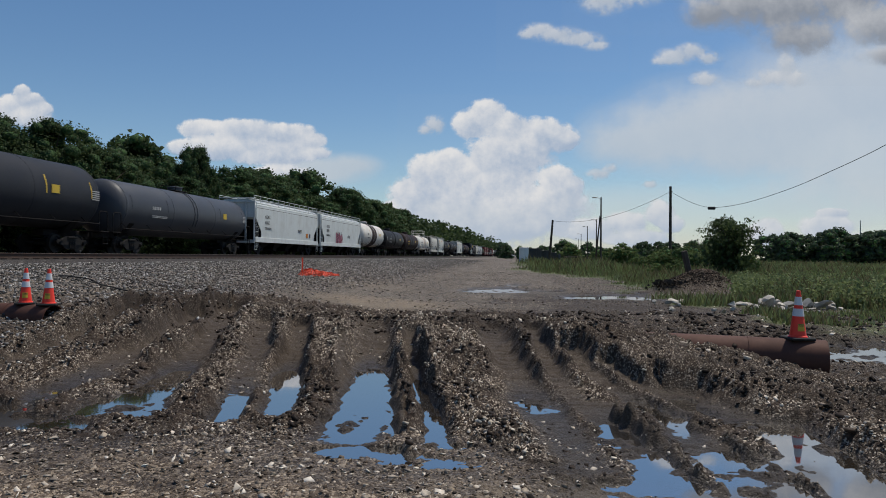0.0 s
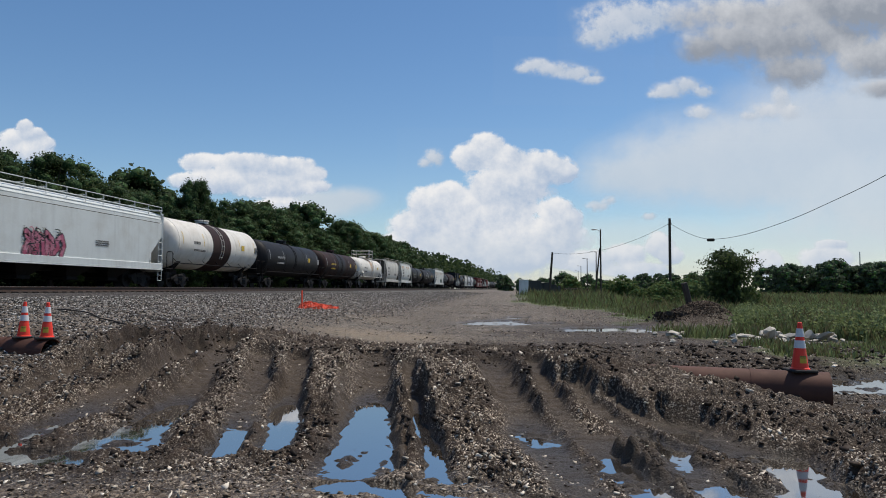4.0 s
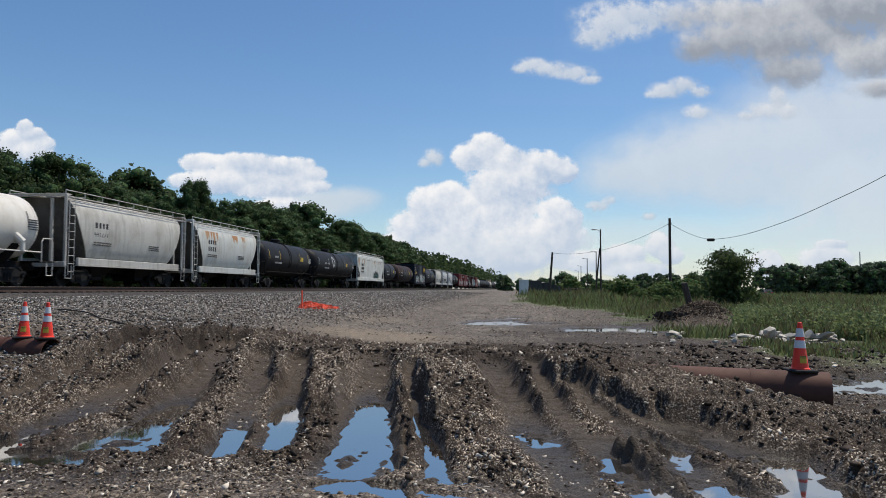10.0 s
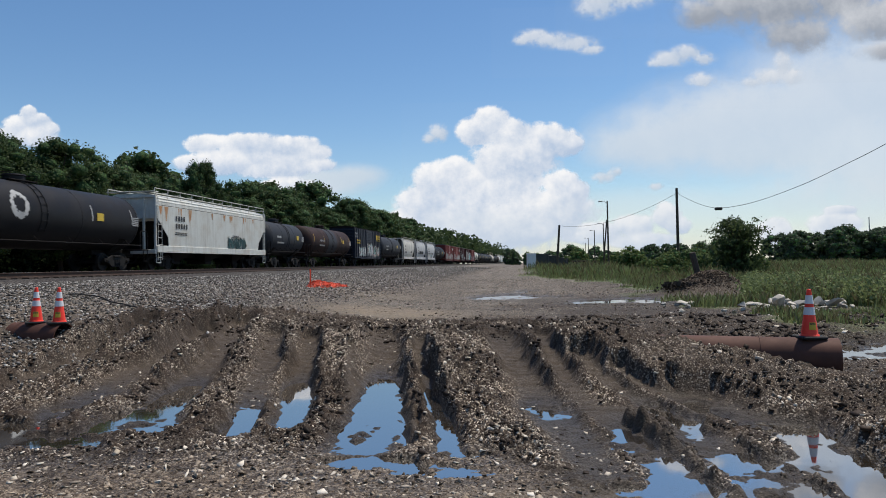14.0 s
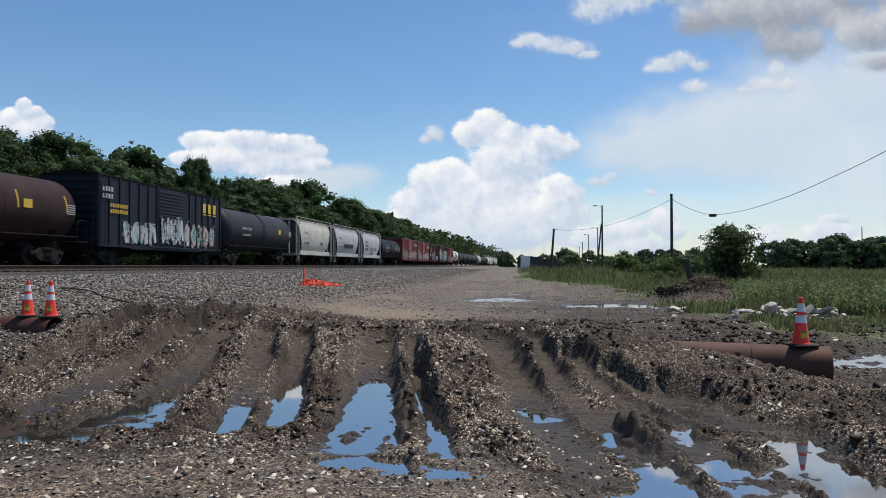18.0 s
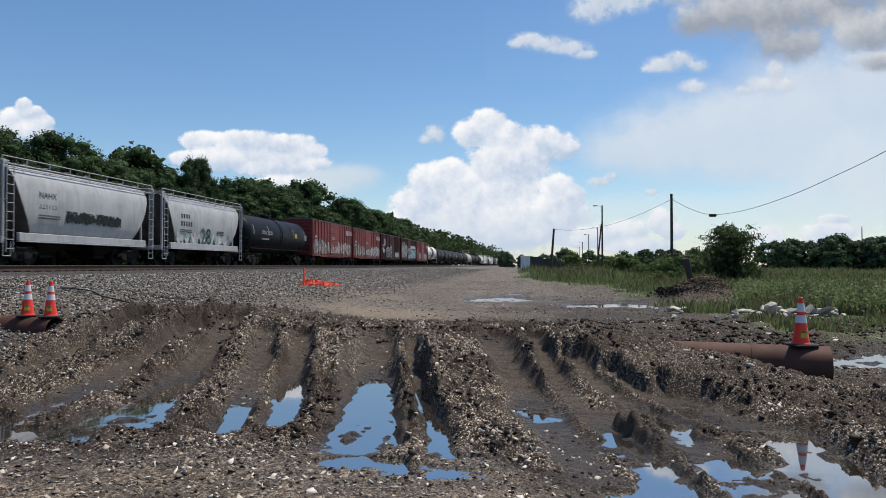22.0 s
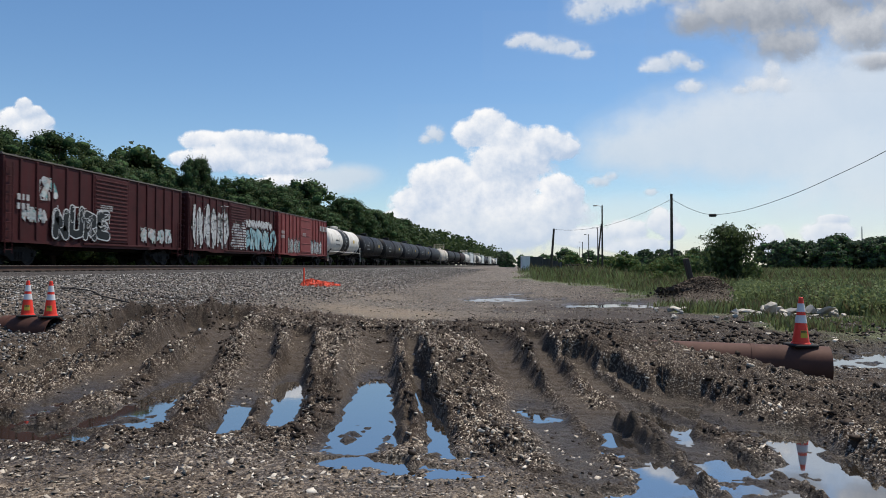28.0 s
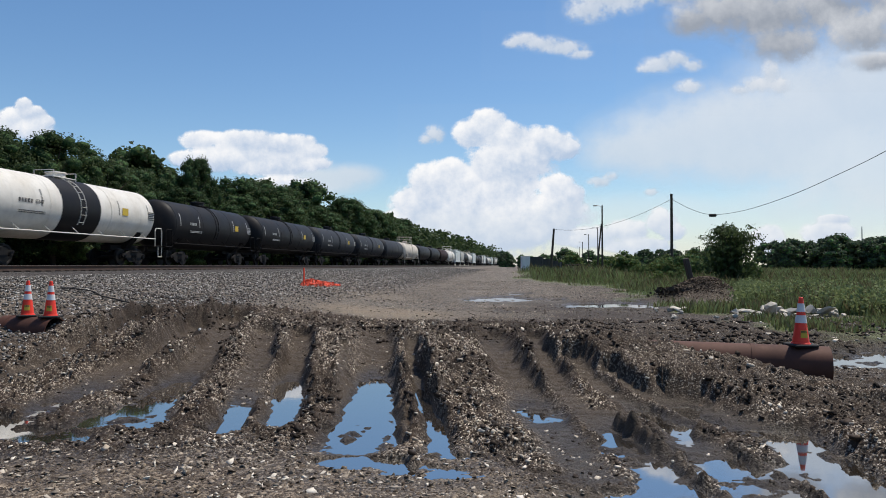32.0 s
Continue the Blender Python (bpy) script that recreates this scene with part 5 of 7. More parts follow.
def build_train():
    tank_car(18.0, 35.46, CHARCOAL, radius=1.6, low=1.2, label= "black tank car with yellow reflector strips and placards")
    tank_car(35.46, 54.64, SLATE, "slate grey tank car in one plain long shell", marks=CHARCOAL)
    ha = hopper_car(54.64, 72.77, HOPGREY, "pale grey flat-sided covered hopper car", False, 4, "65362", letters="AOKX")
    for y, paint, wide in ((4.9, PLACARD, 0.62), (5.75, MARKBLUE, 0.36)):
        part("placard", Geo().box((1.545, y, 1.85), (0.03, wide, 0.4), 0.008), paint, ha, "small coloured placard plate")
    hb = hopper_car(72.77, 91.64, HOPGREY, "pale grey covered hopper car with pink graffiti", False, 4, "90200", letters="AOKX")
    graffiti(hb, 1.56, -3.1, -0.4, 1.25, 2.6, GRAFFITI_PINK, 11, 4)
    tank_car(91.64, 107.27, WHITE, "white tank car with a black middle band and red scrawl", radius=1.6, low=1.2, band=RUSTBROWN, tag=MARKDARK)
    tank_car(107.27, 124.6, BLACK, "black tank car with white stencilled numbers", text="645735", marks=MARKWHITE)
    tank_car(124.6, 141.07, RUSTBROWN, "dark tank car browned with rust", band=BLACK, tag=YELLOW, marks=MARKWHITE, text="484204")
    t5 = tank_car(141.07, 157.33, WHITE, "white tank car with railed top platform and rust streaks", platform=True, radius=1.42, low=1.22, trim=WHITE, text="8345", tag=MARKDARK, marks=MARKDARK)
    rs = random.Random(5)
    for i in range(9):
        y0, w, low = -0.7 + 0.17 * i, rs.uniform(0.04, 0.12), rs.uniform(-35, 5)
        g = Geo()
        for d in range(int(low), 80, 8):
            a, b, r = radians(d), radians(d + 8), 1.425
            k = w * (0.5 + 0.5 * (d + 40) / 120)
            g.add([(r * math.cos(a), y0 - k, 2.64 + r * math.sin(a)), (r * math.cos(a), y0 + k, 2.64 + r * math.sin(a)), (r * math.cos(b), y0 + k, 2.64 + r * math.sin(b)), (r * math.cos(b), y0 - k, 2.64 + r * math.sin(b))], [(0, 1, 2, 3)])
        part("rust_streak", g, RUSTRUN, t5, "rust running down from the hatch")
    hopper_car(157.33, 170.21, HOPWORN, "dirty grey round-sided covered hopper car", True, 2, "441271")
    hr = hopper_car(170.21, 182.89, HOPRUST, "grey round-sided hopper car with rust running from the roof", True, 2)
    rust_runs(hr, [(-3.2, 1.2, 0.7), (-2.4, 0.8, 0.9), (1.2, 1.2, 0.7), (2.4, 0.9, 0.5)], 3.78, ([2.4, 2.9, 3.4, 3.8], [1.545, 1.56, 1.53, 1.44]), 3)
    tank_car(182.89, 197.4, BLACK, "short black tank car with yellow strips")
    scuffed = tank_car(197.4, 215.25, BLACK, "black tank car with a scuffed white ring", text="190646", marks=MARKWHITE)
    ring = Geo()
    rs = random.Random(17)
    for k in range(28):
        a0, a1 = (2 * math.pi * (k + e) / 28 for e in (0, 1.02))
        r0, r1 = rs.uniform(0.5, 0.72), rs.uniform(0.9, 1.08)
        q = []
        for a, r in ((a0, r0), (a1, r0), (a1, r1), (a0, r1)):
            up = 0.35 + 0.62 * r * math.sin(a)
            q.append((1.508 * math.cos(up / 1.5), -1.5 + 0.55 * r * math.cos(a), 2.55 + 1.508 * math.sin(up / 1.5)))
        ring.add(q, [(0, 1, 2, 3)])
    part("scuff_mark", ring, MARKWHITE, scuffed, "pale scuffed ring on the shell")
    h5 = hopper_car(215.25, 233.0, HOPRUST, "pale flat-sided hopper car with rust stains and green scrawl", False, 3)
    rust_runs(h5, [(-7.6, 0.9, 1.0), (-5.6, 0.4, 0.7), (-4.4, 0.6, 1.1), (-1.2, 0.3, 0.6), (0.6, 0.5, 0.6), (2.0, 0.7, 0.7), (4.2, 0.5, 0.6), (6.0, 0.4, 0.5)], 3.68, None, 4)
    graffiti(h5, 1.56, 1.2, 4.4, 1.35, 2.2, GRAFFITI_DARK, 12, 5, None)
    tank_car(233.0, 243.7, CHARCOAL, "short dark grey tank car", radius=1.45, marks=CHARCOAL)
    tank_car(243.7, 260.75, RUSTBROWN, "rust brown tank car with a dark band", band=CHARCOAL, text="3270")
    b1 = box_car(260.75, 276.12, BOXBLUE, "dark blue boxcar with yellow letter shapes and white graffiti", 6, True, 3, YELLOW, roofed=STEEL)
    for i in range(3):
        g = Geo().box((1.575, 4.6 + 0.75 * i, 3.75), (0.02, 0.42, 0.62), 0.01).box((1.578, 4.6 + 0.75 * i, 3.33), (0.02, 0.5, 0.07))
        part("letter_shape", g, YELLOW, b1, "yellow painted block letter shape")
    bars(b1, 1.575, -6.2, 3.1, 1.5, 0.2, YELLOW, 8, 2)
    bars(b1, 1.575, -6.9, 3.9, 0.9, 0.24, MARKWHITE, 9, 2)
    graffiti(b1, 1.54, -5.0, -1.7, 1.15, 2.35, GRAFFITI_PALE, 21, 4, None)
    graffiti(b1, 1.64, -1.2, 1.4, 1.25, 2.9, GRAFFITI_PALE, 22, 4)
    graffiti(b1, 1.545, 1.9, 6.2, 1.15, 2.75, GRAFFITI_MIX, 23, 5)
    tank_car(276.12, 291.89, CHARCOAL, radius=1.55, low=1.15, label= "dark slate grey tank car with a yellow placard", text="299025", marks=CHARCOAL)
    hopper_car(291.89, 304.63, HOPWORN, "cream grey round-sided covered hopper car", True, 2, "1823", letters="FWCX")
    h7 = hopper_car(304.63, 317.63, HOPSILVER, "silver grey round-sided hopper car with black scrawl", True, 2, "321115", letters="NAHX")
    graffiti(h7, 1.553, -2.0, 2.6, 2.0, 2.5, GRAFFITI_BLACK, 31, 8, None)
    h8 = hopper_car(317.63, 330.53, HOPSILVER, "silver grey round-sided hopper car with green sprayed numerals", True, 2)
    graffiti(h8, 1.50, -4.2, 3.4, 1.35, 2.15, GRAFFITI_PALE, 32, 7, None)
    lettered(h8, "28", 1.565, -1.0, 1.4, 1.5, GRAFFITI_DARK)
    tank_car(330.53, 347.11, NAVYBLACK, "glossless black tank car with white numbers", text="CPDX 283200", marks=MARKWHITE)
    spans = [(347.11, 363.73, BOXRED, False), (363.73, 380.33, BOXRED, False), (380.33, 396.58, BOXOXIDE, True), (396.58, 413.0, BOXOXIDE, True), (413.0, 428.87, BOXRED, False)]
    for i, (a, b, paint, corr) in enumerate(spans):
        lab = "bright red boxcar with graffiti along its lower side" if not corr else "dull oxide red boxcar covered in white graffiti"
        car = box_car(a, b, paint, lab, 6, corr, i + 5)
        h = (b - a) / 2
        if not corr:
            bars(car, 1.575, h - 3.1, 3.75, 2.3, 0.52, MARKWHITE, 40 + i)
        bars(car, 1.575, -h + 1.3, 2.9, 0.8, 0.26, MARKWHITE, 50 + i, 2)
        bars(car, 1.61, -0.9, 3.0, 1.0, 0.07, MARKWHITE, 55 + i, 3)
        if i in (0, 1):
            graffiti(car, 1.54, -h + 0.9, -1.9, 1.15, 2.7, GRAFFITI_MIX, 60 + i, 6)
            graffiti(car, 1.60, -1.3, 1.5, 1.2, 2.3, GRAFFITI_MIX, 65 + i, 4)
            graffiti(car, 1.545, 1.8, h - 0.8, 1.15, 2.6, GRAFFITI_PALE if i else GRAFFITI_MIX, 70 + i, 5)
        elif i == 2:
            graffiti(car, 1.64, -4.6, -0.2, 1.15, 2.75, GRAFFITI_BLACK, 74, 4, GRAFFITI_WHITE, NURE_LETTERS)
            graffiti(car, 1.54, -5.4, -4.4, 2.9, 3.9, GRAFFITI_PALE, 75, 1, None)
            graffiti(car, 1.54, -6.6, -5.0, 1.9, 2.5, GRAFFITI_PALE, 77, 4, None)
            graffiti(car, 1.545, 3.0, 6.3, 1.3, 2.1, GRAFFITI_PALE, 76, 4, None)
        elif i == 3:
            graffiti(car, 1.54, -h + 1.0, -1.6, 1.2, 4.2, GRAFFITI_WHITE, 80, 6)
            graffiti(car, 1.60, -1.2, 1.4, 1.2, 3.3, GRAFFITI_WHITE, 81, 4)
            graffiti(car, 1.57, 0.9, h - 0.5, 1.15, 2.9, GRAFFITI_TEAL, 82, 5)
            graffiti(car, 1.575, 1.2, h - 1.2, 2.9, 3.5, GRAFFITI_WHITE, 83, 8, None)
        else:
            graffiti(car, 1.54, -4.8, -1.7, 1.15, 2.5, GRAFFITI_PALE, 85, 5)
            graffiti(car, 1.545, 1.6, 5.6, 1.15, 2.5, GRAFFITI_PALE, 86, 6)
    tank_car(428.87, 444.76, WHITE, "clean white tank car with a black band and white rails", band=BLACK, radius=1.5, low=1.22, trim=WHITE, text="8347", tag=MARKDARK, marks=MARKDARK)
    tank_car(444.76, 459.2, BLACK, "matt black tank car with white strips", marks=MARKWHITE)
    tank_car(459.2, 476.0, BLACK, "matt black tank car with pale strips", marks=MARKWHITE)
    tank_car(476.0, 493.0, CHARCOAL, "dark grey tank car with white stencils", marks=MARKWHITE)
    tank_car(493.0, 510.5, CHARCOAL, "dark grey tank car with white stencils", marks=MARKWHITE)
    tank_car(510.5, 527.0, CHARCOAL, "dark grey tank car without bright markings", detail=False)
    tank_car(527.0, 543.5, CREAM, "cream tank car with a railed platform", platform=True, detail=False, trim=CREAM)
    q = 543.5
    far = "kkbwhgkwhktghkwchkgwwhhwkhwhwwghwhwk"
    for i, ch in enumerate(far):
        n = {"h": 15.5, "g": 13.2}.get(ch, 16.8)
        if ch in "kbwct":
            tank_car(q, q + n, {"k": BLACK, "b": RUSTBROWN, "w": WHITE, "c": CREAM, "t": CHARCOAL}[ch], {"k": "black tank car far down the line", "b": "rust brown tank car far down the line", "w": "white tank car with top platform", "c": "cream tank car far down the line", "t": "dark grey tank car far down the line"}[ch],
                     platform=ch == "w", detail=False, trim=WHITE if ch == "w" else None)
        else:
            hopper_car(q, q + n, HOPGREY if ch == "h" else HOPWORN, "pale grey covered hopper car", ch == "g", 2, detail=False)
        q += n


build_train()
for car_, q_ in CARS:
    car_.matrix_basis = pose(TRACK_X, q_, RAIL_Z)

# ---- trees ----


def leaf_material(name, dark, mid, light):
    m = bpy.data.materials.new(name)
    m.use_nodes = True
    nt = m.node_tree
    b = nt.nodes["Principled BSDF"]
    g = nt.nodes.new("ShaderNodeNewGeometry").outputs["Random Per Island"]
    c = ramp(nt, g, [(0.0, dark), (0.6, mid), (1.0, light)])
    o = nt.nodes.new("ShaderNodeObjectInfo").outputs["Random"]
    c = mixed(nt, 0.6, c, mixed(nt, o, (0.34, 0.36, 0.36), (0.66, 0.62, 0.58)), "OVERLAY")
    nt.links.new(c, b.inputs["Base Color"])
    b.inputs["Roughness"].default_value = 0.6
    b.inputs["Specular IOR Level"].default_value = 0.12
    tr = nt.nodes.new("ShaderNodeBsdfTranslucent")
    nt.links.new(c, tr.inputs[0])
    mx = nt.nodes.new("ShaderNodeMixShader")
    mx.inputs[0].default_value = 0.42
    nt.links.new(b.outputs[0], mx.inputs[1])
    nt.links.new(tr.outputs[0], mx.inputs[2])
    nt.links.new(mx.outputs[0], nt.nodes["Material Output"].inputs[0])
    return m


LEAF = leaf_material("broad_leaf_green", (0.040, 0.062, 0.027), (0.058, 0.087, 0.036), (0.085, 0.118, 0.048))
# far leaves paler and bluer: distance haze is put into their colour
LEAF_FAR = leaf_material("haze_pale_leaf_green", (0.062, 0.086, 0.06), (0.094, 0.125, 0.078), (0.122, 0.16, 0.094))
# undergrowth leaf: the shade inside the wood is put into this dark green
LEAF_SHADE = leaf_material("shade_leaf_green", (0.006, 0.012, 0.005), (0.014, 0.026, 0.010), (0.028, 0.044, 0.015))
LEAF_SHRUB = leaf_material("shrub_leaf_green", (0.075, 0.105, 0.04), (0.125, 0.17, 0.062), (0.18, 0.23, 0.085))
WEED = leaf_material("tall_weed_green", (0.12, 0.15, 0.06), (0.19, 0.235, 0.10), (0.28, 0.325, 0.155))
STRAW = leaf_material("dry_grass", (0.10, 0.085, 0.04), (0.17, 0.15, 0.075), (0.24, 0.21, 0.12))


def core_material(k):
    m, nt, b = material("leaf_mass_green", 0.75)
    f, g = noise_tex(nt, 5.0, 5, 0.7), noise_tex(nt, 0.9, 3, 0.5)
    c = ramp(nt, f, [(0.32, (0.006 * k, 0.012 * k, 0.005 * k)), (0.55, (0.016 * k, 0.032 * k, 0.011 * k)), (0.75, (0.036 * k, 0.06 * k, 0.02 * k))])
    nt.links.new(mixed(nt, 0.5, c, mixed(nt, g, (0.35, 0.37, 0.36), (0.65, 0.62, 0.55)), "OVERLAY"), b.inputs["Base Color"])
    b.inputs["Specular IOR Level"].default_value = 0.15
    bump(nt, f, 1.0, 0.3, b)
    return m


# FARCORE is raised well above LEAFCORE, again for haze in the colour
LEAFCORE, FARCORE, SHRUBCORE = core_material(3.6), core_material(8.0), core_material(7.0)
BARK = painted("tree_bark", (0.045, 0.036, 0.028), (0.08, 0.066, 0.052), 0.3, 0.9, 3.0)


def leaf_cards(centres, size, rs, out=None, droop=0.0, lie=1.0):
    """Leaf clumps: small bent four-sided blades, one island each."""
    n = len(centres)
    d = rs.normal(size=(n, 3))
    if out is not None:
        d = d * 0.8 + out * lie
    d /= np.linalg.norm(d, axis=1)[:, None]
    a = np.cross(d, rs.normal(size=(n, 3)))
    a /= np.linalg.norm(a, axis=1)[:, None]
    b = np.cross(d, a)
    s = (size * rs.uniform(0.55, 1.35, n))[:, None]
    w = rs.uniform(0.6, 1.0, n)[:, None]
    fold = d * s * rs.uniform(-0.3, 0.3, n)[:, None]
    p = np.stack([centres - a * s, centres + b * s * w + fold, centres + a * s - fold, centres - b * s * w + fold * 0.5], 1)
    p[:, 2, 2] -= droop * s[:, 0]
    return p.reshape(-1, 3), np.arange(4 * n).reshape(n, 4)


def crown_points(rs, height, width, blobs, cards, low=0.3, ragged=0.12, core=None, clump=(0.07, 0.17)):
    """Places of leaves on many uneven clumps that make up a crown."""
    pts, nor = [], []
    for i in range(blobs):
        t = rs.uniform(low, 0.95)
        reach = width * 0.5 * math.sin(math.pi * min(1.0, max(0.12, (t - low * 0.5) / (1.12 - low * 0.5)))) ** 0.6
        reach *= 1 - 0.7 * max(0.0, (t - 0.6) / 0.4) ** 2
        a, r = rs.uniform(0, 6.283), reach * rs.uniform(0.1, 1.0) ** 0.5
        c = np.array([r * math.cos(a), r * math.sin(a), t * height])
        rad = width * rs.uniform(*clump) * np.array([1, 1, rs.uniform(0.55, 0.85)])
        k = int(cards / blobs)
        d = rs.normal(size=(k, 3))
        d /= np.linalg.norm(d, axis=1)[:, None]
        q = rs.uniform(0.74, 1.0 + ragged, k)[:, None]
        pts.append(c + d * rad * q)
        nor.append(d)
        if core is not None:
            core.append((c, rad))
    return np.concatenate(pts), np.concatenate(nor)


def clump_core(blobs, rs, mat, inner=0.7):
    """The dense inner mass of each leaf clump: lumpy, broken up by relief."""
    bm = bmesh.new()
    bmesh.ops.create_icosphere(bm, subdivisions=1, radius=1.0)
    base = np.array([v.co for v in bm.verts])
    fs = np.array([[v.index for v in f.verts] for f in bm.faces])
    bm.free()
    vs, ts = [], []
    for i, (c, rad) in enumerate(blobs):
        k = inner + 0.09 * rs.normal(size=(len(base), 1))
        vs.append(c + base * rad * np.clip(k, 0.3, 0.95))
        ts.append(fs + i * len(base))
    ob = raw("inner_crown", np.concatenate(vs), np.concatenate(ts), mat)
    me = ob.data
    bpy.data.objects.remove(ob)
    return me


def tree_meshes(n, height, width, cards, size, mat, seed, blobs=26, low=0.25, droop=0.0, inner=0.7, ragged=0.12, clump=(0.07, 0.17)):
    out = []
    for i in range(n):
        rs = np.random.RandomState(seed + i)
        core = []
        p, d = crown_points(rs, height, width, blobs, cards, low, ragged, core, clump)
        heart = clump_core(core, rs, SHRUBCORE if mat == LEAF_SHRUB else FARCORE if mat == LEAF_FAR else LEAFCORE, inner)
        v, f = leaf_cards(p, size, rs, d + np.array([0, 0, 0.4]), droop, 1.0)
        ob = raw("crown", v, f, mat)
        crown = ob.data
        bpy.data.objects.remove(ob)
        g = Geo()
        pts = [Vector((0, 0, -0.3))]
        for k in range(1, 6):
            pts.append(Vector((rs.uniform(-0.25, 0.25), rs.uniform(-0.25, 0.25), height * 0.16 * k)))
        for k in range(5):
            g.rod(pts[k], pts[k + 1], 0.022 * height * (1 - 0.17 * k), 8, 0.022 * height * (1 - 0.17 * (k + 1)))
        for k in range(9):
            a = rs.uniform(0, 6.283)
            base = pts[2 + k % 3]
            tip = base + Vector((math.cos(a), math.sin(a), 0.9)) * width * 0.3
            g.rod(base, tip, 0.009 * height, 6, 0.002 * height)
        trunk = g.mesh("trunk")
        trunk.materials.append(BARK)
        out.append((trunk, crown, heart))
    return out


def plant(name, label, category, meshes, x, y, z, scale, turn, group, mat=None):
    t = thing(name, label, category, group)
    trunk, crown, heart = meshes
    part("trunk", trunk, BARK, t)
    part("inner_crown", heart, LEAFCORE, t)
    part("crown", crown, mat or LEAF, t)
    t.matrix_basis = pose(x, y, z, 0, 0, turn)
    t.scale = scale
    return t


def wood_height(y):
    return float(np.interp(y, [0, 44, 52, 58, 66, 80, 95, 105, 120, 170, 210, 350, 600], [14.0, 13.9, 11.7, 11.2, 11.7, 13.5, 14.2, 14.6, 14.5, 15.6, 16.0, 18.8, 21.0]))


def build_woods():
    kinds = tree_meshes(6, 10.0, 8.0, 24000, 0.08, LEAF, 40, 220, 0.12, 0.0, 0.66, 0.18, (0.045, 0.12))
    rough = tree_meshes(3, 10.0, 8.0, 6500, 0.16, LEAF, 47, 160, 0.12, 0.0, 0.7, 0.15, (0.05, 0.125))
    rs = random.Random(3)
    for row, (x0, y1, gap, f) in enumerate([(-34.5, 180, 6.2, 0.80), (-39.5, 230, 6.2, 0.97), (-46, 260, 7.5, 1.10)]):
        y = 4 + row * 2
        while y < y1:
            h = wood_height(y) * f * rs.uniform(0.82, 1.08) * (1 if rs.random() > 0.15 else 1.14)
            s = h / 10.4
            x = x0 + rs.uniform(-1.6, 1.6)
            plant("tree", "broadleaf tree in full dark green leaf in a dense wood", "tree", (kinds[rs.randrange(6)] if row < 2 and y < 130 else rough[rs.randrange(3)]), x, y + rs.uniform(-1.5, 1.5), z_at(x, y) - 0.1,
                  (s * rs.uniform(0.9, 1.15), s * rs.uniform(0.9, 1.15), s), rs.uniform(0, 360), "trees of the wood beyond the railway")
            y += gap * rs.uniform(0.75, 1.25) * (1 + y / 260)
    plant("tree", "taller broadleaf tree standing out above the wood", "tree", kinds[2], -36.2, 75.5, z_at(-36, 75) - 0.1, (0.7, 0.7, 1.27), 70, "trees of the wood beyond the railway")
    # the wood goes on into the distance
    r2 = np.random.RandomState(9)
    pts = []
    for k in range(900):
        y = 180 + 1000 * r2.rand() ** 1.5
        x = -36 - r2.rand() * 24
        h = wood_height(y) * r2.uniform(0.75, 1.05)
        c = np.array([x, y, h * r2.uniform(0.35, 0.92)])
        m = 26
        d = r2.normal(size=(m, 3))
        d /= np.linalg.norm(d, axis=1)[:, None]
        pts.append(c + d * np.array([2.6, 2.6, 1.7]) * (0.8 + y / 900) * r2.uniform(0.7, 1.1, (m, 1)))
    p = np.concatenate(pts)
    v, f = leaf_cards(p, 0.85, r2)
    tagged(raw("far_woods", v, f, LEAF), "dense green wood along the railway in the distance", "woods", kind="stuff")
    # undergrowth at the foot of the wood, shade put into its leaf colour
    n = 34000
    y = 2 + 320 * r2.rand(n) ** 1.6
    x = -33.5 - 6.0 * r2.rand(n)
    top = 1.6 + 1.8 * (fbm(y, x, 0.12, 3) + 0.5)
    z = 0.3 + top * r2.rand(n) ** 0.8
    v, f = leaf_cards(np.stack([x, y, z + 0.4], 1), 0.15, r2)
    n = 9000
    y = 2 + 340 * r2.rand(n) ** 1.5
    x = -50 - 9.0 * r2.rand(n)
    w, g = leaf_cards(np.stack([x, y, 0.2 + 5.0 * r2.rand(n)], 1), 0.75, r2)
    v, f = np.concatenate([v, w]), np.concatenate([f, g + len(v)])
    tagged(raw("undergrowth", v, f, LEAF_SHADE), "green undergrowth at the wood edge with shade in its colour", "undergrowth", kind="stuff")


build_woods()
AX, AY = math.sin(radians(6.883)), math.cos(radians(6.883))
ROAD_AC, ROAD_Z, CAR_SPEED = 69.5, 0.42, 13.8


def spot(depth, across):
    """A place by its depth before the eye and its offset across, at the steady aim."""
    return across * AY - depth * AX, depth * AY + across * AX


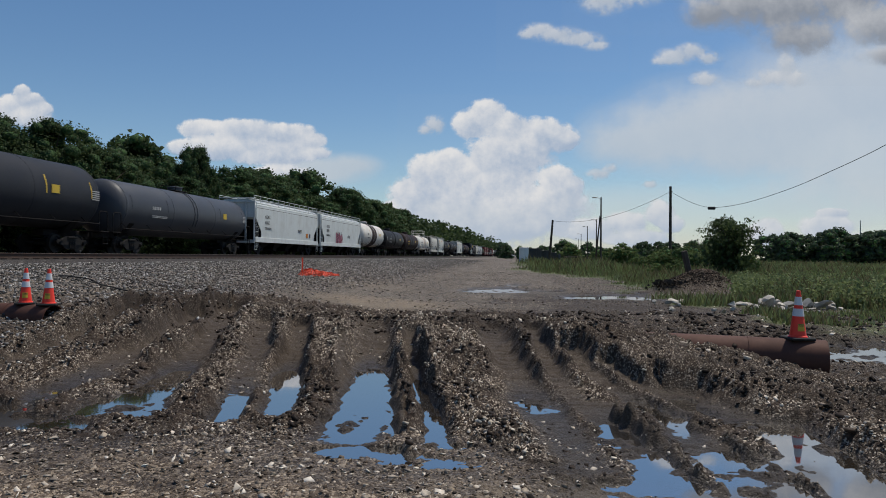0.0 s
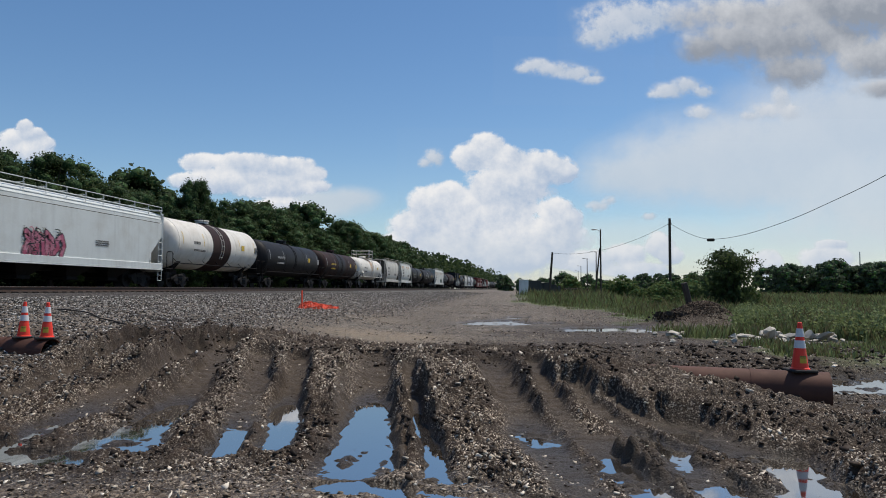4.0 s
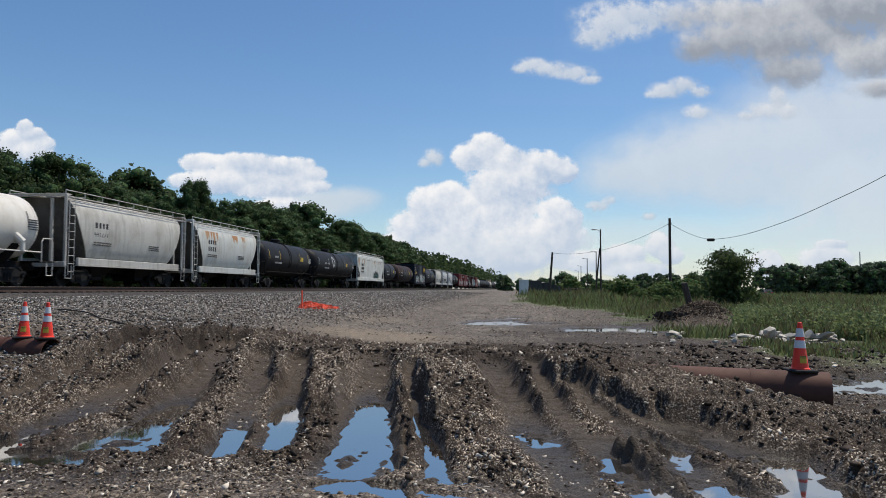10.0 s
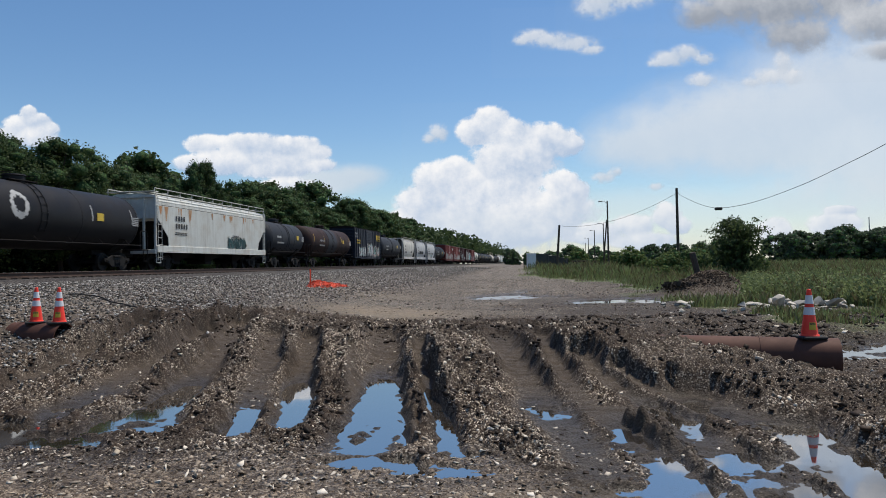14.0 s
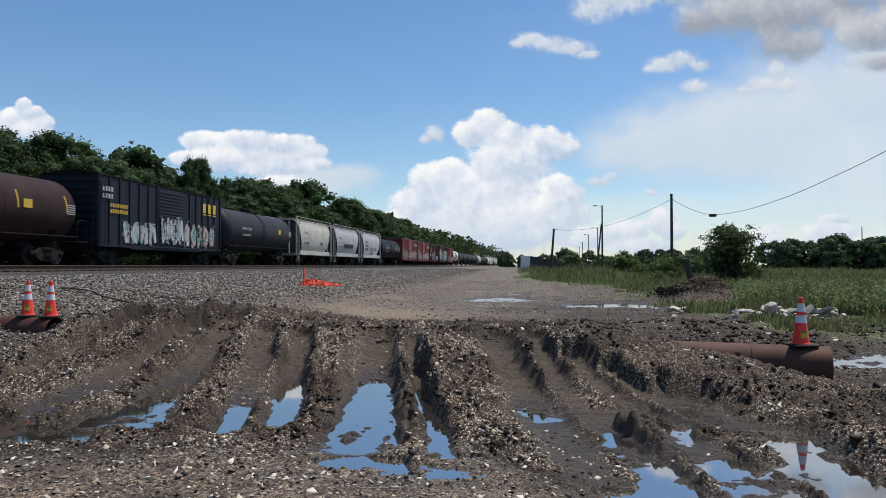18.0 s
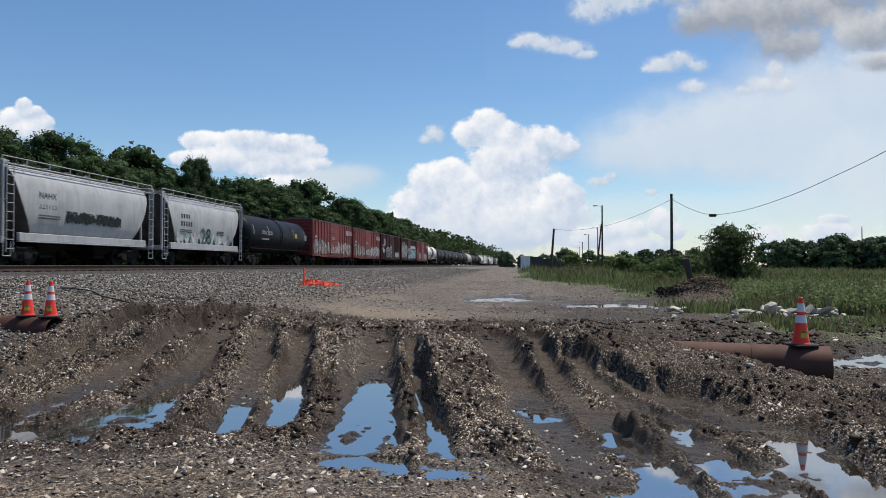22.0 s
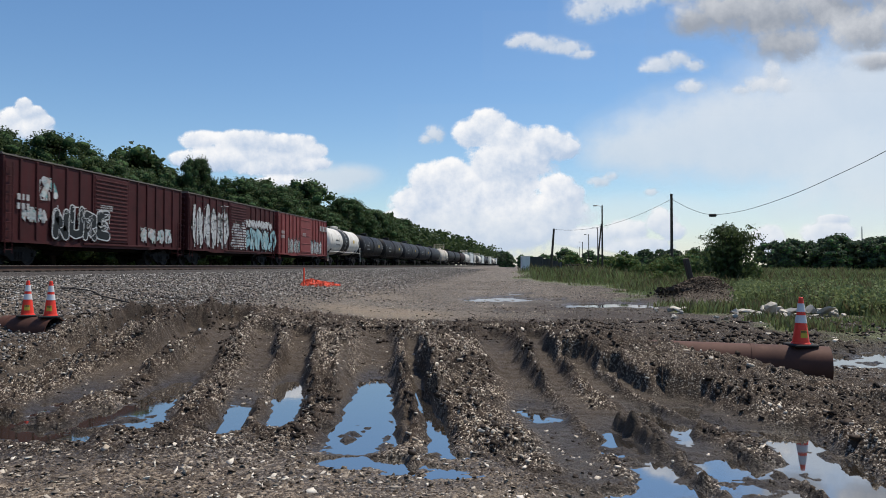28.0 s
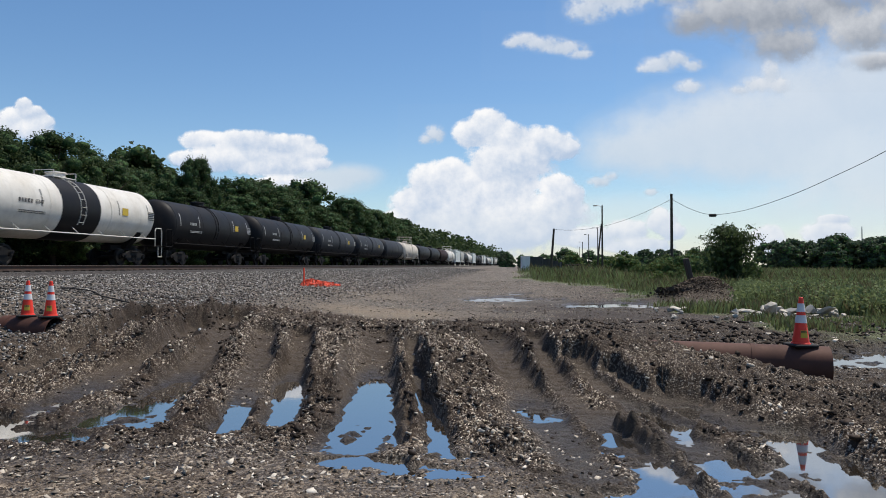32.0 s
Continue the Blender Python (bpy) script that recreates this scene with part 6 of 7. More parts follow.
def build_east_plants():
    """Trees and shrubs on the field's side."""
    rs = random.Random(8)
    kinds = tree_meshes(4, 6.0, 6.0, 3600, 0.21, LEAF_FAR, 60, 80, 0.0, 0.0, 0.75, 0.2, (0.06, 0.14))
    for row in range(2):
        across = 46.0
        while across < 150:
            d = 168 + 7 * row + rs.uniform(-3, 3)
            if abs(across - ROAD_AC) < 6.5:
                across += 3.0
                continue
            x, y = spot(d, across)
            h = np.interp(across, [46, 60, 72, 90, 150], [4.8, 5.4, 7.2, 8.2, 8.6]) * rs.uniform(0.88, 1.1)
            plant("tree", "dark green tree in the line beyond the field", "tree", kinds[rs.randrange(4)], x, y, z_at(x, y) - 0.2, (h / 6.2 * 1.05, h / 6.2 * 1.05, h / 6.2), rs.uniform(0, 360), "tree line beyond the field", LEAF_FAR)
            across += 4.6 * rs.uniform(0.8, 1.25)
    for i in range(16):
        if abs(22 + 3.6 * i - ROAD_AC) < 6.5:
            continue
        x, y = spot(270 + rs.uniform(-15, 15), 22 + 3.6 * i + rs.uniform(-1.5, 1.5))
        h = rs.uniform(4.5, 7.5)
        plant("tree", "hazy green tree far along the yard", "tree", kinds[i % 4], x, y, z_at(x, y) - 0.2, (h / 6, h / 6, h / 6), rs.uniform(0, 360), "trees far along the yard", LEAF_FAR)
    shrubs = tree_meshes(3, 3.0, 3.4, 3600, 0.10, LEAF_SHRUB, 80, 60, 0.05, 0.0, 0.7, 0.3, (0.06, 0.15))
    for d, px, h in [(92, 1107, 3.3), (122, 1012, 3.6), (80, 1145, 1.7), (76, 1163, 2.2), (74, 1182, 2.4), (72, 1205, 2.5), (78, 1222, 2.8), (66, 1238, 2.2), (88, 1128, 1.6), (64, 1325, 2.0), (85, 1175, 2.8), (60, 1200, 1.5), (58, 1165, 1.2), (150, 1085, 3.4), (160, 1060, 3.2)]:
        x, y = spot(d, (px - 784) / 1292 * d)
        plant("shrub", "leafy green shrub on rough ground", "shrub", shrubs[int(px) % 3], x, y, z_at(x, y) - 0.1, (h / 3.1,) * 3, px * 7 % 360, "shrubs on the rough ground")
    build_bush()


def build_bush():
    """The big bush by the dirt heap: arching stems with drooping sprays of narrow leaves."""
    rs = np.random.RandomState(98)
    t = thing("bush", "tall dark bush with drooping leafy sprays", "bush")
    low, tips = [], []
    for k in range(64):
        a, reach = rs.uniform(0, 6.283), rs.uniform(0.4, 2.5)
        high = (4.9 - 0.55 * reach) * rs.uniform(0.72, 1.0)
        base = Vector((rs.normal() * 0.25, rs.normal() * 0.25, -0.1))
        pts = []
        for i in range(7):
            q = i / 6
            out = reach * q ** 1.5
            pts.append(base + Vector((out * math.cos(a), out * math.sin(a), high * math.sin(q * 1.75) / math.sin(1.57))))
        g = Geo()
        for i in range(6):
            g.rod(pts[i], pts[i + 1], 0.045 * (1 - i / 7), 5, 0.045 * (1 - (i + 1) / 7))
        part("stem", g, BARK, t)
        for i in range(46):
            q = rs.uniform(0.25, 1.0)
            j = min(5, int(q * 6))
            p = pts[j].lerp(pts[j + 1], q * 6 - j)
            side = Vector((rs.normal(), rs.normal(), rs.normal() * 0.5 - 0.25)) * 0.26
            for m in range(3):
                tips.append(p + side * (0.35 + 0.4 * m))
        for i in range(40):
            low.append((rs.normal() * 0.8, rs.normal() * 0.8, 0.2 + 2.4 * rs.rand() ** 1.2))
    for name, pts, size in (("crown", tips, 0.068), ("skirt", low, 0.12)):
        v, f = leaf_cards(np.array([tuple(p) for p in pts]), size, rs, None, 0.9)
        ob = raw(name, v, f, LEAF)
        ob.parent = t
        tagged(ob, "", kind="stuff")
    x, y = spot(57, (1292 - 784) / 1292 * 57)
    t.matrix_basis = pose(x, y, z_at(x, y) - 0.05, 0, 0, 40)
    t.scale = (1.15, 1.15, 1.1)


def blades(name, label, mat, xs, ys, hs, seed, width=0.035):
    rs = np.random.RandomState(seed)
    n = len(xs)
    zs = ground_height(xs, ys, False)
    a = rs.uniform(0, 6.283, n)
    lean = rs.uniform(0.05, 0.5, n) * hs
    la = rs.uniform(0, 6.283, n)
    w = width * rs.uniform(0.6, 1.5, n)
    b = np.stack([xs, ys, zs - 0.03], 1)
    e = np.stack([np.cos(a) * w, np.sin(a) * w, 0 * a], 1)
    tip = b + np.stack([np.cos(la) * lean, np.sin(la) * lean, hs], 1)
    mid = b + np.stack([np.cos(la) * lean * 0.3, np.sin(la) * lean * 0.3, hs * 0.6], 1)
    v = np.stack([b - e, b + e, mid + e * 0.7, tip], 1).reshape(-1, 3)
    ob = raw(name, v, np.arange(4 * n).reshape(n, 4), mat)
    return tagged(ob, label, "grass", kind="stuff")


def build_grass():
    rs = np.random.RandomState(12)
    n = 150000
    d = 17 * (190 / 17.0) ** rs.rand(n)
    ac = d * rs.uniform(0.02, 0.75, n)
    x, y = ac * AY - d * AX, d * AY + ac * AX
    wob = fbm(x, y, 0.35, 4)
    edge = 6.0 - 1.0 * step(20, 32, y)
    lim = (x - edge) + 3.0 * wob - 2.0 * step(30, 20, y) * step(6, 9, x) + 6.5 * step(48, 75, y)
    patch = fbm(x, y, 0.16, 3)
    ok = (lim > 0.3) & (y > 17 + 2 * wob)
    heap = ((x - 7.6) / 2.4) ** 2 + ((y - 33.8) / 4.2) ** 2 > 1
    ok &= heap
    ok &= ((x - 7.6) / 2.6) ** 2 + ((y - 23.4) / 1.5) ** 2 > 1
    x, y, d, patch, lim = x[ok], y[ok], d[ok], patch[ok], lim[ok]
    h = (0.10 + 0.22 * rs.rand(len(x))) * (0.6 + 0.5 * np.clip(lim / 4, 0, 1)) * (1 + 0.8 * np.clip(patch * 3, -0.3, 1)) * (1 + d / 400) * (1 + 0.9 * step(48, 66, y) * step(16, 9, x) + 0.35 * step(24, 30, y) * step(9, 13, x))
    dry = rs.rand(len(x)) < 0.27
    blades("grass", "rough green grass and weeds of the field", WEED, x[~dry], y[~dry], h[~dry], 13, 0.02)
    blades("dry_grass", "dry straw-coloured stems among the grass", STRAW, x[dry], y[dry], h[dry] * 1.25, 14, 0.014)
    # taller weeds
    n = 4200
    d = 21 * (44 / 21.0) ** rs.rand(n)
    ac = d * rs.uniform(0.40, 0.72, n)
    x, y = ac * AY - d * AX, d * AY + ac * AX
    keep = (fbm(x, y, 0.22, 3) > -0.05) & (((x - 7.6) / 3.0) ** 2 + ((y - 22.8) / 2.4) ** 2 > 1)
    x, y = x[keep], y[keep]
    pts = []
    for a, b in zip(x, y):
        k = 16
        hh = rs.uniform(0.35, 0.95)
        t = rs.rand(k)
        pts.append(np.stack([a + rs.normal(size=k) * 0.13 * (0.4 + t), b + rs.normal(size=k) * 0.13 * (0.4 + t), z_at(a, b) + t * hh], 1))
    v, f = leaf_cards(np.concatenate(pts), 0.052, rs)
    tagged(raw("weeds", v, f, WEED), "tall leafy green weeds in the field", "weeds", kind="stuff")


build_east_plants()
build_grass()

# ---- crossing: pipe, cones, netting ----
PIPE_Z = (0.255, 0.42)


def pipe_top(x):
    k = (x - PIPE_A[0]) / (PIPE_B[0] - PIPE_A[0])
    return PIPE_A[1] + k * (PIPE_B[1] - PIPE_A[1]), PIPE_Z[0] + k * (PIPE_Z[1] - PIPE_Z[0]) + PIPE_R


def build_pipe():
    for xa, xb, lab in ((PIPE_A[0], 1.3, "rusty brown steel culvert pipe half buried in mud"), (-9.15, -10.35, "rusty pipe end showing in the gravel bank")):
        pipe_length(xa, xb, lab)


def pipe_length(xa, xb, lab):
    (ya, za), (yb, zb) = pipe_top(xa), pipe_top(xb)
    a, b = Vector((xa, ya, za - PIPE_R)), Vector((xb, yb, zb - PIPE_R))
    ln = (b - a).length
    prof = [(0.0, PIPE_R - 0.016), (0.0, PIPE_R), (ln, PIPE_R), (ln, PIPE_R - 0.016), (0.0, PIPE_R - 0.016)]
    n = 48
    vs, fs = [], []
    for p, r in prof[:4]:
        for i in range(n):
            vs.append((r * math.cos(6.28319 * i / n), p, r * math.sin(6.28319 * i / n)))
    for j in range(4):
        for i in range(n):
            k = (i + 1) % n
            j2 = (j + 1) % 4
            fs.append((j * n + i, j * n + k, j2 * n + k, j2 * n + i))
    t = thing("culvert_pipe", lab, "pipe", "lengths of culvert pipe")
    part("shell", Geo().add(vs, fs), PIPE, t)
    part("weld_band", Geo().lathe([(1.0, PIPE_R), (1.0, PIPE_R + 0.008), (1.05, PIPE_R + 0.008), (1.05, PIPE_R)], n, "y"), PIPE, t)
    d = (b - a).normalized()
    t.matrix_basis = Matrix.Translation(a) @ d.to_track_quat("Y", "Z").to_matrix().to_4x4()


def build_cones():
    t = thing("traffic_cone", "orange traffic cone with two white bands on a pipe", "traffic cone", "traffic cones on the pipe")
    part("base", Geo().box((0, 0, 0.02), (0.36, 0.36, 0.04), 0.012), RUBBER, t, "black rubber base")
    r = lambda z: 0.118 - 0.090 * (z - 0.04) / 0.67
    part("body", Geo().lathe([(0.04, 0.135), (0.055, 0.13), (0.06, r(0.06)), (0.705, r(0.705)), (0.71, 0.02)], 28, "z"), CONEMAT, t)
    for z0, z1 in ((0.34, 0.45), (0.50, 0.62)):
        part("band", Geo().lathe([(z0, r(z0)), (z0, r(z0) + 0.004), (z1, r(z1) + 0.004), (z1, r(z1))], 28, "z"), CONEWHITE, t, "white reflective band")
    g = Geo()
    for a0 in range(-118, -62, 8):
        q = []
        for a, z in ((a0, 0.13), (a0 + 8, 0.13), (a0 + 8, 0.235), (a0, 0.235)):
            q.append(((r(z) + 0.004) * math.cos(radians(a)), (r(z) + 0.004) * math.sin(radians(a)), z))
        g.add(q, [(0, 1, 2, 3)])
    st = part("sticker", g, YELLOW, t, "yellow label with dark lines")
    g = Geo()
    for zc in (0.217, 0.2):
        for a0 in range(-114, -70, 8):
            q = [((r(z) + 0.006) * math.cos(radians(a)), (r(z) + 0.006) * math.sin(radians(a)), z) for a, z in ((a0, zc), (a0 + 7, zc), (a0 + 7, zc + 0.01), (a0, zc + 0.01))]
            g.add(q, [(0, 1, 2, 3)])
    part("sticker_lines", g, MARKDARK, st)
    y, z = pipe_top(3.86)
    t.matrix_basis = pose(3.86, y, z - 0.012, 0, 0.8, 8)
    for x, turn in ((-9.83, 30), (-9.28, 20)):
        y, z = pipe_top(x)
        copy_thing(t, pose(x, y, z - 0.012, 0, 0.5, turn))


def build_netting():
    rs = np.random.RandomState(4)
    t = thing("safety_netting", "crumpled heap of orange plastic safety netting", "netting")
    n, m = 70, 34
    i, j = np.meshgrid(np.arange(n), np.arange(m), indexing="ij")
    x = -0.2 + 1.75 * i / n + 0.12 * fbm(i * 1.0, j * 1.0, 0.15, 3)
    y = -0.35 + 0.8 * j / m + 0.2 * fbm(i + 50.0, j * 1.0, 0.13, 3)
    hump = np.exp(-((i / n - 0.22) / 0.22) ** 2) * 0.3 + 0.16 * np.exp(-((i / n - 0.65) / 0.25) ** 2)
    z = hump * np.sin(np.pi * np.clip(j / m, 0, 1)) ** 0.7 + 0.16 * np.abs(fbm(i * 1.0, j + 90.0, 0.22, 3)) + 0.02
    g = Geo()
    vs = np.stack([x, y, z], -1).reshape(-1, 3)
    fs = []
    for a in range(n - 1):
        for b in range(m - 1):
            if a % 3 == 0 or b % 4 == 0 or rs.rand() < 0.35:
                fs.append((a * m + b, (a + 1) * m + b, (a + 1) * m + b + 1, a * m + b + 1))
    g.add([tuple(q) for q in vs], fs)
    part("mesh_sheet", g, NETTING, t)
    part("stake", Geo().rod((-0.1, 0, -0.2), (-0.12, 0.02, 0.85), 0.035, 8), NETTING, t, "upright orange stake")
    x0, y0 = -9.95, 31.6
    t.matrix_basis = pose(x0, y0, z_at(x0, y0) - 0.02)


def build_hose():
    t = thing("cable", "black cable lying on the ballast slope", "cable")
    pts = []
    for k in range(30):
        s = k / 29
        x, y = -11.7 + 2.4 * s, 17.0 - 0.9 * s ** 2 + 0.2 * math.sin(6 * s)
        pts.append(Vector((x, y, z_at(x, y) + 0.045 + 0.015 * math.sin(9 * s))))
    vs, fs = [], []
    for k, p in enumerate(pts):
        d = (pts[min(k + 1, 29)] - pts[max(k - 1, 0)]).normalized()
        e = d.cross(Vector((0, 0, 1))).normalized()
        for i in range(8):
            vs.append(p + 0.016 * (e * math.cos(i * math.pi / 4) + d.cross(e) * math.sin(i * math.pi / 4)))
            if k < 29:
                j = (i + 1) % 8
                fs.append((8 * k + i, 8 * k + j, 8 * k + 8 + j, 8 * k + 8 + i))
    fs += [tuple(range(8)), tuple(range(232, 240))]
    part("sheath", Geo().add(vs, fs), RUBBER, t)


build_pipe()
build_cones()
build_netting()
build_hose()


def chunk(rs, size):
    """A broken lump with flat uneven faces."""
    bm = bmesh.new()
    bmesh.ops.create_icosphere(bm, subdivisions=2, radius=size)
    k = [rs.uniform(0.6, 1.3), rs.uniform(0.5, 1.0), rs.uniform(0.35, 0.65)]
    cuts = [(Vector((rs.uniform(-1, 1), rs.uniform(-1, 1), rs.uniform(-1, 1))).normalized(), size * rs.uniform(0.35, 0.75)) for _ in range(12)]
    for v in bm.verts:
        for nrm, lim in cuts:
            d = v.co.dot(nrm)
            if d > lim:
                v.co -= nrm * (d - lim)
        v.co = Vector((v.co.x * k[0], v.co.y * k[1], v.co.z * k[2])) * (1 + rs.uniform(-0.07, 0.07))
    me = bpy.data.meshes.new("concrete_chunk")
    bm.to_mesh(me)
    bm.free()
    return me


def build_rubble():
    rs = random.Random(21)
    shapes = [chunk(rs, 0.25) for _ in range(8)]
    for me in shapes:
        me.materials.append(CONCRETE)
    places = [(22.6, 1300, 1.0), (22.8, 1322, 1.2), (22.4, 1340, 0.9), (23.0, 1352, 1.3), (22.6, 1366, 1.5), (23.2, 1378, 1.2), (22.3, 1388, 1.0), (22.9, 1400, 1.2), (23.3, 1436, 1.2),
              (22.8, 1450, 1.3), (22.4, 1462, 1.4), (23.0, 1474, 1.0), (21.8, 1345, 0.7), (21.7, 1380, 0.6), (21.9, 1408, 0.7), (23.5, 1312, 0.9), (23.4, 1418, 0.9), (23.6, 1360, 1.3),
              (24.0, 1196, 1.0), (24.4, 1208, 0.8), (24.2, 1184, 0.6), (21.4, 1192, 0.6), (20.8, 1268, 0.7), (20.6, 1285, 0.6), (25.0, 1160, 0.6), (21.6, 1440, 0.7), (22.0, 1330, 0.6)]
    for i, (d, px, s) in enumerate(places):
        x, y = spot(d, (px - 784) / 1292 * d)
        ob = new("concrete_chunk", shapes[i % 8])
        tagged(ob, "pale broken concrete lump lying in the grass edge", "rubble", "broken concrete lumps")
        ob.matrix_basis = pose(x, y, z_at(x, y) + 0.13 * s, rs.uniform(-25, 25), rs.uniform(-25, 25), rs.uniform(0, 360))
        ob.scale = (s * 1.05, s * 0.95, s * 1.0)
        x, y = spot(d + rs.uniform(-0.9, 0.2), (px + rs.uniform(-16, 16) - 784) / 1292 * d)
        s *= rs.uniform(0.4, 0.75)
        ob = new("concrete_chunk", shapes[(i + 3) % 8])
        tagged(ob, "small pale broken concrete lump in muddy grass", "rubble", "broken concrete lumps")
        ob.matrix_basis = pose(x, y, z_at(x, y) + 0.08 * s, rs.uniform(-40, 40), rs.uniform(-40, 40), rs.uniform(0, 360))
        ob.scale = (s, s * 0.8, s)


build_rubble()

# ---- poles, wires, yard ----


def build_poles():
    t = thing("utility_pole", "bare dark wooden utility pole", "pole", "wooden poles")
    x, y = spot(85, (1189 - 784) / 1292 * 85)
    part("shaft", Geo().rod((0, 0, -0.5), (0, 0, 9.75), 0.19, 12, 0.14), POLEWOOD, t)
    part("insulator", Geo().lathe([(0, 0.05), (0.1, 0.07), (0.16, 0.03)], 10, "z", (0.16, 0, 9.1)), GALV, t)
    t.matrix_basis = pose(x, y, z_at(x, y))
    top = Vector((x, y, z_at(x, y) + 9.15))
    t = thing("utility_pole", "short leaning dark wooden pole", "pole", "wooden poles")
    x, y = spot(110, (974 - 784) / 1292 * 110)
    part("shaft", Geo().rod((0, 0, -0.5), (0.55, 0, 6.7), 0.2, 10, 0.15), POLEWOOD, t)
    z = z_at(x, y)
    t.matrix_basis = pose(x, y, z)
    top2 = Vector((x + 0.52, y, z + 6.6))
    base = None
    for i, (px, d, h) in enumerate([(1066, 109, 10.2), (1058, 168, 10.0), (1042, 204, 10.0), (1031, 258, 9.6), (1026, 320, 9.4)]):
        x, y = spot(d, (px - 784) / 1292 * d)
        z = z_at(x, y)
        t = thing("street_lamp", "tall dark lamp post with a short arm", "street lamp", "lamp posts along the yard")
        part("post", Geo().rod((0, 0, -0.3), (0, 0, h), 0.16, 10, 0.10), POLEWOOD, t)
        part("arm", Geo().path([(0, 0, h - 0.35), (-0.45, 0, h - 0.05), (-0.75, 0, h)], 0.04), GALV, t)
        part("lamp_head", Geo().box((-1.0, 0, h - 0.02), (0.62, 0.3, 0.2), 0.06), GALV, t)
        t.matrix_basis = pose(x, y, z)
        if i == 0:
            b = thing("brace_pole", "leaning dark timber brace pole", "pole")
            part("shaft", Geo().rod((-0.85, 0.3, -0.3), (-0.12, 0.1, 7.4), 0.13, 8, 0.1), POLEWOOD, b)
            b.matrix_basis = pose(x, y, z)
    # wires
    w = thing("overhead_wire", "thin sagging overhead wire with a dark splice", "wire")
    ctrl = []
    for px, py, d in ((1189, 352, 85), (1225, 371, 79), (1262, 380, 73), (1320, 372, 66), (1400, 346, 57), (1480, 311, 50), (1568, 268, 43), (1680, 200, 36), (1830, 90, 29)):
        x, y = spot(d, (px - 784) / 1292 * d)
        ctrl.append(Vector((x, y, 1.7 + (470 - py) / 1292 * d)))
    ctrl[0] = top
    pts = []
    for k in range(len(ctrl) - 1):
        p0, p1, p2, p3 = ctrl[max(0, k - 1)], ctrl[k], ctrl[k + 1], ctrl[min(len(ctrl) - 1, k + 2)]
        for s in range(6):
            q = s / 6
            pts.append(0.5 * ((2 * p1) + (p2 - p0) * q + (2 * p0 - 5 * p1 + 4 * p2 - p3) * q * q + (3 * p1 - p0 - 3 * p2 + p3) * q ** 3))
    pts.append(ctrl[-1])
    part("strand", Geo().path(pts, 0.022, 5), RUBBER, w)
    s = ctrl[2]
    part("splice", Geo().box((s.x, s.y, s.z - 0.08), (0.75, 0.25, 0.3), 0.08), RUBBER, w, "dark splice case")
    end = thing("anchor_pole", "dark wooden pole that holds the wire", "pole")
    e = ctrl[-1]
    part("shaft", Geo().rod((0, 0, -0.4), (0, 0, e.z + 0.4), 0.19, 10, 0.14), POLEWOOD, end)
    end.matrix_basis = pose(e.x, e.y, 0)
    w2 = thing("overhead_wire", "thin sagging overhead wire between two poles", "wire")
    pts = [top.lerp(top2, i / 16) - Vector((0, 0, 1.3 * 4 * (i / 16) * (1 - i / 16))) for i in range(17)]
    part("strand", Geo().path(pts, 0.02, 5), RUBBER, w2)
    m = thing("mast", "thin grey mast beyond the tree line", "mast")
    x, y = spot(200, (1526 - 784) / 1292 * 200)
    part("shaft", Geo().rod((0, 0, 0), (0, 0, 12.0), 0.22, 8, 0.12), GALV, m)
    m.matrix_basis = pose(x, y, z_at(x, y))


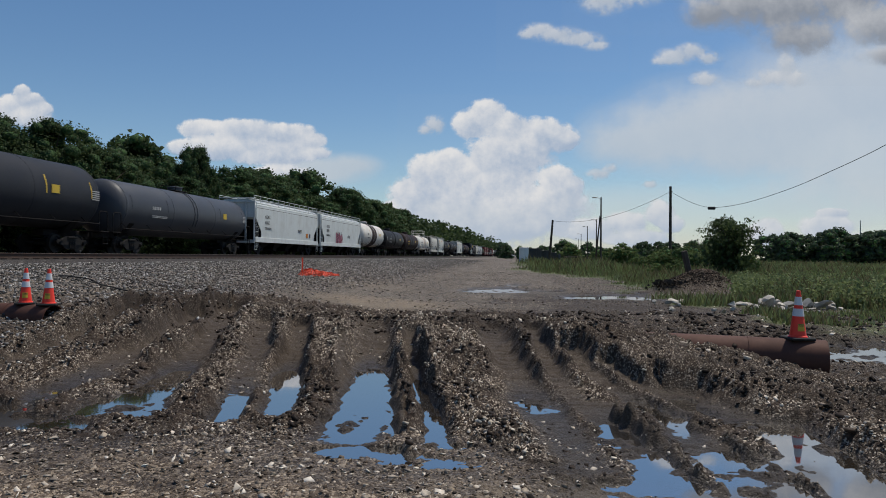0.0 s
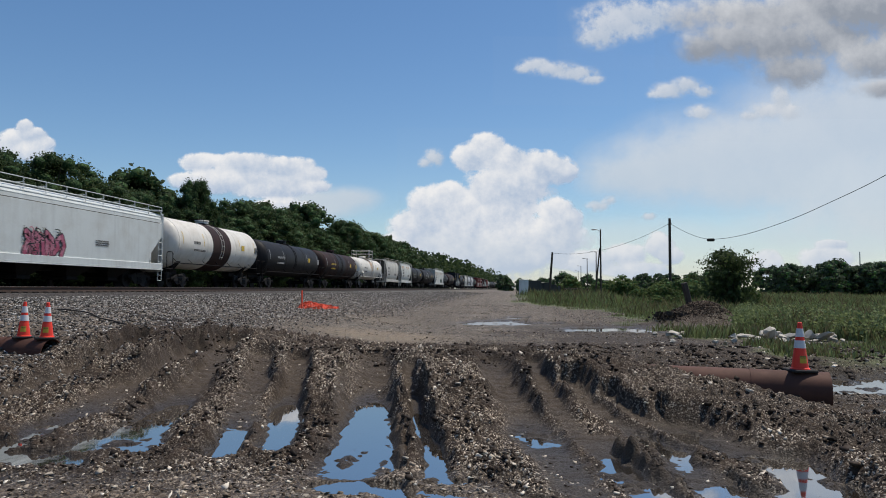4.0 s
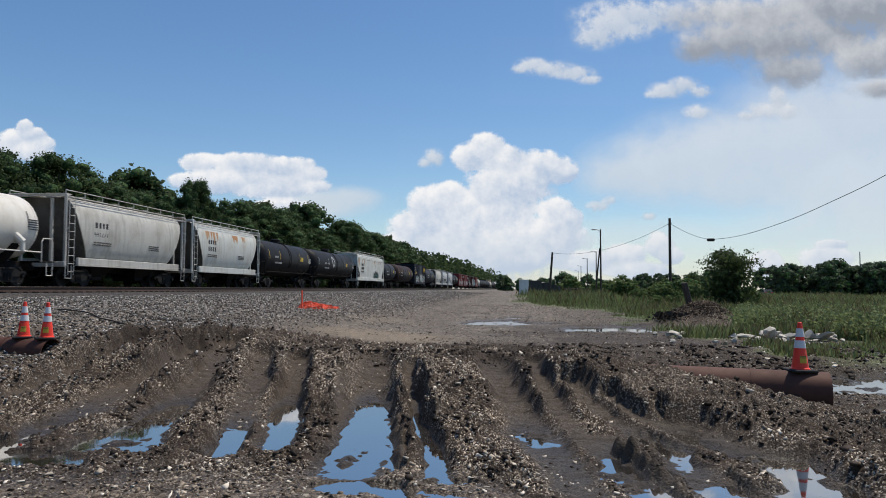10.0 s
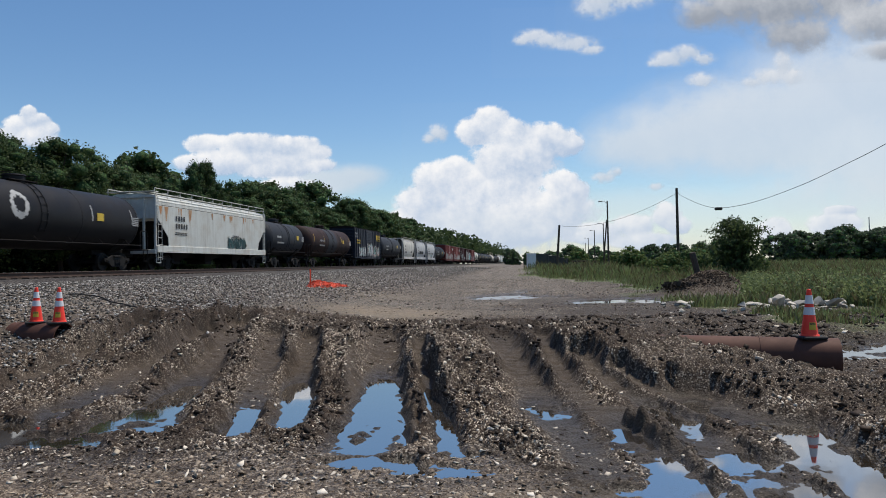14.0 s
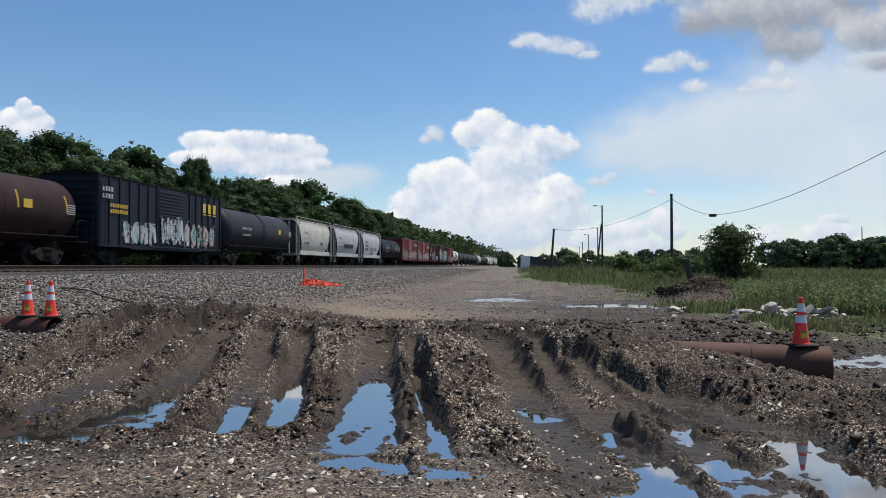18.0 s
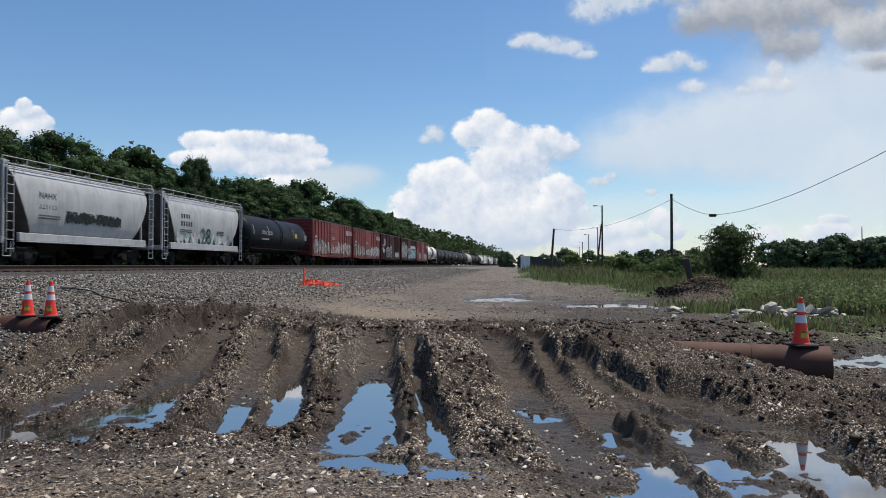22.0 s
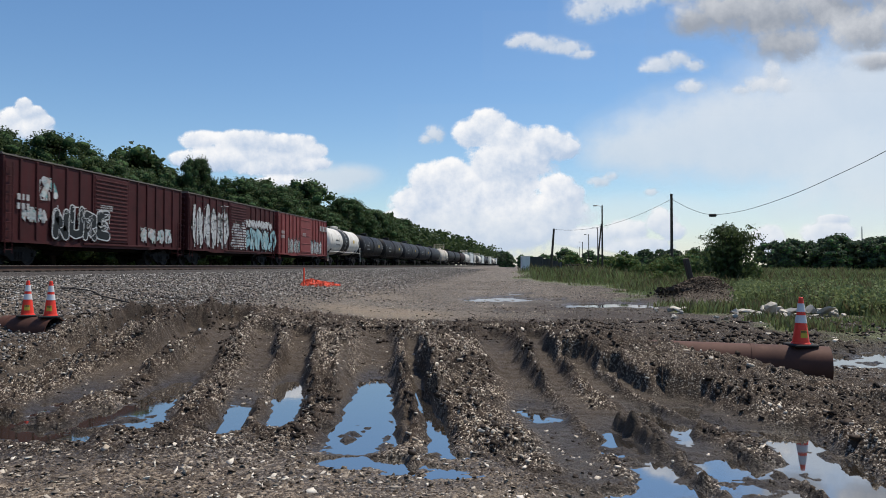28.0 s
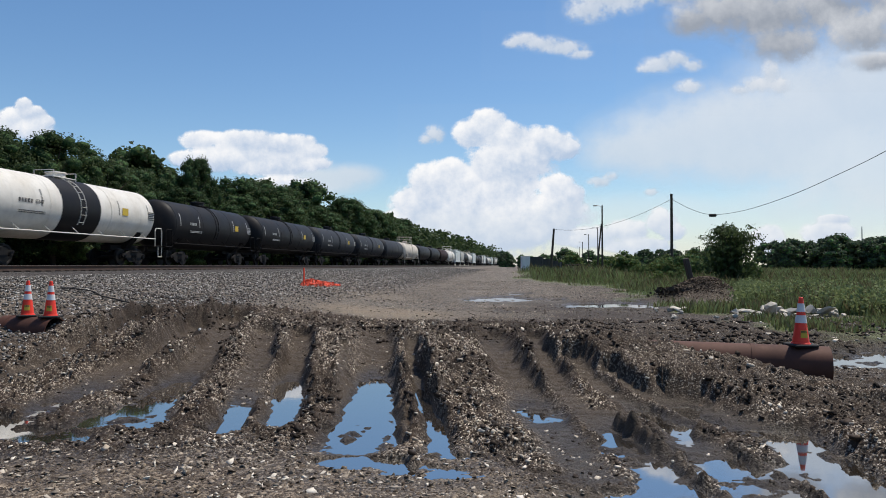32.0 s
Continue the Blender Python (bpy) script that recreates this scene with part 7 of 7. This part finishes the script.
def build_yard():
    x, y = spot(118, 13.3)
    t = thing("signal_cabinet", "white painted steel signal cabinet", "cabinet")
    z = z_at(x, y)
    part("base", Geo().box((0, 0, 0.0), (1.6, 1.3, 0.3), 0.03), CONCRETE, t)
    part("body", Geo().box((0, 0, 1.25), (1.42, 1.1, 2.2), 0.04), CABINET, t)
    part("roof", Geo().box((0, 0, 2.38), (1.55, 1.25, 0.08), 0.03), CABINET, t)
    part("door", Geo().box((0, -0.56, 1.25), (1.2, 0.03, 1.9), 0.01), CABINET, t)
    t.matrix_basis = pose(x, y, z, 0, 0, 7)
    for px, w, h, d in ((946, 2.3, 2.55, 134), (964, 1.7, 2.3, 137), (979, 1.9, 2.0, 141)):
        x, y = spot(d, (px - 784) / 1292 * d)
        t = thing("steel_container", "dark grey ribbed steel container in the yard", "container", "containers in the yard")
        part("body", Geo().box((0, 0, h / 2), (w, 5.0, h), 0.04), CONTAINER, t)
        n = max(4, int(w / 0.34))
        for i in range(n):
            part("rib", Geo().box((-w / 2 + 0.15 + (w - 0.3) * i / (n - 1), -2.53, h / 2), (0.12, 0.08, h - 0.2), 0.02), CONTAINER, t)
        part("rim", Geo().box((0, -2.5, h - 0.05), (w + 0.06, 0.14, 0.12), 0.02), CONTAINER, t)
        t.matrix_basis = pose(x, y, z_at(x, y), 0, 0, 7)
    x, y = spot(120, (1012 - 784) / 1292 * 120)
    t = thing("scrap_trailer", "low dark flat trailer loaded with scrap", "trailer")
    part("deck", Geo().box((0, 0, 0.75), (3.8, 2.2, 0.25), 0.04), CONTAINER, t)
    part("headboard", Geo().box((-1.8, 0, 1.25), (0.15, 2.2, 0.9), 0.03), CONTAINER, t)
    for sx in (-1.2, 1.2):
        part("wheel", Geo().lathe([(-1.1, 0.15), (-1.1, 0.42), (-0.85, 0.42), (-0.85, 0.15)], 16, "y", (sx, 0, 0.42)), RUBBER, t)
    part("load", Geo().box((0.3, 0, 1.1), (2.8, 1.7, 0.5), 0.15), STEEL, t)
    t.matrix_basis = pose(x, y, z_at(x, y), 0, 0, 5)
    # heap of white scrap beside the trailer
    rs = np.random.RandomState(31)
    x, y = spot(112, (1040 - 784) / 1292 * 112)
    xs, ys = x + rs.normal(size=60) * 0.9, y + rs.normal(size=60) * 0.8
    stones("scrap_heap", "small heap of white scrap on the ground", xs, ys, rs.uniform(0.15, 0.45, 60), CABINET, 33)
    # leaning post on the dirt heap, dark branch wood below it
    x, y = 7.75, 36.8
    t = thing("fence_post", "leaning dark weathered timber post on dirt heap", "post")
    part("shaft", Geo().box((0, 0, 0.45), (0.24, 0.24, 1.5), 0.03), POLEWOOD, t)
    t.matrix_basis = pose(x, y, z_at(x, y) - 0.1, 0, -14, 15)
    n = 1500
    xs, ys = 8.2 + rs.normal(size=n) * 0.8, 36.1 + rs.normal(size=n) * 0.6
    stones("dirt_heap", "heap of brown dirt clods and gravel", xs, ys, rs.uniform(0.03, 0.09, n), HEAPSTONE, 35)
    n = 700
    c = np.stack([6.75 + rs.normal(size=n) * 0.4, 36.0 + rs.normal(size=n) * 0.35, 0.2 + 0.42 * rs.rand(n)], 1)
    v, f = leaf_cards(c, 0.085, rs)
    tagged(raw("brush_pile", v, f, BARK), "dark pile of cut brush by the dirt heap", "brush pile", kind="stuff")


def build_road(start, end, za, w):
    g = Geo()
    a, b = Vector(spot(*start)), Vector(spot(*end))
    d = (b - a).normalized()
    n = Vector((-d.y, d.x))
    m, nt, bs = material("pale_road_concrete", 0.85)
    nt.links.new(mixed(nt, noise_tex(nt, 0.6, 4), (0.22, 0.21, 0.2), (0.33, 0.32, 0.30)), bs.inputs["Base Color"])
    q = [a - n * (w + 1.5), a - n * w, a + n * w, a + n * (w + 1.5)]
    r = [b - n * (w + 1.5), b - n * w, b + n * w, b + n * (w + 1.5)]
    zs = [-0.2, za, za, -0.2]
    g.add([(p.x, p.y, z) for p, z in zip(q, zs)] + [(p.x, p.y, z) for p, z in zip(r, zs)], [(0, 1, 5, 4), (1, 2, 6, 5), (2, 3, 7, 6), (0, 4, 7, 3), (0, 3, 2, 1), (4, 5, 6, 7)])
    ob = new("road", g.mesh("road"))
    ob.data.materials.append(m)
    tagged(ob, "pale concrete road across the field", "road", kind="structure")


build_poles()
build_yard()
build_road((104, 42), (106, 200), 0.2, 2.6)
build_road((-300, ROAD_AC), (640, ROAD_AC), ROAD_Z, 3.6)

# ---- cars on the road ----
ROAD_CARS, CAR_WHEELS = [], []
CARWHITE = painted("white_car_paint", (0.75, 0.76, 0.78), (0.68, 0.69, 0.71), 0.1, 0.3, 3.0, 0, False)
CARGREY = painted("dark_silver_car_paint", (0.12, 0.125, 0.13), (0.10, 0.104, 0.11), 0.1, 0.3, 3.0, 0.3, False)
CARGLASS = painted("dark_car_glass", (0.02, 0.024, 0.028), (0.026, 0.03, 0.034), 0.0, 0.12, 3.0, 0, False)
LAMPRED = painted("red_lamp_lens", (0.35, 0.02, 0.02), (0.3, 0.02, 0.02), 0.0, 0.3, 3.0, 0, False)


def road_car(paint, label, depth):
    """A family car that drives along the road, away past the field; depth is its place at the start."""
    car = thing("car", label, "car", "cars on the road")
    low = [(-2.25, 0.32), (-2.3, 0.6), (-2.22, 0.9), (-1.2, 0.98), (0.9, 0.98), (2.05, 0.86), (2.28, 0.62), (2.25, 0.32)]
    part("body", Geo().prism(low, -0.88, 0.88, "x"), paint, car)
    g = Geo()
    sill = [(-0.84, -2.0, 0.95), (0.84, -2.0, 0.95), (0.84, 1.0, 0.95), (-0.84, 1.0, 0.95)]
    roof = [(-0.66, -1.45, 1.46), (0.66, -1.45, 1.46), (0.66, 0.2, 1.48), (-0.66, 0.2, 1.48)]
    g.add(sill + roof, [(0, 3, 2, 1), (4, 5, 6, 7), (0, 1, 5, 4), (1, 2, 6, 5), (2, 3, 7, 6), (3, 0, 4, 7)])
    part("cabin", g, CARGLASS, car, "dark tinted windows")
    part("roof", Geo().box((0, -0.62, 1.485), (1.34, 1.75, 0.05), 0.02), paint, car)
    for sx in (-1, 1):
        part("pillar", Geo().rod((sx * 0.85, 0.98, 0.96), (sx * 0.67, 0.2, 1.48), 0.04, 6).rod((sx * 0.85, -0.5, 0.96), (sx * 0.68, -0.55, 1.48), 0.05, 6).rod((sx * 0.85, -1.95, 0.96), (sx * 0.67, -1.45, 1.47), 0.07, 6), paint, car)
        part("headlight", Geo().box((sx * 0.62, 2.2, 0.7), (0.36, 0.12, 0.14), 0.03), CABINET, car)
        part("tail_light", Geo().box((sx * 0.66, -2.25, 0.78), (0.3, 0.08, 0.2), 0.03), LAMPRED, car)
        for y in (-1.4, 1.4):
            wheel = part("wheel", Geo().lathe([(-0.1, 0.18), (-0.1, 0.31), (-0.07, 0.33), (0.07, 0.33), (0.1, 0.31), (0.1, 0.18)], 18, "x"), RUBBER, car)
            wheel.matrix_parent_inverse = Matrix.Translation((sx * 0.8, y, 0.33))
            hub = Geo().lathe([(-0.105, 0.04), (-0.105, 0.17), (0.105, 0.17), (0.105, 0.04)], 10, "x")
            for k in range(5):
                hub.box((0, 0, 0), (0.22, 0.05, 0.32), 0, Matrix.Rotation(k * math.pi / 5, 4, "X"))
            part("rim", hub, GALV, wheel)
            CAR_WHEELS.append(wheel)
    ROAD_CARS.append((car, depth))
    x, y = spot(depth, ROAD_AC)
    car.matrix_basis = pose(x, y, ROAD_Z, 0, 0, 6.883)


road_car(CARWHITE, "white hatchback driving along the far road", 118.0 - CAR_SPEED * 24.6)
road_car(CARGREY, "dark silver car driving along the far road", 118.0 - CAR_SPEED * 7.15)

# ---- clouds ----
CLOUDS_DRIFT = []
FAR = 3600.0


def cloud_material(name, white, grey, edge, soft, grain, glow, thick=1.0):
    m = bpy.data.materials.new(name)
    m.use_nodes = True
    nt = m.node_tree
    nt.nodes.remove(nt.nodes["Principled BSDF"])
    d = attr(nt, "thickness")
    n1, n2 = noise_tex(nt, grain, 9, 0.62), noise_tex(nt, grain * 0.35, 4, 0.5)
    gate = math_node(nt, "MINIMUM", math_node(nt, "MULTIPLY", d, 2.0), 1.0)
    f = math_node(nt, "ADD", d, math_node(nt, "MULTIPLY", math_node(nt, "MULTIPLY", math_node(nt, "SUBTRACT", n1, 0.5), edge), gate))
    mr = nt.nodes.new("ShaderNodeMapRange")
    mr.interpolation_type = "SMOOTHSTEP"
    mr.inputs[1].default_value, mr.inputs[2].default_value, mr.inputs[4].default_value = 0.5 - soft, 0.5 + soft, thick
    nt.links.new(f, mr.inputs[0])
    # cloud sheets glow; lit tops and grey bases are put into the colour
    shade = math_node(nt, "ADD", math_node(nt, "MULTIPLY", attr(nt, "lobe_light"), 0.75), math_node(nt, "MULTIPLY", math_node(nt, "SUBTRACT", math_node(nt, "ADD", n1, n2), 1.0), 0.9))
    col = ramp(nt, shade, [(0.1, grey), (0.75, white)])
    em, tr, mx = nt.nodes.new("ShaderNodeEmission"), nt.nodes.new("ShaderNodeBsdfTransparent"), nt.nodes.new("ShaderNodeMixShader")
    em.inputs[1].default_value = glow
    nt.links.new(col, em.inputs[0])
    nt.links.new(mr.outputs[0], mx.inputs[0])
    nt.links.new(tr.outputs[0], mx.inputs[1])
    nt.links.new(em.outputs[0], mx.inputs[2])
    nt.links.new(mx.outputs[0], nt.nodes["Material Output"].inputs[0])
    return m


def cloud(label, lobes, mat, far=FAR, drift=False, power=1.0, lit=0.55):
    """A cloud far off: rounded lobes (across, up, half width, half height, in thousandths of its distance) melted into one field."""
    lb = np.array(lobes, float)
    k = far / 1292.0
    lb = lb * k
    pad = 40 * k
    x0, x1 = (lb[:, 0] - lb[:, 2]).min() - pad, (lb[:, 0] + lb[:, 2]).max() + pad
    y0, y1 = (lb[:, 1] - lb[:, 3]).min() - pad, (lb[:, 1] + lb[:, 3]).max() + pad
    nx, ny = int((x1 - x0) / (5 * k)) + 2, int((y1 - y0) / (5 * k)) + 2
    gx, gy = np.meshgrid(np.linspace(x0, x1, nx), np.linspace(y0, y1, ny))
    dens, bil, tot = np.zeros_like(gx), np.zeros_like(gx), np.full_like(gx, 1e-6)
    for cx, cy, rx, ry in lb:
        e = np.sqrt(((gx - cx) / rx) ** 2 + ((gy - cy) / ry) ** 2)
        q = np.clip(1.5 - e, 0, 1.5) ** power
        dens = np.maximum(dens, q)
        w = np.clip(1.3 - e, 0, None) ** 2
        bil += w * (lit + 0.45 * (gy - cy) / ry - 0.2 * (gx - cx) / rx)
        tot += w
    frame_fade = np.minimum.reduce([gx - x0, x1 - gx, gy - y0, y1 - gy]) / (0.5 * pad)
    dens = dens * np.clip(frame_fade, 0, 1)
    i = np.arange(nx - 1)
    rows = np.arange(ny - 1)[:, None] * nx
    f = np.stack([rows + i, rows + i + 1, rows + nx + i + 1, rows + nx + i], -1).reshape(-1, 4)
    cx, cy = (x0 + x1) / 2, (y0 + y1) / 2
    v = np.stack([(gx - cx).ravel(), (gy - cy).ravel(), 0 * gx.ravel()], 1)
    ob = raw("cloud", v, f, mat, True, {"thickness": dens.ravel(), "lobe_light": (bil / tot).ravel()})
    tagged(ob, label, "cloud", "clouds in the sky")
    m = aim(6.883, 1.286, 0.0) @ Matrix.Translation((cx, cy, -far))
    ob.matrix_basis = m
    if drift:
        CLOUDS_DRIFT.append((ob, m))
    return ob


def at(*lobes):
    return [(a - 784, 441 - b, c, d) for a, b, c, d in lobes]


CUMULUS = cloud_material("sunlit_cumulus", (0.95, 0.95, 0.96), (0.47, 0.58, 0.75), 1.0, 0.17, 0.0125, 1.01)
PUFF = cloud_material("small_grey_white_cloud", (0.84, 0.87, 0.92), (0.60, 0.68, 0.79), 2.8, 0.6, 0.015, 0.92, 0.85)
HEAVY = cloud_material("grey_based_cloud", (0.82, 0.84, 0.88), (0.36, 0.40, 0.47), 2.4, 0.6, 0.0065, 0.92)
VEIL = cloud_material("thin_cloud_veil", (0.80, 0.85, 0.90), (0.68, 0.76, 0.85), 1.2, 0.55, 0.003, 0.92, 0.8)

HAZE = cloud_material("pale_horizon_haze", (0.80, 0.86, 0.92), (0.70, 0.78, 0.87), 0.8, 0.6, 0.003, 0.9, 0.42)


def build_clouds():
    cloud("thin white cloud veil spread across the sky", at((1250, 250, 170, 62), (1400, 225, 240, 75), (1540, 180, 220, 95), (1400, 275, 260, 50), (1560, 300, 200, 90), (1700, 220, 260, 170), (1150, 265, 110, 40)), VEIL, 4300, power=0.8)
    cloud("low pale haze cloud along the horizon", at((1000, 440, 420, 40), (1450, 430, 420, 45), (1250, 390, 300, 40), (1700, 400, 300, 60), (860, 420, 200, 40)), HAZE, 3850, power=0.8)
    cloud("towering white cumulus cloud with rounded tops", at((862, 216, 34, 24), (838, 236, 38, 26), (895, 240, 45, 26), (960, 256, 58, 32), (1002, 262, 24, 20), (905, 285, 78, 40), (870, 330, 90, 46), (762, 325, 40, 38), (735, 362, 46, 34),
                                              (800, 372, 72, 44), (985, 330, 36, 22), (1005, 348, 30, 26), (950, 378, 95, 40), (880, 405, 130, 45), (715, 400, 50, 30), (800, 300, 30, 20)), CUMULUS, 4000)
    cloud("flat-topped white cumulus cloud above the wood", at((355, 248, 36, 17), (430, 250, 70, 20), (505, 256, 62, 19), (548, 268, 30, 17), (400, 280, 80, 24), (480, 288, 92, 24), (330, 282, 34, 15), (560, 290, 26, 12), (500, 325, 50, 16)), CUMULUS, 3950)
    cloud("faint veil trailing under the white cumulus", at((570, 318, 80, 24), (620, 310, 50, 18)), VEIL, 4050)
    cloud("small white cumulus cloud above the trees", at((42, 186, 15, 13), (58, 202, 24, 15), (28, 208, 32, 18), (74, 216, 24, 13), (48, 228, 48, 20), (8, 228, 26, 20)), CUMULUS, 3900)
    cloud("small drifting white cloud", at((936, 70, 26, 11), (972, 78, 42, 12), (1010, 84, 34, 11), (1036, 96, 20, 7), (915, 78, 14, 6)), PUFF, 3500, True)
    cloud("small ragged drifting cloud", at((1180, 114, 32, 13), (1206, 104, 26, 12), (1158, 122, 18, 7), (1236, 116, 20, 9), (1230, 154, 22, 11)), PUFF, 3500, True)
    cloud("grey and white drifting cloud overhead", at((1050, 18, 34, 20), (1085, 0, 60, 24), (1120, -20, 90, 26)), PUFF, 3480, True)
    cloud("heavy grey cloud with bright ragged edges", at((1240, 36, 46, 26), (1290, 20, 80, 36), (1380, 26, 100, 48), (1400, 74, 70, 32), (1470, 14, 80, 40), (1530, 52, 66, 38), (1560, 108, 50, 16), (1340, -20, 150, 40), (1500, -40, 200, 60), (1650, 20, 120, 70)), HEAVY, 3450, True, lit=0.35)
    cloud("wisps of white cloud under the grey one", at((1374, 132, 15, 24), (1350, 150, 28, 12), (1388, 152, 20, 12), (1320, 160, 16, 7)), PUFF, 3470, True)
    cloud("small torn shreds of cloud beside the tower", at((768, 238, 16, 14), (756, 246, 12, 8), (1060, 322, 18, 8), (1082, 312, 10, 6), (1152, 340, 12, 5)), PUFF, 4150)
    cloud("low white cumulus far over the tree line", at((1465, 414, 50, 22), (1475, 388, 30, 9), (1360, 424, 30, 26), (1170, 392, 26, 24), (1190, 410, 24, 16), (1110, 408, 38, 20), (1040, 420, 60, 20), (1130, 436, 60, 16), (1540, 436, 60, 14)), CUMULUS, 4100)


build_clouds()


# ---- what moves ----


def spin(wheels, turn):
    """Rolls wheels of one kind together, turn degrees each second about their axles."""
    steps = int(32.0 * abs(turn) / 80) + 1
    walk(wheels[0], [(32.0 * i / steps, pose(0, 0, 0, turn * 32.0 * i / steps)) for i in range(steps + 1)])
    first = wheels[0].animation_data
    for w in wheels[1:]:
        w.rotation_mode = "QUATERNION"
        w.animation_data_create().action = first.action
        w.animation_data.action_slot = first.action_slot


def motions():
    for car, q in CARS:
        walk(car, [(0.0, pose(TRACK_X, q, RAIL_Z)), (32.0, pose(TRACK_X, q - SPEED * 32.0, RAIL_Z))])
    spin(WHEELSETS, math.degrees(SPEED / 0.45))
    for car, depth in ROAD_CARS:
        (xa, ya), (xb, yb) = spot(depth, ROAD_AC), spot(depth + CAR_SPEED * 32.0, ROAD_AC)
        walk(car, [(0.0, pose(xa, ya, ROAD_Z, 0, 0, 6.883)), (32.0, pose(xb, yb, ROAD_Z, 0, 0, 6.883))])
    spin(CAR_WHEELS, -math.degrees(CAR_SPEED / 0.33))
    for cloud, m in CLOUDS_DRIFT:
        walk(cloud, [(0.0, m @ Matrix.Translation((44.0, 0, 0))), (32.0, m @ Matrix.Translation((-28.0, 0, 0)))])


motions()
